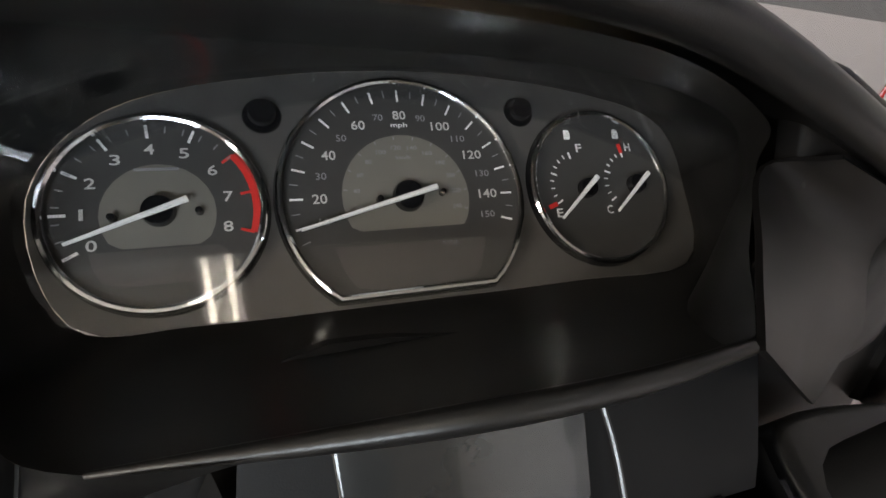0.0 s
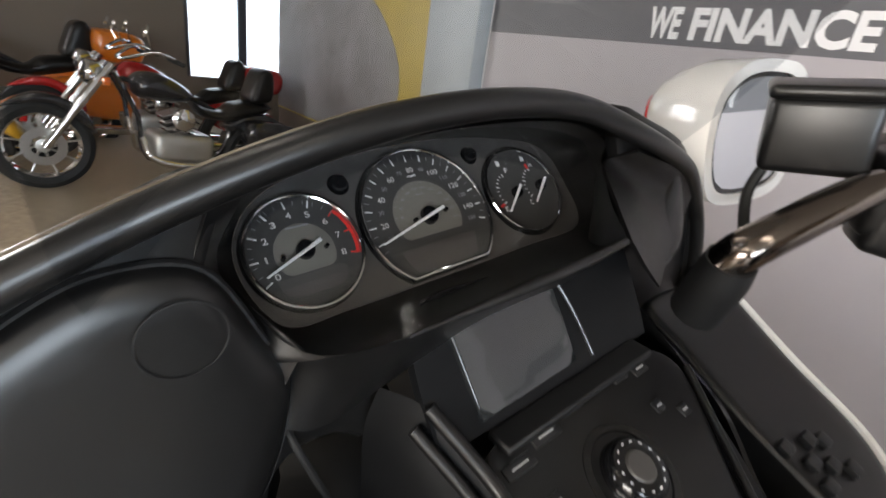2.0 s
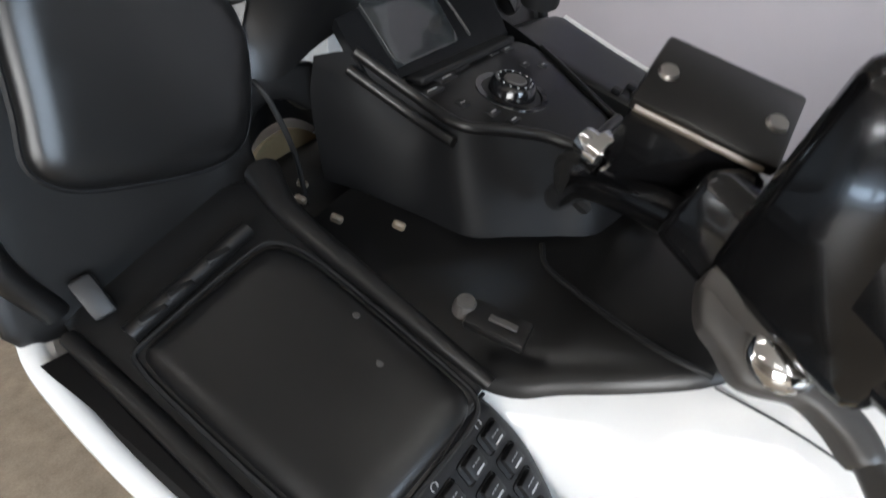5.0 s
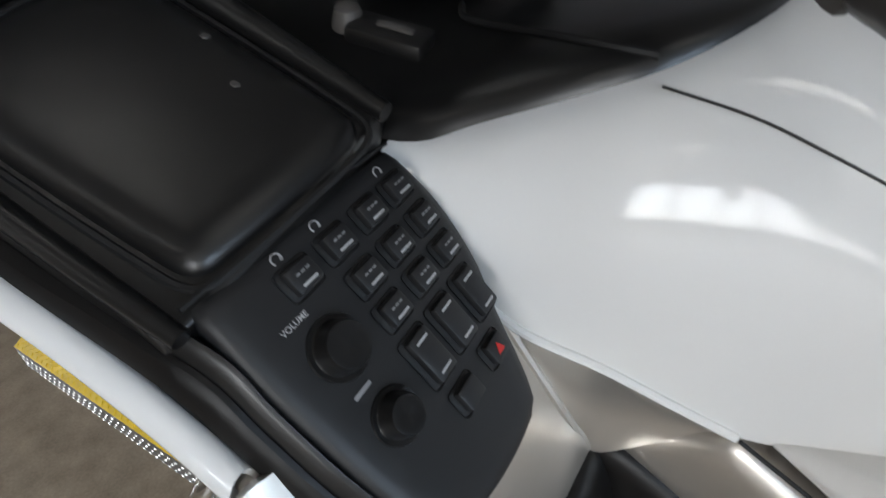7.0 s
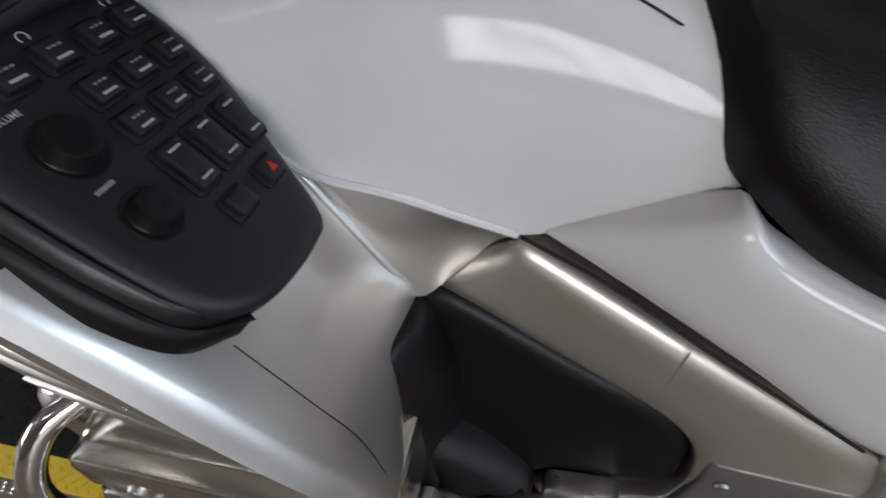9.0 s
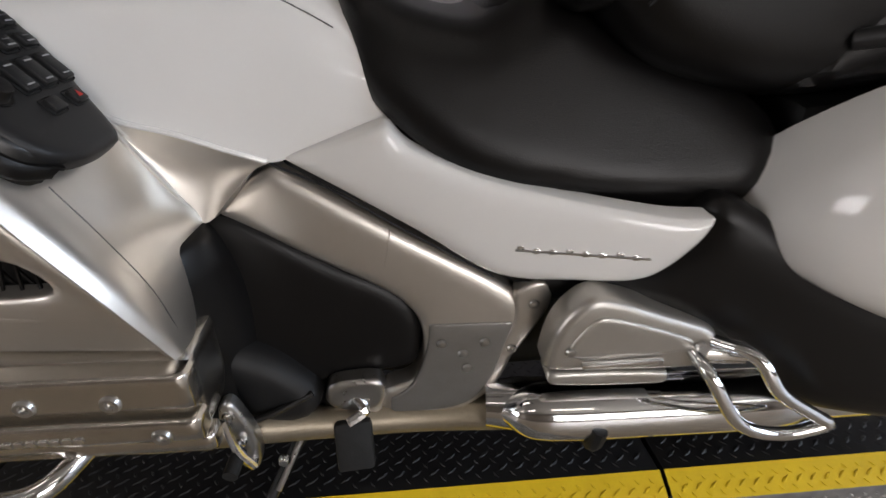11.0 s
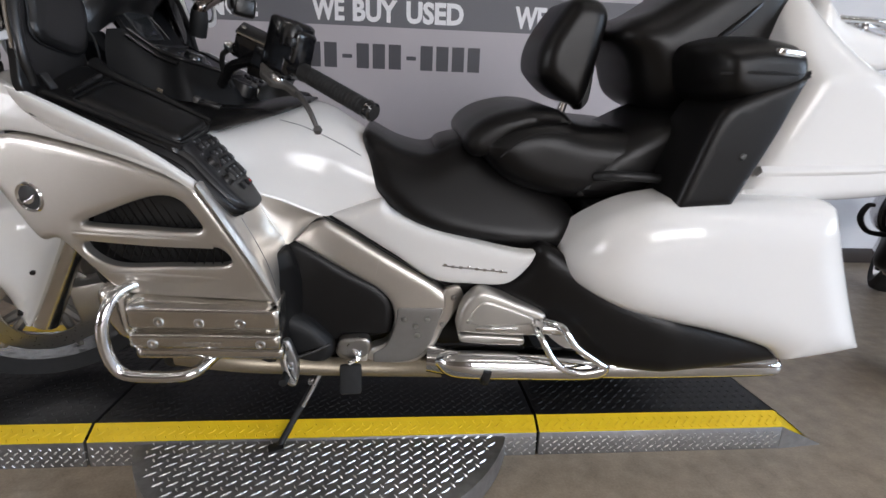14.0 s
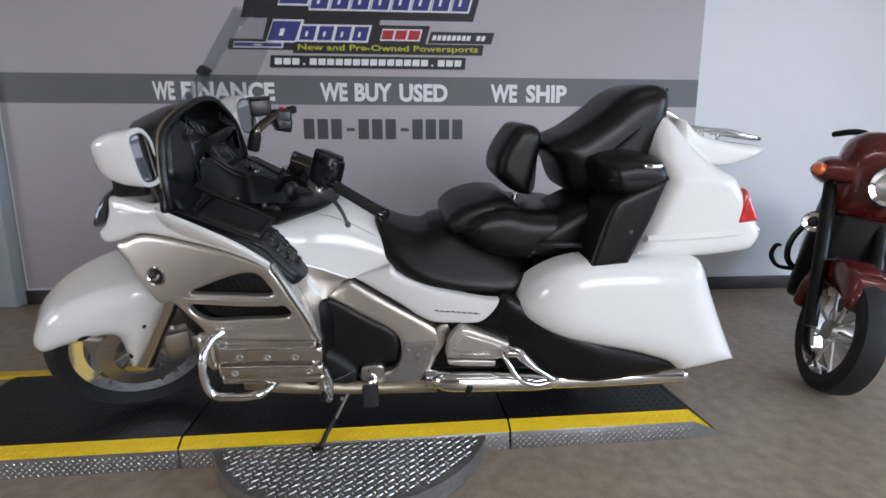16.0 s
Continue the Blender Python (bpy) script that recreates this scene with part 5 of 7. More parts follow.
# hood and inner fairing
outer = [(0.514, -0.156, 1.084), (0.560, -0.112, 1.103), (0.575, -0.03, 1.115), (0.576, 0.03, 1.115), (0.568, 0.088, 1.110), (0.525, 0.130, 1.118), (0.481, 0.172, 1.138), (0.502, 0.137, 1.168), (0.521, 0.045, 1.198), (0.521, -0.08, 1.203), (0.492, -0.168, 1.180), (0.455, -0.180, 1.120)]
lower_lip = [outer[-1]] + outer[:7]
part("lower_lip", tube(lower_lip[2:6], [0.001, 0.004, 0.004, 0.003], 10, 6), BLACK, bike, "rounded lower lip of the hood")
part("lip_face", loft([lower_lip, [(0.470, -0.182, 1.085), (0.510, -0.150, 1.055), (0.542, -0.105, 1.070), (0.545, -0.03, 1.08), (0.545, 0.03, 1.08), (0.540, 0.085, 1.078), (0.510, 0.130, 1.085), (0.480, 0.170, 1.11)], [(0.495, -0.185, 1.03), (0.505, -0.15, 1.01), (0.515, -0.10, 1.03), (0.515, -0.03, 1.045), (0.515, 0.03, 1.045), (0.515, 0.085, 1.04), (0.505, 0.130, 1.03), (0.490, 0.170, 1.03)]], 5, 4), BLACK, bike, "black face under the lip")
part("hood_cheek", loft([[outer[10], outer[11], outer[0]], [(0.491, -0.182, 1.186), (0.488, -0.206, 1.110), (0.496, -0.176, 1.030)]], 6, 4, 0.002), BLACK, bike)
part("far_inner_panel", loft([[(0.569, 0.090, 1.109), (0.526, 0.132, 1.119), (0.482, 0.173, 1.138), (0.497, 0.205, 1.150)], [(0.550, 0.165, 1.055), (0.522, 0.205, 1.075), (0.498, 0.250, 1.095), (0.502, 0.280, 1.122)], [(0.535, 0.24, 1.00), (0.510, 0.30, 1.02), (0.502, 0.335, 1.06), (0.502, 0.345, 1.10)]], 5, 4, 0.003), DULLBLACK, bike, "black panel beside the dials")
ring0 = [GP(u, v, 0.0) for u, v in inner_line]
ring0 = [tuple(p) for p in ring0]
ring1 = [tuple(0.5 * (np.array(a) + np.array(b)) + 0.12 * (np.array(b) - np.array((0.48, 0.02, 1.11)))) for a, b in zip(ring0, outer)]
part("dial_hood", loft([ring0, ring1, outer], 6, 5, closed=True), BLACK, bike, "black hood round the dials")
lip_line = [(0.500, -0.372, 0.912), (0.504, -0.384, 0.97), (0.500, -0.366, 1.055), (0.500, -0.331, 1.129), (0.508, -0.237, 1.176), (0.525, -0.106, 1.2125), (0.525, 0.02, 1.2135), (0.517, 0.13, 1.187), (0.504, 0.300, 1.121), (0.501, 0.366, 1.058), (0.506, 0.39, 1.0), (0.512, 0.398, 0.93)]
part("hood_lip", tube(lip_line, 0.0095, 12, 8), BLACK, bike, "rounded edge of the hood")
# tan reflection on the hood edge, added as a thin coloured strip
part("hood_sheen", tube([(x - 0.012, y * 1.012, z + 0.004) for x, y, z in lip_line[1:7]], 0.003, 10, 8), TAUPE, bike, "added taupe strip for the tan reflection along the hood edge")
front_line = [(0.45, -0.30, 0.89), (0.40, -0.27, 0.95), (0.36, -0.24, 1.02), (0.33, -0.205, 1.085), (0.31, -0.15, 1.12), (0.30, -0.07, 1.145), (0.30, 0.02, 1.15), (0.30, 0.10, 1.14), (0.33, 0.20, 1.09), (0.36, 0.24, 1.02), (0.40, 0.27, 0.95), (0.45, 0.30, 0.89)]
mid_line = [tuple(0.5 * (np.array(a) + np.array(b)) * (1, 1.06, 1) + (0, 0, 0.012)) for a, b in zip(lip_line, front_line)]
part("hood_top", loft([lip_line, mid_line, front_line], 6, 5, 0.004), BLACK, bike, "black outer skin of the hood")
back = lambda s: [(s * y, z) for y, z in ((-0.333, 1.13), (-0.368, 1.05), (-0.388, 0.97), (-0.398, 0.90), (-0.30, 0.895), *((((-0.212, 0.905), (-0.188, 0.935), (-0.186, 0.964), (-0.174, 0.985), (-0.154, 0.9915), (-0.131, 0.987), (-0.110, 0.970), (-0.085, 0.985))) if s > 0 else ((-0.20, 0.91), (-0.13, 0.935))), (-0.09, 1.012), (-0.15, 1.025), (-0.203, 1.10), (-0.176, 1.187), (-0.237, 1.174))]
for s in (-1, 1):
    part("inner_fairing", sheet(back(s), 0.0, 0.004, 0.01, 0.012, 0.02, place=lambda u, v, w: (0.492 + w - 0.06 * (v - 1.03), u, v), n=4), BLACK, bike, "black inner fairing beside the dials")
    grille_ = [(-0.308, 1.118), (-0.332, 1.04), (-0.341, 1.005), (-0.318, 0.982), (-0.23, 0.962), (-0.188, 0.978), (-0.160, 1.05), (-0.172, 1.09), (-0.196, 1.142), (-0.24, 1.152), (-0.28, 1.138)] if s < 0 else [(0.308, 1.118), (0.345, 1.02), (0.30, 0.985), (0.262, 1.02), (0.275, 1.10), (0.285, 1.13)]
    sp = part("speaker_panel", sheet(grille_, 0.0, 0.014, 0.02, 0.008, 0.014, place=lambda u, v, w: (0.497 + w - 0.06 * (v - 1.03), u, v), n=5), BLACK, bike, "black panel over the speaker")
    if s < 0:
        part("speaker_ring", tube([(0.5078, -0.213 + 0.022 * math.cos(a), 1.114 + 0.022 * math.sin(a)) for a in (2 * math.pi * i / 28 for i in range(28))], 0.0007, 6, 1, True), MATTE, sp)
        part("panel_gap", tube([(0.4975 - 0.06 * (v - 1.03), u, v) for u, v in grille_], 0.0025, 6, 6, True), MATTE, sp)

# centre console with the screen
NP = plane((0.538, 0.01, 1.032), (0, 1, 0), (-0.53, 0, 0.85))
DECK = [(0.545, -0.085, 1.020), (0.598, -0.066, 0.977), (0.645, -0.071, 0.960), (0.672, -0.042, 0.949), (0.702, -0.016, 0.938), (0.733, 0.000, 0.927), (0.738, 0.085, 0.925), (0.692, 0.116, 0.942), (0.610, 0.172, 0.972)]
con = part("console", loft([[(0.505, -0.10, 1.02), *DECK, (0.505, 0.18, 1.03)],
                         [(0.50, -0.112, 0.98), (0.55, -0.100, 0.975), (0.605, -0.084, 0.935), (0.655, -0.088, 0.918), (0.685, -0.060, 0.906), (0.716, -0.034, 0.895), (0.755, -0.010, 0.885), (0.762, 0.095, 0.885), (0.715, 0.145, 0.905), (0.62, 0.195, 0.93), (0.50, 0.20, 0.98)],
                         [(0.50, -0.118, 0.90), (0.55, -0.110, 0.89), (0.61, -0.098, 0.872), (0.662, -0.098, 0.864), (0.697, -0.074, 0.860), (0.728, -0.050, 0.856), (0.765, -0.016, 0.852), (0.778, 0.100, 0.852), (0.73, 0.155, 0.86), (0.62, 0.205, 0.88), (0.50, 0.21, 0.90)]], 5, 4), DARKWALL, bike, "black centre console")
part("console_edge", tube([(x, y, z + 0.002) for x, y, z in DECK[:7]], 0.0055, 10, 6), BLACK, con, "rounded front lip of the console")
part("console_edge", tube([(x, y - 0.013, z - 0.010) for x, y, z in DECK[:3]], 0.005, 10, 6), BLACK, con)
part("console_edge", tube([(x, y, z + 0.001) for x, y, z in DECK[6:]], 0.0035, 10, 6), BLACK, con)
part("screen_surround", sheet([(-0.10, -0.048), (0.16, -0.052), (0.168, 0.05), (0.0, 0.056), (-0.085, 0.05)], 0.0, 0.0, 0.01, 0.01, 0.03, place=NP, sharp=(0, 1, 2)), DARKWALL, con)
part("screen", sheet([(-0.058, -0.040), (0.052, -0.038), (0.050, 0.046), (-0.064, 0.046)], 0.004, 0.001, 0.002, 0.004, 0.02, place=NP, sharp=(0, 1, 2, 3)), NAVGLASS, con, "dark navigation screen")
part("screen_trim", tube([NP(0.050, 0.046, 0.006), NP(0.062, 0.0, 0.008), NP(0.066, -0.038, 0.010)], 0.0016, 8, 3), PANELGREY, con, "thin grey trim")
CP = plane((0.66, 0.045, 0.951), (0, 1, 0), (-0.94, 0, 0.35))
part("console_deck", sheet([((y - 0.045), -(x - 0.66) / 0.94) for x, y in ((0.580, -0.058), (0.641, -0.065), (0.664, -0.048), (0.695, -0.014), (0.727, 0.002), (0.732, 0.078), (0.688, 0.110), (0.610, 0.166), (0.578, 0.15), (0.572, -0.03))], 0.0, 0.002, 0.004, 0.01, 0.014, place=CP), BLACK, con, "black console deck with buttons")
m = Matrix.Translation(CP(-0.010, 0.022, 0.0)) @ Matrix.Rotation(radians(20), 4, "Y")
part("selector_dial", lathe([(0.041, 0.0), (0.039, 0.003), (0.033, 0.003), (0.031, 0.001), (0.026, 0.001), (0.024, 0.012), (0.021, 0.015), (0.015, 0.0155), (0.0, 0.0145)], m, 40), GLOSS, con, "round black selector dial")
part("dial_cap", lathe([(0.0125, 0.0150), (0.011, 0.0168), (0.0, 0.0168)], m, 28), PANEL, con)
for i in range(14):
    a = 2 * math.pi * i / 14
    part("dial_mark", box(-0.0011, 0.0011, -0.0005, 0.0005, 0, 0.0004, m=m @ pose(0.0182 * math.cos(a), 0.0182 * math.sin(a), 0.0156, 0, 0, math.degrees(a) + 90)), MARK, con)


def key(place, u, v, w, h, up, parent, mark=True, tall=False, bar_at=0.24, material=None, lit=None):
    """A push key standing proud of its panel, with a pale printed bar."""
    bm = box(-w / 2, w / 2, -h / 2, h / 2, -0.001, up, min(w, h) * 0.14)
    for vert in bm.verts:
        vert.co = place(u + vert.co.x, v + vert.co.y, vert.co.z)
    k = part("button", bm, material or SATIN, parent, "black push button")
    spots = [(-0.34, 0.55), (0.34, 0.55)] if tall else [(-bar_at, 0.55)]
    if mark:
        for dv, ww in spots:
            b = box(-w * ww / 2, w * ww / 2, -0.0007, 0.0007, 0, 0.0003)
            for vert in b.verts:
                vert.co = place(u + vert.co.x, v + dv * h + vert.co.y, up + vert.co.z)
            part("printed_bar", b, lit or INKPALE, parent)
    return k


for y, s, w, h in ((-0.085, 0.072, 0.030, 0.011), (-0.050, 0.079, 0.030, 0.011), (-0.015, 0.086, 0.028, 0.012), (0.052, 0.083, 0.020, 0.010), (0.078, 0.078, 0.020, 0.010), (-0.078, 0.040, 0.014, 0.012), (-0.066, 0.012, 0.016, 0.010), (-0.060, -0.008, 0.016, 0.010), (0.062, 0.045, 0.012, 0.010), (0.082, 0.030, 0.012, 0.010)):
    key(CP, y, s, w, h, 0.004, con, True, bar_at=0.0)
part("console_slot", box(-0.075, 0.115, -0.013, 0.010, -0.004, 0.004, 0.002, 1, m=Matrix.Translation((0.574, 0.03, 0.987)) @ Matrix.Rotation(radians(90), 4, "Z")), MATTE, con)
# cable and clips in the gap beside the console
part("cable", tube([(0.497, -0.167, 1.016), (0.508, -0.165, 1.004), (0.509, -0.160, 0.986), (0.507, -0.153, 0.960), (0.50, -0.145, 0.930), (0.49, -0.14, 0.88)], 0.0028, 8, 5), RUBBER, bike, "black cable")
for x, y, z in ((0.490, -0.139, 0.902), (0.515, -0.164, 0.902), (0.568, -0.169, 0.897), (0.622, -0.146, 0.892)):
    part("clip", box(-0.006, 0.006, -0.003, 0.003, -0.005, 0.005, 0.002, 1, pose(x, y, z, 20, 30, 25)), TAUPE, bike)
plate = part("console_front_plate", sheet([(-0.042, -0.030), (0.040, -0.026), (0.044, 0.026), (-0.046, 0.028)], 0.0, 0.004, 0.006, 0.03, 0.010, place=plane((0.757, 0.052, 0.905), (-0.12, 1, 0), (-0.88, 0, 0.35)), n=5), BLACK, bike, "black cover plate at the foot of the console")
part("plate_recess", sheet([(-0.030, -0.020), (0.028, -0.017), (0.031, 0.016), (-0.033, 0.018)], 0.0042, 0.0008, 0.002, 0.003, 0.01, place=plane((0.757, 0.052, 0.905), (-0.12, 1, 0), (-0.88, 0, 0.35)), sharp=(0, 1, 2, 3)), DARKWALL, plate)
part("gap_wall", loft([[(0.492, -0.190, 0.925), (0.496, -0.189, 0.964), (0.496, -0.182, 0.982), (0.496, -0.165, 0.994), (0.496, -0.135, 0.993), (0.497, -0.110, 0.976), (0.497, -0.095, 0.955)], [(0.44, -0.163, 0.905), (0.44, -0.161, 0.929), (0.44, -0.147, 0.945), (0.44, -0.128, 0.953), (0.44, -0.096, 0.953), (0.44, -0.063, 0.930), (0.44, -0.052, 0.897)]], 5, 3, 0.002), DARKWALL, bike, "black wall of the gap beside the console")
# added crescent standing in for lit floor beyond the gap, no duct
part("floor_glimpse", sheet([(-0.150, 0.868), (-0.146, 0.890), (-0.130, 0.910), (-0.105, 0.922), (-0.066, 0.924), (-0.028, 0.896), (-0.018, 0.855), (-0.041, 0.857), (-0.074, 0.874), (-0.097, 0.884), (-0.118, 0.880), (-0.132, 0.864)], 0.0, 0.002, 0.003, 0.006, 0.006, place=lambda u, v, w: (0.400 + w, u, v), n=4), CREAM, bike, "added cream crescent for the lit floor seen through the gap beside the console")

# pocket lid and switch panel of the left side
LZ = lambda x, y: 0.918 - 0.424 * (x - 0.489) + 0.24 * (y + 0.334)
deck = lambda u, v, w: (u + 0.38 * w, v, LZ(u, v) + 0.92 * w)
part("pocket_deck", sheet([(0.500, -0.372), (0.60, -0.374), (0.745, -0.378), (0.752, -0.30), (0.752, -0.212), (0.66, -0.205), (0.56, -0.20), (0.50, -0.22)], 0.0, 0.003, 0.006, 0.05, 0.02, place=deck, sharp=(0, 2, 4)), BLACK, bike, "black ledge round the pocket")
LID = [(0.564, -0.355), (0.560, -0.340), (0.565, -0.252), (0.577, -0.237), (0.611, -0.231), (0.738, -0.236), (0.751, -0.243), (0.752, -0.263), (0.740, -0.341), (0.734, -0.350), (0.722, -0.353), (0.64, -0.356)]
lid = part("pocket_lid", sheet(LID, 0.002, 0.011, 0.015, 0.012, 0.011, place=deck, n=4), BLACK, bike, "black lid of the fairing pocket")
part("lid_gap", tube([deck(0.657 + (u - 0.657) * 1.05, -0.296 + (v + 0.296) * 1.07, 0.0035) for u, v in LID], 0.0022, 6, 4, True), MATTE, lid)
part("ledge_ridge", tube([deck(u, v, w) for u, v, w in ((0.515, -0.196, 0.006), (0.56, -0.211, 0.006), (0.65, -0.2165, 0.006), (0.755, -0.2205, 0.004))], [0.016, 0.011, 0.009, 0.006], 12, 6), BLACK, bike, "rounded ridge beside the pocket")
part("ledge_ridge", tube([deck(u, v, w) for u, v, w in ((0.515, -0.376, 0.004), (0.60, -0.374, 0.004), (0.70, -0.373, 0.004), (0.748, -0.372, 0.003))], [0.006, 0.007, 0.006, 0.005], 10, 6), BLACK, bike)
for u, v in ((0.655, -0.246), (0.688, -0.262)):
    part("paint_chip", lathe([(0, 0.0006), (0.0028, 0.0005), (0.003, 0)], Matrix.Translation(deck(u, v, 0.0128)) @ Matrix.Rotation(radians(22), 4, "Y"), 10), PANEL, lid)
hinge = part("lid_hinge", tube([deck(0.547, -0.352, 0.010), deck(0.547, -0.245, 0.010)], 0.0075, 10, 1), BLACK, lid, "black hinge along the lid")
for v in (-0.335, -0.312, -0.278):
    part("hinge_rib", box(-0.003, 0.003, -0.010, 0.010, 0, 0.003, 0.001, 1, Matrix.Translation(deck(0.552, v, 0.0165)) @ Matrix.Rotation(radians(22), 4, "Y")), MATTE, hinge)
latch = part("latch", lathe([(0, 0.012), (0.007, 0.011), (0.009, 0.006), (0.010, 0.0)], pose(0.722, -0.196, 0.874, 8, 14, 0), 18), PANEL, bike, "small latch beside the pocket lid")
part("latch_tab", box(-0.002, 0.045, -0.012, 0.012, -0.002, 0.008, 0.003, 2, pose(0.728, -0.198, 0.872, 8, 14, 8)), BLACK, latch)
part("latch_mark", box(0.014, 0.036, -0.003, 0.003, 0.008, 0.0095, 0.001, 1, pose(0.728, -0.198, 0.872, 8, 14, 8)), PANEL, latch)
part("side_socket", box(-0.016, 0.016, -0.008, 0.008, 0, 0.008, 0.003, 2, pose(0.513, -0.350, 0.916, 20, 60, 0)), SATIN, bike)

BP = plane((0.742, -0.287, 0.806), (0, 1, 0), (-0.64, 0, 0.77))
pad_ = part("switch_panel", sheet([(-0.076, 0.0), (0.0, 0.002), (0.074, 0.0), (0.079, -0.045), (0.072, -0.09), (0.057, -0.125), (0.042, -0.165), (0.030, -0.186), (-0.010, -0.187), (-0.050, -0.178), (-0.074, -0.150), (-0.079, -0.06)], 0.0, 0.008, 0.010, 0.012, 0.012, place=BP, sharp=(0, 2, 7)), SATIN, bike, "black switch panel with rows of buttons and two knobs")
part("panel_line", tube([BP(-0.078, 0.002, 0.006), BP(0.0, 0.004, 0.006), BP(0.074, 0.002, 0.006)], 0.0016, 6, 2), MATTE, pad_)
flank_a = [Vector(p) for p in ((0.52, -0.376, 0.892), (0.60, -0.376, 0.860), (0.68, -0.375, 0.826), (0.722, -0.372, 0.811))] + [BP(-0.079, -0.025, 0.004), BP(-0.080, -0.06, 0.004), BP(-0.079, -0.11, 0.004), BP(-0.072, -0.152, 0.003), BP(-0.046, -0.179, 0.002)]
flank_b = [Vector(p) for p in ((0.52, -0.388, 0.886), (0.60, -0.391, 0.848), (0.68, -0.387, 0.801), (0.722, -0.385, 0.774), (0.745, -0.386, 0.757), (0.768, -0.386, 0.731), (0.797, -0.384, 0.692), (0.820, -0.372, 0.660), (0.836, -0.350, 0.655))]
OUT = Vector((-0.1, -1, 0.25)).normalized()


def flank(f, push):
    return [a.lerp(b, f) + OUT * push for a, b in zip(flank_a, flank_b)]


part("panel_side", loft([flank(f, p) for f, p in ((0, 0), (0.06, 0.002), (0.30, 0.003))], 6, 2, 0.005), BLACK, bike, "black flank of the switch panel")
part("panel_side", loft([flank(f, p) for f, p in ((0.30, 0.001), (0.34, -0.001), (0.38, 0.0025), (0.62, 0.003), (0.66, 0.0))], 6, 2, 0.004), DULLBLACK, bike)
part("panel_side", loft([flank(f, p) for f, p in ((0.64, 0.0), (0.70, 0.003), (1.0, 0.0))], 6, 2, 0.004), BLACK, bike)
for s, ys, tall in ((0.022, (-0.317, -0.289, -0.260, -0.233), False), (0.046, (-0.289, -0.261, -0.232), False), (0.069, (-0.291, -0.262, -0.234), False), (0.101, (-0.294, -0.267, -0.240), True), (0.134, (-0.292, -0.257), False)):
    for y in ys:
        h = 0.031 if tall else 0.0145
        bm = box(-0.0115, 0.0115, -h / 2 - 0.002, h / 2 + 0.002, -0.002, 0.0007, 0.003)
        for vert in bm.verts:
            vert.co = BP(y + 0.287 + vert.co.x, -s + vert.co.y, 0.008 + vert.co.z)
        part("button_well", bm, MATTE, pad_)
        last = s > 0.13
        key(lambda a, b, c: BP(a, b, 0.008 + c), y + 0.287 + 0.001, -s, 0.0175, h, 0.006, pad_, not last, tall, 0.27)
        if last and y > -0.27:
            part("warning_mark", sheet([(y + 0.287 - 0.003, -s - 0.003), (y + 0.287 + 0.004, -s - 0.003), (y + 0.287 + 0.0005, -s + 0.004)], 0.0145, step=0.003, thick=0.0005, place=BP, n=1), MARKRED, pad_, "red warning triangle")
        elif not last and not tall:
            write("------"[:3], (lambda yy, ss: (lambda a, b, c: BP(yy + a, ss + b, 0.0142 + c)))(y + 0.288, -s + 0.002), 0.009, 0.0012, DIM, pad_, "printed_bar", 0.0003)
for y, s in ((-0.317, 0.008), (-0.289, 0.008), (-0.233, 0.008)):
    p = lambda a, b, c, y=y, s=s: BP(y + 0.287 + a, -s + b, 0.0082 + c)
    part("symbol", tube([p(0.003 * math.cos(a) - 0.002, 0.003 * math.sin(a), 0) for a in (radians(-40 + 26 * i) for i in range(11))], 0.0004, 4, 1), INKPALE, pad_)
    write("/", p, 0.002, 0.004, INKPALE, pad_, "printed_bar", 0.0003, 0.01)
write("VOLUME", lambda a, b, c: BP(-0.331 + 0.287 + a - 0.004, -0.036 + b, 0.0082 + c), 0.017, 0.0032, INKPALE, pad_, "lettering", 0.0003, 0.01)
part("printed_bar", box(-0.006, 0.006, -0.0012, 0.0012, 0, 0.0004, m=Matrix.Translation(BP(-0.047, -0.083, 0.0085)) @ Matrix.Rotation(radians(90), 4, "Z") @ Matrix.Rotation(radians(50), 4, "X")), DIM, pad_)
for y, s, r in ((-0.327, 0.060, 0.0135), (-0.330, 0.106, 0.0115)):
    m = Matrix.Translation(BP(y + 0.287, -s, 0.008)) @ Matrix.Rotation(math.atan2(0.77, 0.64), 4, "Y")
    k = part("knob", lathe([(r + 0.004, 0.0), (r + 0.0035, 0.0012), (r + 0.001, 0.0008), (r, 0.002), (r * 0.94, 0.0095), (r * 0.86, 0.0118), (r * 0.6, 0.0122), (0, 0.011)], m, 36), BLACK, pad_, "round black knob")

# black cover over the front of the tank
FRONT = [(0.52, 0.89, 0.85, 0.205), (0.62, 0.868, 0.835, 0.212), (0.72, 0.850, 0.816, 0.213), (0.765, 0.853, 0.813, 0.208), (0.80, 0.861, 0.823, 0.194), (0.85, 0.871, 0.837, 0.176), (0.891, 0.876, 0.848, 0.154), (0.925, 0.877, 0.860, 0.115), (0.950, 0.876, 0.870, 0.060)]
part("tank_front_cover", arch(FRONT, 2.4, 18, 4), BLACK, bike, "black cover in front of the tank")


def front_z(x, y):
    zt, zb, hw = (np.interp(x, [f[0] for f in FRONT], [f[i] for f in FRONT]) for i in (1, 2, 3))
    return zb + (zt - zb) * max(0.0, 1 - min(1.0, abs(y) / hw) ** 2.4) ** (1 / 2.4)


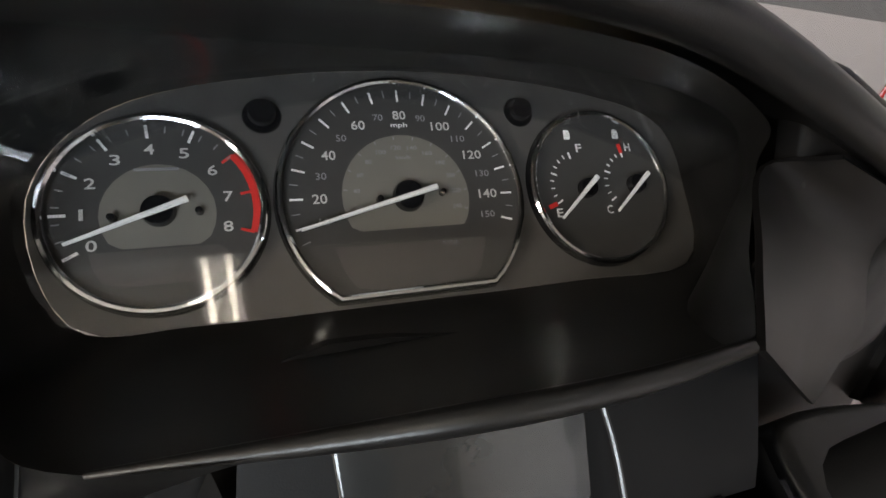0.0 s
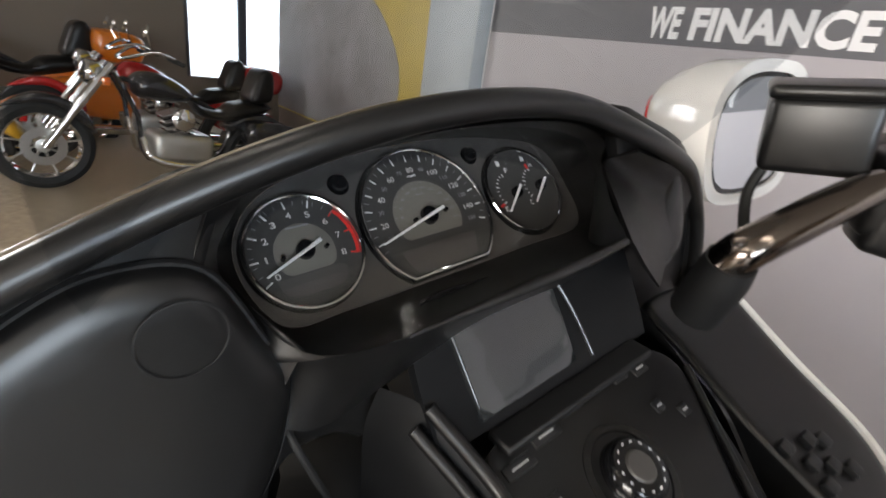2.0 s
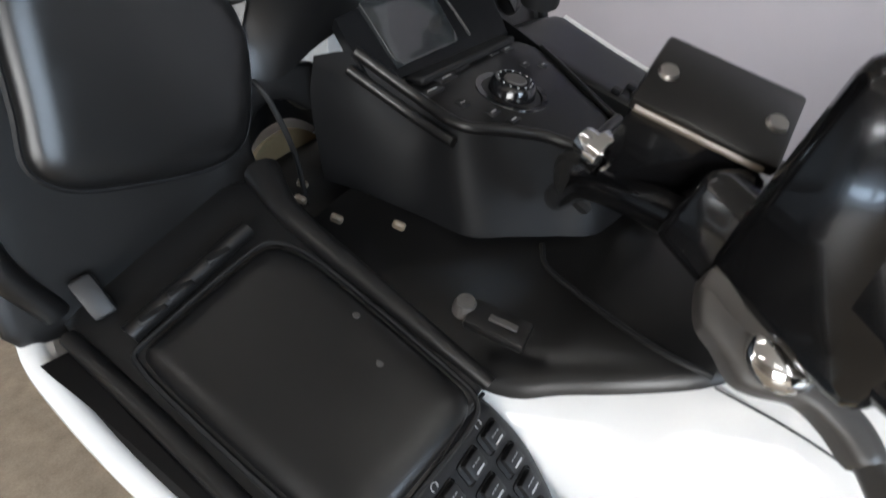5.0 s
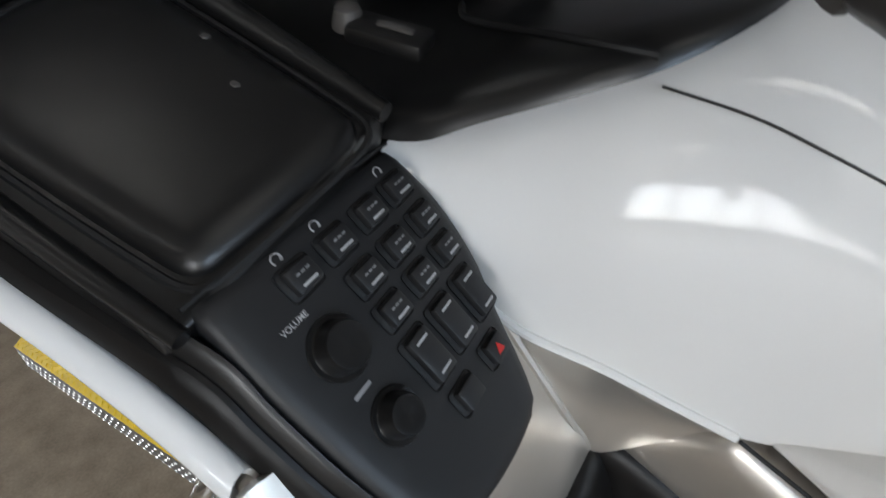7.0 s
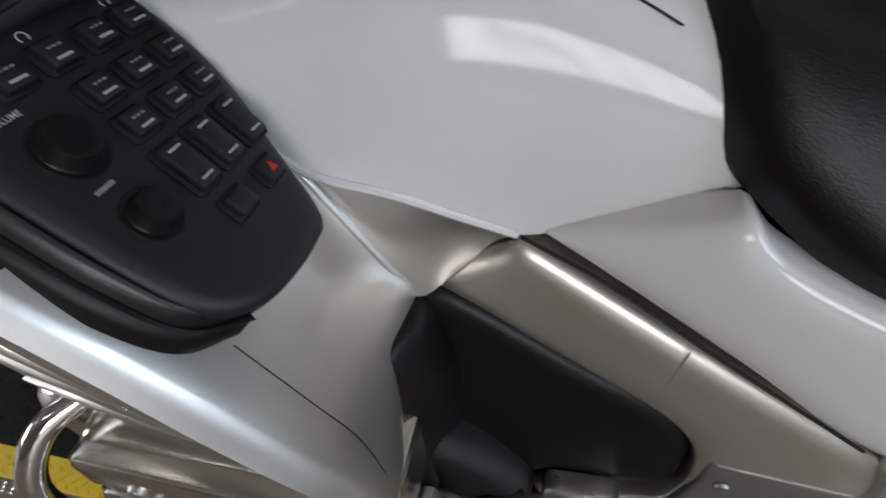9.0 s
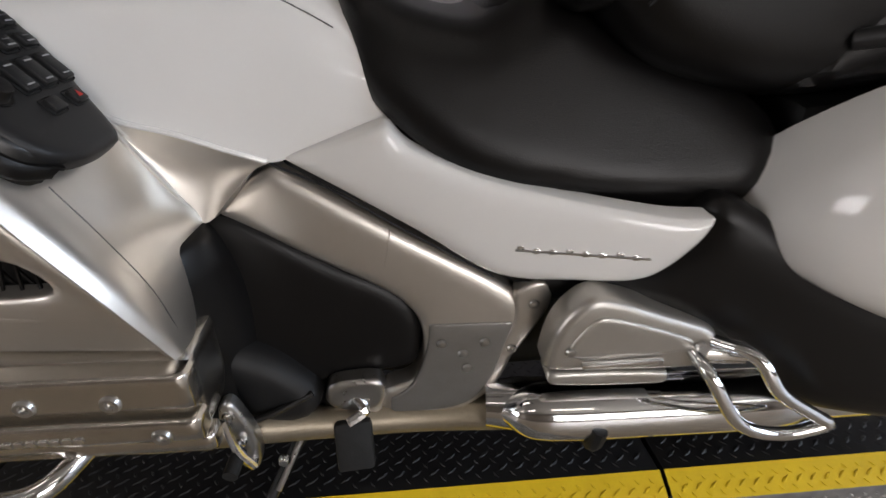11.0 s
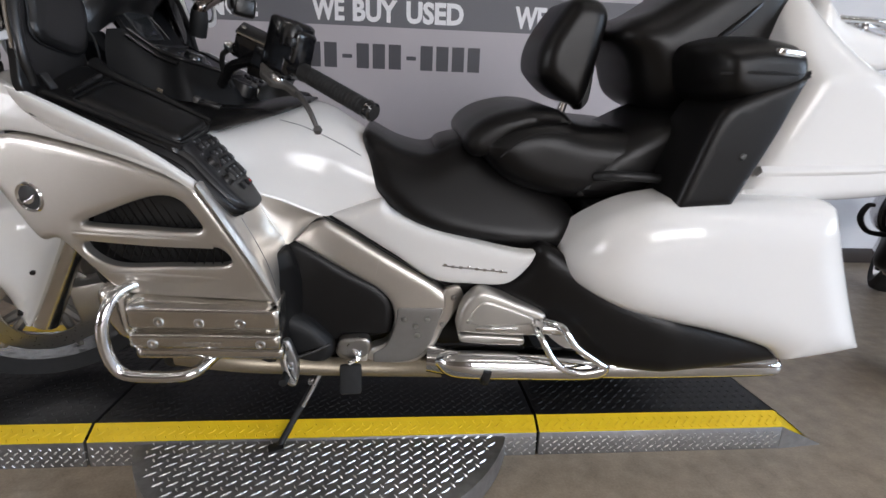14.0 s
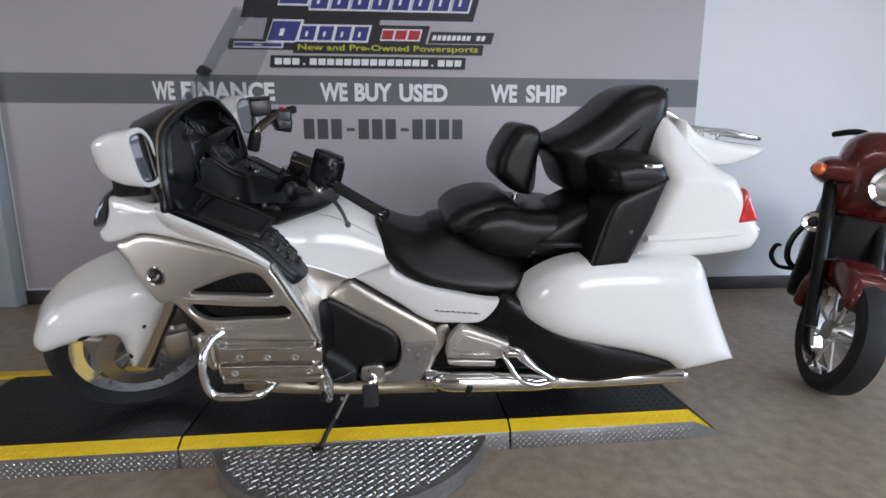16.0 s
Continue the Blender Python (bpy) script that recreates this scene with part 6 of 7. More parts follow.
part("far_cover_flank", loft([[(x, 0.10, front_z(x, 0.10) - 0.003) for x in (0.765, 0.81, 0.853, 0.90)], [(0.775, 0.15, 0.893), (0.81, 0.15, 0.902), (0.853, 0.15, 0.888), (0.91, 0.145, 0.878)], [(0.785, 0.192, 0.872), (0.81, 0.196, 0.880), (0.853, 0.195, 0.858), (0.915, 0.185, 0.852)], [(0.79, 0.205, 0.80), (0.82, 0.21, 0.80), (0.86, 0.205, 0.80), (0.92, 0.195, 0.80)]], 5, 4, 0.004), BLACK, bike, "black flank of the cover on the far side")
part("cover_gap", tube([(x, y, front_z(x, y) + 0.0005) for x, y in ((0.722, -0.060), (0.735, -0.084), (0.752, -0.098), (0.80, -0.128), (0.835, -0.146), (0.862, -0.1545), (0.886, -0.1545))], 0.0027, 8, 6), MATTE, bike, "groove round the front cover")
part("tank_door_line", tube([(0.889, -0.1445, 0.8345), (0.935, -0.1455, 0.8235), (0.970, -0.146, 0.810), (1.017, -0.1455, 0.7885), (1.057, -0.146, 0.7675), (1.082, -0.147, 0.753)], 0.0009, 6, 6), PANELGREY, tank, "dark joint of the tank lid")

# handlebars, turned to the left
hb_l = part("left_handlebar", tube([(0.735, -0.06, 0.905), (0.78, -0.11, 0.95), (0.86, -0.165, 0.965), (0.94, -0.225, 0.955), (0.985, -0.265, 0.945)], 0.0125, 12, 6), GLOSS, bike, "black handlebar of the near side")
part("grip", tube([(0.975, -0.255, 0.948), (0.985, -0.265, 0.944), (1.11, -0.375, 0.893), (1.118, -0.382, 0.890)], [0.020, 0.0175, 0.0175, 0.020], 16, 4), RUBBER, hb_l, "ribbed rubber grip")
for i in range(16):
    f = i / 15
    p = Vector((0.992, -0.271, 0.941)).lerp(Vector((1.105, -0.371, 0.895)), f)
    d = Vector((0.113, -0.1, -0.046)).normalized()
    part("grip_rib", lathe([(0.0172, -0.0018), (0.0187, 0), (0.0172, 0.0018)], Matrix.Translation(p) @ d.to_track_quat("Z", "Y").to_matrix().to_4x4(), 14), RUBBER, hb_l)
part("bar_end", lathe([(0.019, 0), (0.019, 0.014), (0.014, 0.018), (0, 0.018)], Matrix.Translation((1.118, -0.382, 0.890)) @ Vector((0.113, -0.1, -0.046)).to_track_quat("Z", "Y").to_matrix().to_4x4(), 18), GLOSS, hb_l)
part("switch_housing", box(-0.05, 0.03, -0.030, 0.03, -0.04, 0.034, 0.012, 3, pose(0.955, -0.210, 1.000, -10, 12, -40)), GLOSS, hb_l, "black switch housing")
part("switch_rocker", box(-0.012, 0.012, -0.036, -0.02, -0.008, 0.01, 0.004, 2, pose(0.968, -0.232, 1.002, -10, 12, -40)), BLACK, hb_l)
part("switch_top", lathe([(0.024, 0), (0.024, 0.03), (0.018, 0.042), (0, 0.044)], pose(0.945, -0.222, 1.0, 0, 10, 0), 18), BLACK, hb_l)
RM = Matrix(((0.920, 0.06, 0.387, 0.838), (0.085, 0.934, -0.347, -0.118), (-0.383, 0.352, 0.854, 0.998), (0, 0, 0, 1)))
part("fluid_reservoir", box(-0.038, 0.038, -0.026, 0.028, -0.034, 0.022, 0.004, 2, RM), GLOSS, hb_l, "black clutch fluid reservoir")
part("reservoir_cap", box(-0.040, 0.040, -0.028, 0.030, 0.0225, 0.031, 0.003, 2, RM), BLACK, hb_l, "black reservoir cap")
part("cap_edge", tube([RM @ Vector((x, -0.0275, 0.026)) for x in (-0.036, 0.0, 0.034)], 0.0022, 8, 1), TAUPE, hb_l)
for u in (-0.030, 0.030):
    part("cap_screw", lathe([(0, 0.002), (0.005, 0.002), (0.006, 0)], RM @ pose(u, 0, 0.031), 14), STEEL, hb_l)
part("lever_perch", box(-0.05, 0.05, -0.025, 0.028, -0.030, 0.022, 0.010, 3, pose(0.895, -0.172, 0.962, -14, 22, -30)), GLOSS, hb_l, "black lever perch")
part("switch_box", box(-0.040, 0.050, -0.03, 0.035, -0.06, 0.060, 0.014, 3, pose(0.925, -0.188, 0.998, -10, 14, -38)), GLOSS, hb_l, "black switch box")
part("reservoir_neck", box(0.0, 0.046, -0.030, 0.024, -0.062, -0.030, 0.008, 2, RM), BLACK, hb_l)
part("hose_bolt", lathe([(0, 0.02), (0.008, 0.02), (0.009, 0.016), (0.009, 0.010), (0.013, 0.009), (0.013, 0)], pose(0.800, -0.150, 0.990, 0, -70, -20), 14), CHROME, hb_l, "bright hose fitting")
part("clutch_hose", tube([(0.790, -0.145, 0.988), (0.768, -0.13, 0.975), (0.755, -0.10, 0.94), (0.76, -0.06, 0.90)], 0.006, 8, 6), RUBBER, hb_l)
LP = plane((0.906, -0.207, 0.930), (0.587, -0.581, -0.563), (0.749, 0.655, 0.105))
lv = part("clutch_lever", sheet([(-0.058, -0.004), (-0.048, 0.003), (-0.038, 0.017), (-0.024, 0.021), (-0.004, 0.017), (0.012, 0.020), (0.035, 0.027), (0.050, 0.026), (0.052, 0.014), (0.036, 0.010), (0.022, 0.003), (0.014, -0.012), (0.006, -0.021), (-0.010, -0.023), (-0.024, -0.026), (-0.043, -0.018)], 0.0, 0.005, 0.007, 0.010, 0.006, place=LP, n=4), PANEL, hb_l, "dark metal clutch lever")
part("lever_tip", tube([LP(0.030, 0.016, -0.002), LP(0.050, 0.020, -0.003), (0.966, -0.262, 0.898), (0.990, -0.297, 0.872), (1.003, -0.303, 0.842)], [0.006, 0.0065, 0.007, 0.006, 0.0052], 12, 6), PANEL, lv)
part("lever_knuckle", tube([LP(-0.050, 0.030, 0.004), LP(-0.030, 0.026, 0.010), LP(-0.022, 0.018, 0.006)], [0.009, 0.010, 0.007], 12, 4), PANEL, lv)
part("lever_ball", lathe([(0, 0.0105), (0.006, 0.009), (0.0105, 0), (0.006, -0.009), (0, -0.0105)], pose(1.005, -0.303, 0.836), 16), PANEL, hb_l)
part("pivot_bolt", lathe([(0.0165, 0.0), (0.0165, 0.004), (0.0135, 0.008), (0.008, 0.0105), (0, 0.0115)], Matrix.Translation(LP(0.0, 0.0, 0.004)) @ Vector((0.308, -0.483, 0.82)).to_track_quat("Z", "Y").to_matrix().to_4x4(), 28), CHROME, hb_l, "bright pivot bolt")
part("pivot_screw", lathe([(0.0075, 0.0), (0.0075, 0.005), (0.005, 0.008), (0, 0.008)], Matrix.Translation(LP(-0.030, -0.003, 0.008)) @ Vector((0.308, -0.483, 0.82)).to_track_quat("Z", "Y").to_matrix().to_4x4(), 18), CHROME, hb_l)
part("lever_bracket", box(-0.03, 0.03, -0.02, 0.02, -0.008, 0.012, 0.005, 2, pose(0.90, -0.19, 0.945, -8, 12, -25)), PANEL, hb_l)

hb_r = part("right_handlebar", tube([(0.608, 0.182, 1.072), (0.612, 0.18, 1.082), (0.622, 0.186, 1.098), (0.662, 0.27, 1.140), (0.69, 0.34, 1.155)], [0.018, 0.018, 0.018, 0.016, 0.0125], 14, 6), DARKCHROME, bike, "dark bright-finished handlebar of the far side")
part("bar_boot", tube([(0.595, 0.195, 1.02), (0.608, 0.186, 1.06), (0.615, 0.180, 1.086)], [0.024, 0.024, 0.021], 14, 5), MATTE, hb_r, "black rubber boot")
part("grip", tube([(0.685, 0.345, 1.155), (0.715, 0.45, 1.168)], 0.0175, 14, 2), RUBBER, hb_r, "rubber grip")
part("switch_housing", box(-0.035, 0.04, -0.03, 0.035, -0.045, 0.03, 0.012, 3, pose(0.685, 0.33, 1.142, 0, 0, 30)), BLACK, hb_r, "black switch housing")
part("switch_lower", box(-0.03, 0.035, -0.025, 0.03, -0.085, -0.03, 0.01, 3, pose(0.70, 0.33, 1.165, 0, 10, 30)), BLACK, hb_r)
part("stop_switch", box(-0.012, 0.012, -0.012, 0.012, 0.0, 0.008, 0.003, 2, pose(0.690, 0.345, 1.172, 0, 0, 30)), REDLENS, hb_r, "red switch")
part("fluid_reservoir", box(-0.042, 0.04, -0.035, 0.035, -0.036, 0.03, 0.008, 3, pose(0.612, 0.30, 1.182, 0, -4, 20)), BLACK, hb_r, "black brake fluid reservoir")
part("reservoir_cap", box(-0.045, 0.043, -0.038, 0.038, 0.028, 0.04, 0.005, 3, pose(0.612, 0.30, 1.182, 0, -4, 20)), BLACK, hb_r)
part("brake_hose", tube([(0.59, 0.275, 1.155), (0.585, 0.262, 1.12), (0.60, 0.24, 1.085)], 0.005, 8, 6), RUBBER, hb_r)
part("brake_lever", tube([(0.60, 0.29, 1.15), (0.60, 0.36, 1.15), (0.64, 0.45, 1.16)], [0.01, 0.008, 0.006], 10, 5), PANEL, hb_r)

# far-side ledge with its buttons
RZ = lambda x, y: 0.968 - 0.43 * (x - 0.554)
rdeck = lambda u, v, w: (u + 0.38 * w, v, RZ(u, v) + 0.92 * w)
pod = part("far_ledge", sheet([(0.53, 0.23), (0.545, 0.372), (0.57, 0.366), (0.652, 0.343), (0.738, 0.325), (0.782, 0.284), (0.806, 0.232), (0.775, 0.206), (0.70, 0.203), (0.645, 0.205), (0.59, 0.215)], 0.0, 0.006, 0.012, 0.06, 0.018, place=rdeck), BLACK, bike, "black ledge of the far side")
part("white_edge", tube([(x, y, RZ(x, y) + 0.002) for x, y in ((0.555, 0.378), (0.572, 0.373), (0.653, 0.350), (0.740, 0.332), (0.787, 0.290), (0.812, 0.236))], 0.0048, 8, 6), WHITE, pod, "white edge of the fairing")
for x, y in ((0.694, 0.213), (0.703, 0.247), (0.715, 0.226), (0.712, 0.263), (0.733, 0.219), (0.727, 0.245), (0.740, 0.263)):
    key(lambda a, b, c: rdeck(a, b, 0.006 + c), x, y, 0.012, 0.015, 0.007, pod, False)
part("pod_wall", loft([[(0.56, 0.205, 0.97), (0.64, 0.195, 0.935), (0.71, 0.145, 0.905), (0.77, 0.155, 0.878)], [(0.56, 0.195, 0.88), (0.64, 0.185, 0.87), (0.71, 0.15, 0.86), (0.77, 0.15, 0.85)]], 5, 3, 0.005), GLOSS, bike)

# the far-side fairing and panel, as on the near side
right = lambda line: [(x, -y, z) for x, y, z in line]
part("far_fairing_edge", loft([right(band_l), right(band_k), right(band_m), right(band_r)], 6, 5, 0.006), SILVER, bike)
RP = plane((0.742, 0.287, 0.806), (0, 1, 0), (-0.64, 0, 0.77))
part("far_panel", sheet([(-0.074, 0.02), (0.0, 0.03), (0.078, 0.02), (0.079, -0.06), (0.078, -0.12), (0.03, -0.19), (-0.02, -0.192), (-0.058, -0.143), (-0.073, -0.09), (-0.079, -0.045)], 0.0, 0.008, 0.012, 0.05, 0.02, place=RP), BLACK, bike, "black panel of the far side")

# mirrors
def mirror(s, x, y, z, turn, wide, deep=1.0, tall=1.1):
    m = pose(x, y, z, 0, 0, turn) @ Matrix.Diagonal((deep, wide, tall, 1))
    h = part("mirror", bmesh.new(), WHITE, bike, "white mirror housing with a red turn lamp")
    h.matrix_basis = m
    line = [(-0.085, 0.066), (-0.03, 0.082), (0.035, 0.078), (0.078, 0.045), (0.085, -0.02), (0.062, -0.068), (-0.02, -0.076), (-0.075, -0.06), (-0.092, 0.0)]
    line = [(s * a, b) for a, b in line]
    pl = lambda u, v, w: (0.075 - w - 0.25 * (v * 0.6), u, v)
    part("housing", sheet(line, 0.0, 0.135, 0.088, 0.004, 0.012, place=pl, power=2.1), WHITE, h, "pearl white housing")
    inner = [(a * 0.86, b * 0.84) for a, b in line]
    part("mirror_frame", sheet(line, -0.004, 0.0, 0.01, 0.006, 0.012, holes=[inner], place=pl), WHITE, h)
    part("mirror_seal", sheet(inner, -0.002, 0.0, 0.01, 0.004, 0.02, place=pl), GLOSS, h)
    part("mirror_pane", sheet([(a * 0.92, b * 0.92) for a, b in inner], -0.005, 0.0, 0.01, 0.002, 0.03, place=pl), MIRROR, h, "mirror glass")
    part("turn_lamp", sheet([(s * a, b) for a, b in ((-0.02, 0.03), (0.03, 0.03), (0.04, -0.01), (0.02, -0.04), (-0.03, -0.03))], 0.118, 0.022, 0.03, 0.01, 0.01, place=pl), REDLENS, h, "red turn lamp")
    part("mirror_stalk", box(-0.05, 0.05, -0.03, 0.03, -0.03, 0.03, 0.012, 2, pose(0.0, s * 0.06, -0.085, 0, 0, 0)), BLACK, h)
    return h


mirror(1, 0.412, -0.430, 1.062, 3, 0.84, 0.85, 0.98)
mirror(-1, 0.43, 0.468, 1.135, -10, 1.1)

# windscreen
ws = []
for z, x, w in ((1.10, 0.345, 0.235), (1.18, 0.42, 0.25), (1.28, 0.50, 0.245), (1.38, 0.565, 0.225), (1.46, 0.615, 0.185), (1.505, 0.638, 0.11)):
    ws.append([(x + 0.10 * (a / 1.0) ** 2, w * a, z - 0.02 * a * a) for a in (-1, -0.75, -0.5, -0.25, 0, 0.25, 0.5, 0.75, 1)])
shield = part("windscreen", loft(ws, 3, 4, 0.0016), SCREEN, bike, "clear windscreen")
shield.visible_shadow = False
part("screen_vent", box(-0.016, 0.016, -0.035, 0.035, -0.012, 0.012, 0.006, 2, pose(0.515, 0.0, 1.305, 0, -50, 0)), MATTE, shield, "black vent in the windscreen")

# ---- other motorcycles in the shop ----
RED = surface("red_paint", (0.42, 0.012, 0.012), 0.25, 0.1, 0.8, 0.1, 9)
MAROON = surface("maroon_paint", (0.12, 0.013, 0.011), 0.25, 0.25, 0.8, 0.15, 9)
ORANGE = surface("orange_paint", (0.75, 0.20, 0.012), 0.3, 0.0, 0.8, 0.06, 9)
DARKPAINT = surface("black_paint", (0.014, 0.014, 0.017), 0.2, 0.0, 0.8, 0.15, 9)
YELPAINT = surface("yellow_bodywork", (0.75, 0.42, 0.012), 0.3, 0.0, 0.8, 0.06, 9)


def small_wheel(parent, x, r, name):
    w = part(name, bmesh.new(), MATTE, parent)
    w.matrix_basis = pose(x, 0, r)
    m = Matrix.Rotation(radians(90), 4, "X")
    part("tyre", lathe([(r * 0.72, 0.05), (r * 0.86, 0.062), (r * 0.97, 0.045), (r, 0), (r * 0.97, -0.045), (r * 0.86, -0.062), (r * 0.72, -0.05)], m, 40), RUBBER, w, "black tyre")
    part("rim", lathe([(r * 0.73, 0.05), (r * 0.70, 0.03), (r * 0.66, 0), (r * 0.70, -0.03), (r * 0.73, -0.05)], m, 40), CHROME, w, "bright rim")
    for i in range(9):
        a = 2 * math.pi * i / 9
        part("spoke", tube([(0.03 * math.cos(a), 0.02, 0.03 * math.sin(a)), (r * 0.69 * math.cos(a + 0.2), 0, r * 0.69 * math.sin(a + 0.2))], 0.008, 6, 1), ALLOY, w)
    part("hub", lathe([(0, 0.06), (0.05, 0.05), (0.05, -0.05), (0, -0.06)], m, 16), ALLOY, w)
    part("brake_disc", lathe([(0.08, 0.068), (0.14, 0.068), (0.14, 0.073), (0.08, 0.073)], m, 28, closed=True), STEEL, w)
    return w


def cruiser(label, paint, m, bags=None, screen=False, trunk_box=True):
    """A cruiser: wheels, fork, tank, seat, engine, pipes, fenders, bars; it faces its own -x."""
    b = thing("cruiser_motorcycle", label, "motorcycle", m, "motorcycles on show")
    small_wheel(b, 0.0, 0.33, "front_wheel")
    small_wheel(b, 1.62, 0.32, "rear_wheel")
    for s in (-1, 1):
        part("fork_leg", tube([(0.42, s * 0.10, 0.98), (0.0, s * 0.10, 0.33)], [0.026, 0.030], 12, 1), CHROME, b, "chrome fork leg")
        part("exhaust", tube([(0.62, s * 0.12, 0.45), (0.68, s * 0.19, 0.30), (0.95, s * 0.2, 0.24), (1.95, s * 0.2, 0.27)], [0.025, 0.028, 0.036, 0.045], 12, 5), CHROME, b, "chrome exhaust pipe")
        part("grip", tube([(0.72, s * 0.36, 1.10), (0.80, s * 0.45, 1.07)], 0.018, 10, 2), RUBBER, b)
        part("mirror", lathe([(0, 0.02), (0.04, 0.016), (0.05, 0.0)], pose(0.55, s * 0.42, 1.26, 0, -70, 0), 18), CHROME, b, "round chrome mirror")
        part("mirror_stem", tube([(0.62, s * 0.34, 1.10), (0.56, s * 0.42, 1.25)], 0.006, 6, 1), CHROME, b)
        part("turn_signal", lathe([(0, 0.03), (0.028, 0.02), (0.03, -0.02), (0, -0.03)], pose(0.36, s * 0.2, 0.86, 0, 90, 0), 14), AMBER, b, "amber turn signal")
    part("handlebar", tube([(0.80, -0.45, 1.07), (0.66, -0.30, 1.12), (0.50, -0.10, 1.04), (0.50, 0.10, 1.04), (0.66, 0.30, 1.12), (0.80, 0.45, 1.07)], 0.013, 10, 5), CHROME, b, "chrome handlebar")
    part("headlight", lathe([(0, -0.02), (0.085, 0.0), (0.095, 0.02), (0.08, 0.09), (0.03, 0.14), (0, 0.145)], pose(0.26, 0, 0.90, 0, 90, 0), 24), CHROME, b, "round chrome headlight")
    part("headlight_glass", lathe([(0, -0.03), (0.05, -0.022), (0.084, 0.0)], pose(0.259, 0, 0.90, 0, 90, 0), 24), LAMPGLASS, b)
    part("tank", sheet([(0.55, 0.86), (0.62, 0.95), (0.80, 0.95), (0.98, 0.86), (1.02, 0.78), (0.80, 0.74), (0.60, 0.76)], 0.03, 0.12, 0.10, step=0.03, both=True), paint, b, "painted fuel tank")
    part("seat", sheet([(1.00, 0.80), (1.08, 0.74), (1.25, 0.72), (1.36, 0.80), (1.60, 0.84), (1.72, 0.80), (1.60, 0.72), (1.30, 0.64), (1.08, 0.66)], 0.05, 0.10, 0.07, step=0.03, both=True), VINYL, b, "black seat")
    part("front_fender", sheet([(-0.22, 0.60), (-0.05, 0.70), (0.12, 0.69), (0.26, 0.60), (0.33, 0.45), (0.28, 0.47), (0.10, 0.62), (-0.05, 0.63)], 0.05, 0.03, 0.03, step=0.03, both=True), paint, b, "painted front fender")
    part("rear_fender", sheet([(1.30, 0.62), (1.50, 0.72), (1.72, 0.72), (1.92, 0.58), (2.0, 0.44), (1.95, 0.42), (1.62, 0.62), (1.36, 0.55)], 0.07, 0.04, 0.04, step=0.03, both=True), paint, b, "painted rear fender")
    part("frame", tube([(0.45, 0, 0.92), (0.62, 0, 0.60), (0.70, 0, 0.26), (1.20, 0, 0.26), (1.36, 0, 0.60), (0.98, 0, 0.80), (0.5, 0, 0.88)], 0.022, 8, 3), DARKPAINT, b)
    e = part("engine", box(0.70, 1.18, -0.16, 0.16, 0.26, 0.50, 0.05, 3), ALLOY, b, "alloy engine")
    for a in (-20, 24):
        for i in range(7):
            part("cooling_fin", box(-0.085, 0.085, -0.1, 0.1, -0.006, 0.006, 0.003, 1, pose(0.92, 0, 0.47, 0, a, 0) @ pose(0, 0, 0.03 + i * 0.028)), DARKPAINT if i % 2 else ALLOY, e)
    part("air_cleaner", lathe([(0.09, 0), (0.09, 0.03), (0.07, 0.045), (0, 0.05)], pose(0.92, -0.12, 0.62, 90), 24), CHROME, b, "round chrome air cleaner")
    part("tail_light", box(1.98, 2.03, -0.05, 0.05, 0.56, 0.62, 0.012), REDLENS, b, "red tail light")
    if bags:
        for s in (-1, 1):
            part("hard_bag", sheet([(1.45, 0.66), (1.70, 0.68), (2.0, 0.62), (2.04, 0.44), (1.95, 0.36), (1.55, 0.38), (1.42, 0.50)], 0.19, 0.09, 0.08, 0.06, 0.03, place=(left if s < 0 else (lambda u, v, w: (u, w, v)))), bags, b, "painted hard bag")
        part("backrest", sheet([(1.50, 0.84), (1.53, 1.02), (1.58, 1.12), (1.66, 1.13), (1.70, 1.02), (1.68, 0.86)], 0.10, 0.06, 0.05, step=0.03, both=True), VINYL, b, "black passenger backrest")
        if trunk_box:
            part("tour_trunk", sheet([(1.72, 1.10), (2.02, 1.10), (2.08, 1.0), (2.02, 0.86), (1.74, 0.86), (1.68, 0.96)], 0.16, 0.09, 0.06, step=0.03, both=True), bags, b, "painted top case")
    if screen:
        g = part("windscreen", loft([[(0.36, y, 0.98) for y in (-0.2, 0, 0.2)], [(0.48, y, 1.22) for y in (-0.24, 0, 0.24)], [(0.58, y * 0.8, 1.42) for y in (-0.24, 0, 0.24)]], 3, 3, 0.004), SCREEN, b)
        g.visible_shadow = False
    return b


cruiser("black cruiser motorcycle with chrome fork and pipes", DARKPAINT, pose(-3.85, -0.40, 0, 0, 5, 97), DARKPAINT, trunk_box=False)
cruiser("red and black touring motorcycle with a hard top case", RED, pose(-4.85, -0.38, 0, 0, 5, 93), RED)
cruiser("orange cruiser motorcycle on the shop floor", ORANGE, pose(-5.55, -1.95, 0, 0, 5, 96) @ Matrix.Scale(1.18, 4), ORANGE)
cruiser("yellow cruiser motorcycle among the show bikes", YELPAINT, pose(-4.7, -2.5, 0, 0, 5, 84))
cruiser("red cruiser motorcycle near the window", RED, pose(-6.35, -3.7, 0, 0, 5, 95) @ Matrix.Scale(1.12, 4))

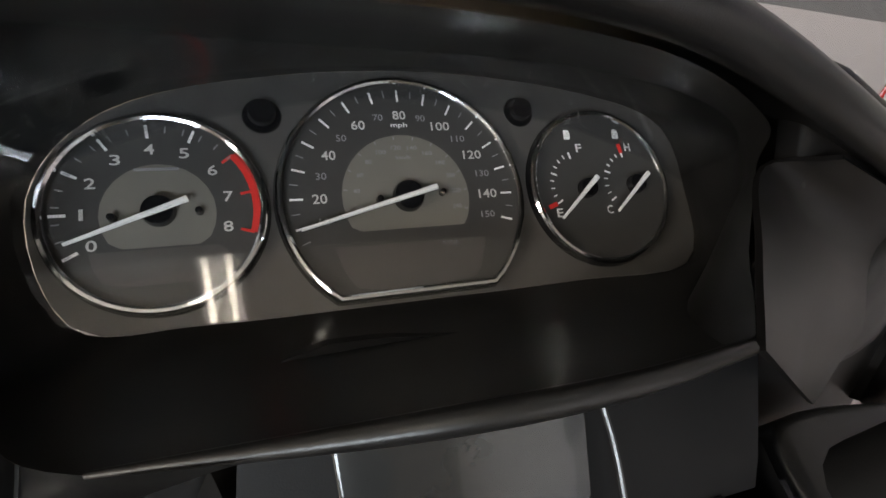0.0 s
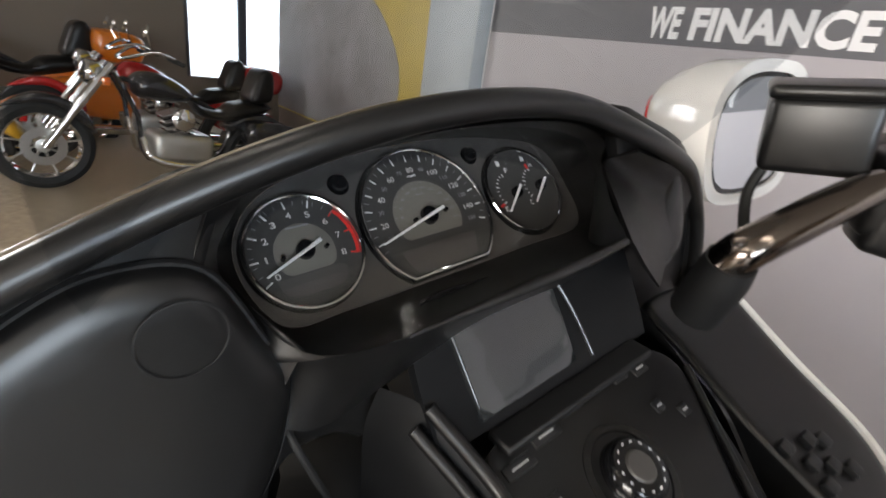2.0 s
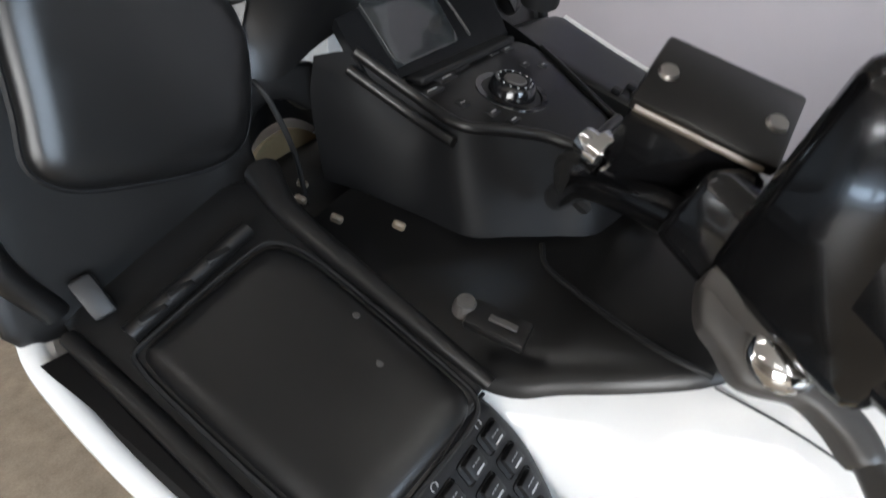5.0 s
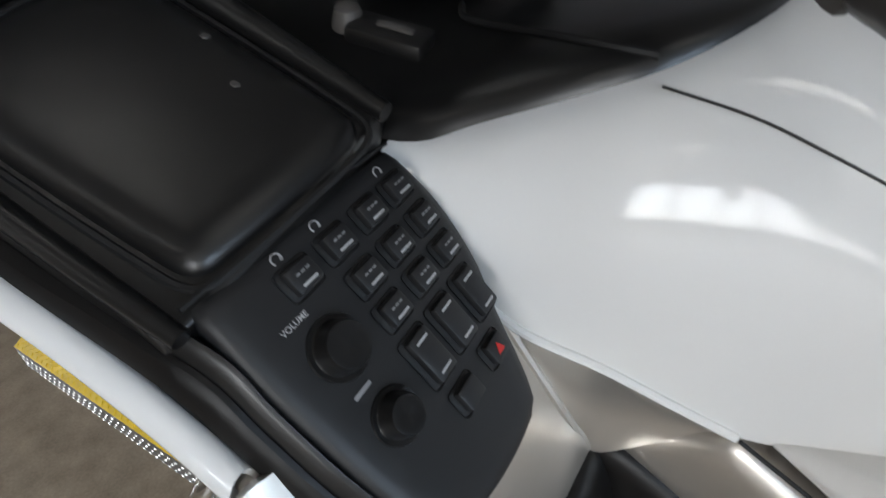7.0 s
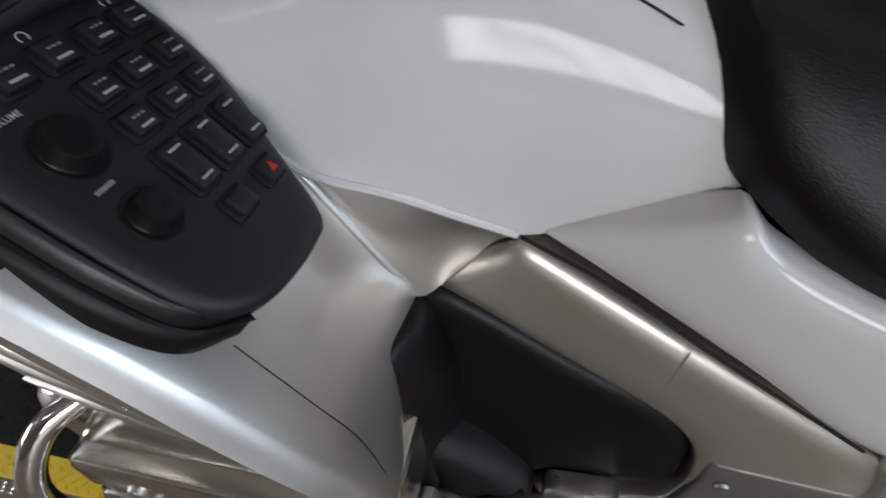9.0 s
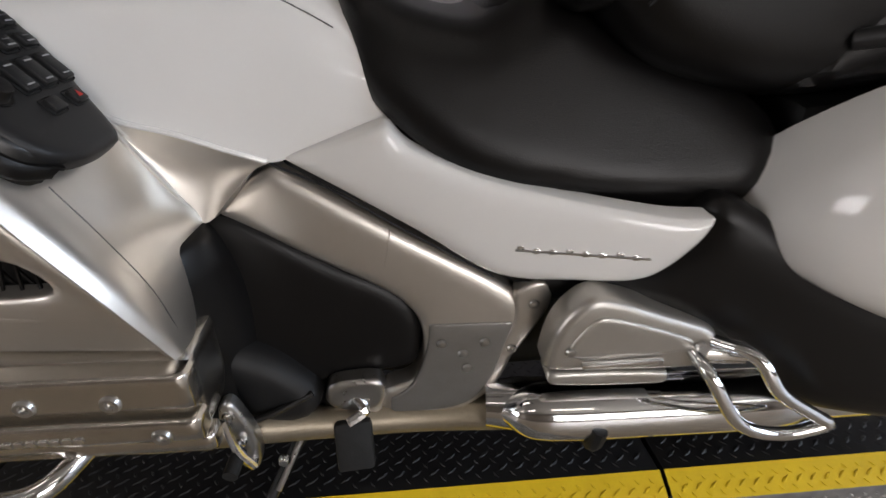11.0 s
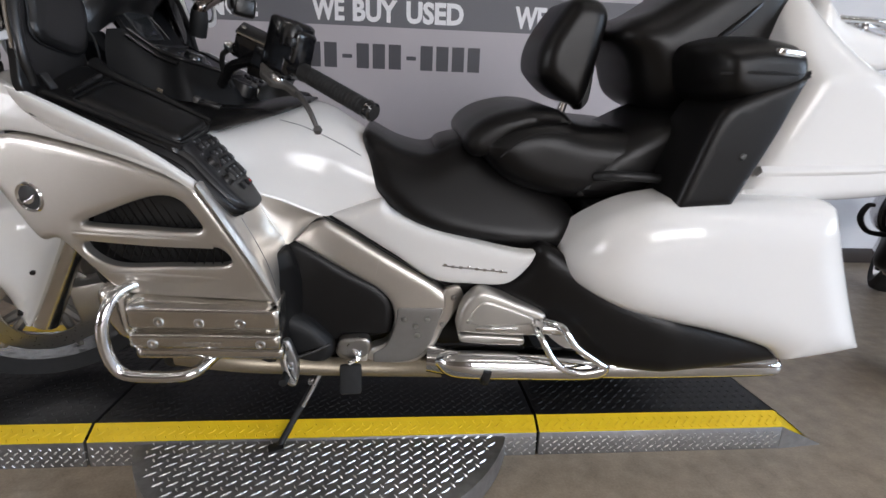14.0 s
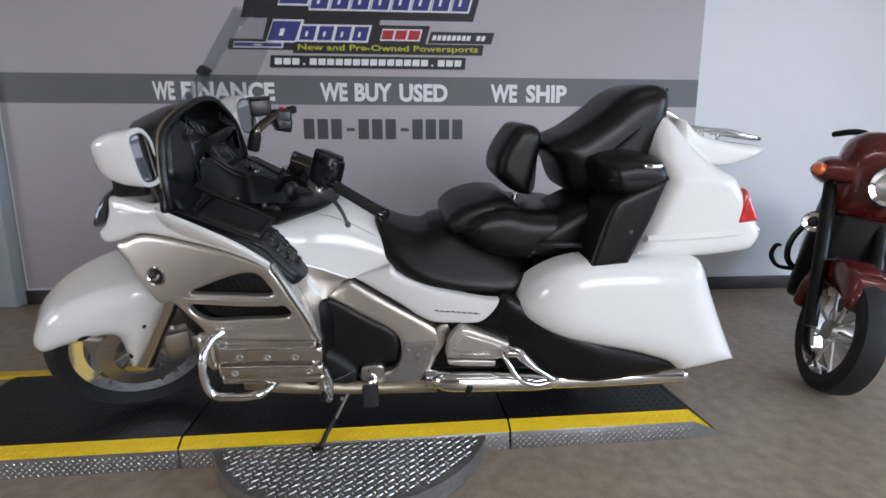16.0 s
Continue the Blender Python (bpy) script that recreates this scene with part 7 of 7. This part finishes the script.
# the maroon touring bike beside the ramp
tourer = thing("maroon_motorcycle", "maroon touring motorcycle leaning on its side stand near the wall", "motorcycle", pose(3.17, 0.14, 0.008, 11, 0, 50) @ Matrix.Scale(0.98, 4))
turned = Matrix.Rotation(radians(20), 4, "Z")
small_wheel(tourer, 0.0, 0.30, "front_wheel").matrix_basis = pose(0, 0, 0.30, 0, 0, 20)
part("front_fender", sheet([(-0.16, 0.50), (-0.12, 0.57), (-0.04, 0.62), (0.08, 0.645), (0.22, 0.60), (0.32, 0.48), (0.35, 0.33), (0.315, 0.30), (0.275, 0.38), (0.20, 0.46), (0.06, 0.49), (-0.06, 0.475), (-0.13, 0.44)], 0.045, 0.05, 0.05, step=0.025, both=True), MAROON, tourer, "maroon front fender", m=turned)
part("fender_tip", box(-0.02, 0.02, -0.045, 0.045, -0.012, 0.012, 0.006, 2, pose(0.335, 0, 0.312, 0, 20, 0)), CHROME, tourer, "bright rear tip of the fender", m=turned)
for s in (-1, 1):
    part("fork_leg", tube([(0.34, s * 0.12, 1.0), (0.0, s * 0.12, 0.30)], 0.030, 12, 1), DULLBLACK, tourer, m=turned)
    part("turn_signal", lathe([(0, -0.045), (0.022, -0.036), (0.034, -0.012), (0.036, 0.02), (0, 0.03)], pose(0.19, s * 0.295, 1.025, 0, 90, 0), 18), AMBER, tourer, "amber turn signal")
    part("wing", sheet([(0.17, 0.99), (0.18, 1.06), (0.28, 1.10), (0.42, 1.08), (0.44, 0.98), (0.30, 0.955)], 0.235, 0.085, 0.06, step=0.02, thick=0.08, place=(left if s < 0 else (lambda u, v, w: (u, w, v)))), MAROON, tourer, "maroon wing of the fairing")
    part("handlebar", tube([(0.46, s * 0.04, 1.18), (0.52, s * 0.14, 1.235), (0.58, s * 0.20, 1.24), (0.66, s * 0.27, 1.22)], 0.016, 10, 4), RUBBER, tourer)
    part("lower_fairing", sheet([(0.36, 0.90), (0.54, 0.90), (0.62, 0.60), (0.60, 0.34), (0.46, 0.32), (0.38, 0.60)], 0.19, 0.04, 0.05, 0.03, 0.03, place=(left if s < 0 else (lambda u, v, w: (u, w, v)))), DULLBLACK, tourer, "black lower fairing")
    lamp_ = part("side_lamp", lathe([(0, 0.012), (0.03, 0.008), (0.048, 0.0), (0.054, 0.01), (0.05, 0.04), (0, 0.055)], pose(0.20, s * 0.235, 0.765, 0, 90, 0), 22), CHROME, tourer, "round chrome lamp")
    part("lamp_glass", lathe([(0, -0.004), (0.018, 0.001), (0.027, 0.007), (0, 0.02)], pose(0.20, s * 0.235, 0.765, 0, 90, 0), 18), LAMPGLASS, lamp_)
    part("lamp_bracket", tube([(0.235, s * 0.235, 0.75), (0.28, s * 0.22, 0.72), (0.36, s * 0.13, 0.73)], 0.014, 8, 4), DARKPAINT, tourer)
    part("guard_bar", tube([(0.50, s * 0.16, 0.84), (0.45, s * 0.24, 0.74), (0.44, s * 0.29, 0.62), (0.46, s * 0.27, 0.50), (0.54, s * 0.16, 0.42)], 0.016, 10, 5), DARKPAINT, tourer, "black engine guard bar")
    part("highway_peg", tube([(0.46, s * 0.24, 0.46), (0.43, s * 0.31, 0.46), (0.43, s * 0.355, 0.51), (0.43, s * 0.35, 0.57), (0.43, s * 0.325, 0.58)], [0.012, 0.011, 0.013, 0.012, 0.008], 10, 4), DULLBLACK, tourer, "worn peg on the guard bar")
part("fork_cover", box(0.24, 0.46, -0.15, 0.15, 0.56, 0.84, 0.04, 3), MATTE, tourer, "black cover between the fork legs")
part("fairing", sheet([(0.17, 1.0), (0.20, 1.14), (0.32, 1.24), (0.48, 1.22), (0.58, 1.08), (0.54, 0.88), (0.40, 0.80), (0.24, 0.83)], 0.11, 0.12, 0.12, step=0.025, both=True), MAROON, tourer, "maroon batwing fairing")
head = part("headlight", lathe([(0.072, 0.0), (0.092, -0.006), (0.102, 0.012), (0.095, 0.07), (0, 0.09)], pose(0.12, 0, 1.0, 0, 90, 0), 28), CHROME, tourer, "round chrome headlight")
part("headlight_glass", lathe([(0, -0.014), (0.04, -0.010), (0.073, 0.002), (0, 0.03)], pose(0.12, 0, 1.0, 0, 90, 0), 24), STEEL, head, "bright headlight reflector")
part("tank", sheet([(0.55, 0.86), (0.62, 0.98), (0.82, 0.98), (1.0, 0.86), (0.82, 0.74), (0.60, 0.76)], 0.04, 0.13, 0.10, step=0.03, both=True), MAROON, tourer)
part("seat", sheet([(0.96, 0.78), (1.12, 0.74), (1.42, 0.82), (1.60, 0.82), (1.50, 0.66), (1.02, 0.64)], 0.06, 0.10, 0.08, step=0.03, both=True), VINYL, tourer)
part("engine", box(0.62, 1.15, -0.17, 0.17, 0.24, 0.72, 0.06, 3), DARKPAINT, tourer)
small_wheel(tourer, 1.50, 0.30, "rear_wheel")
for s in (-1, 1):
    part("hard_bag", sheet([(1.30, 0.68), (1.58, 0.70), (1.84, 0.62), (1.84, 0.40), (1.45, 0.36), (1.28, 0.50)], 0.11, 0.08, 0.08, 0.06, 0.03, place=(left if s < 0 else (lambda u, v, w: (u, w, v)))), MAROON, tourer)
part("side_stand", tube([(0.86, -0.14, 0.26), (0.80, -0.24, 0.055)], 0.012, 8, 1), DARKPAINT, tourer)
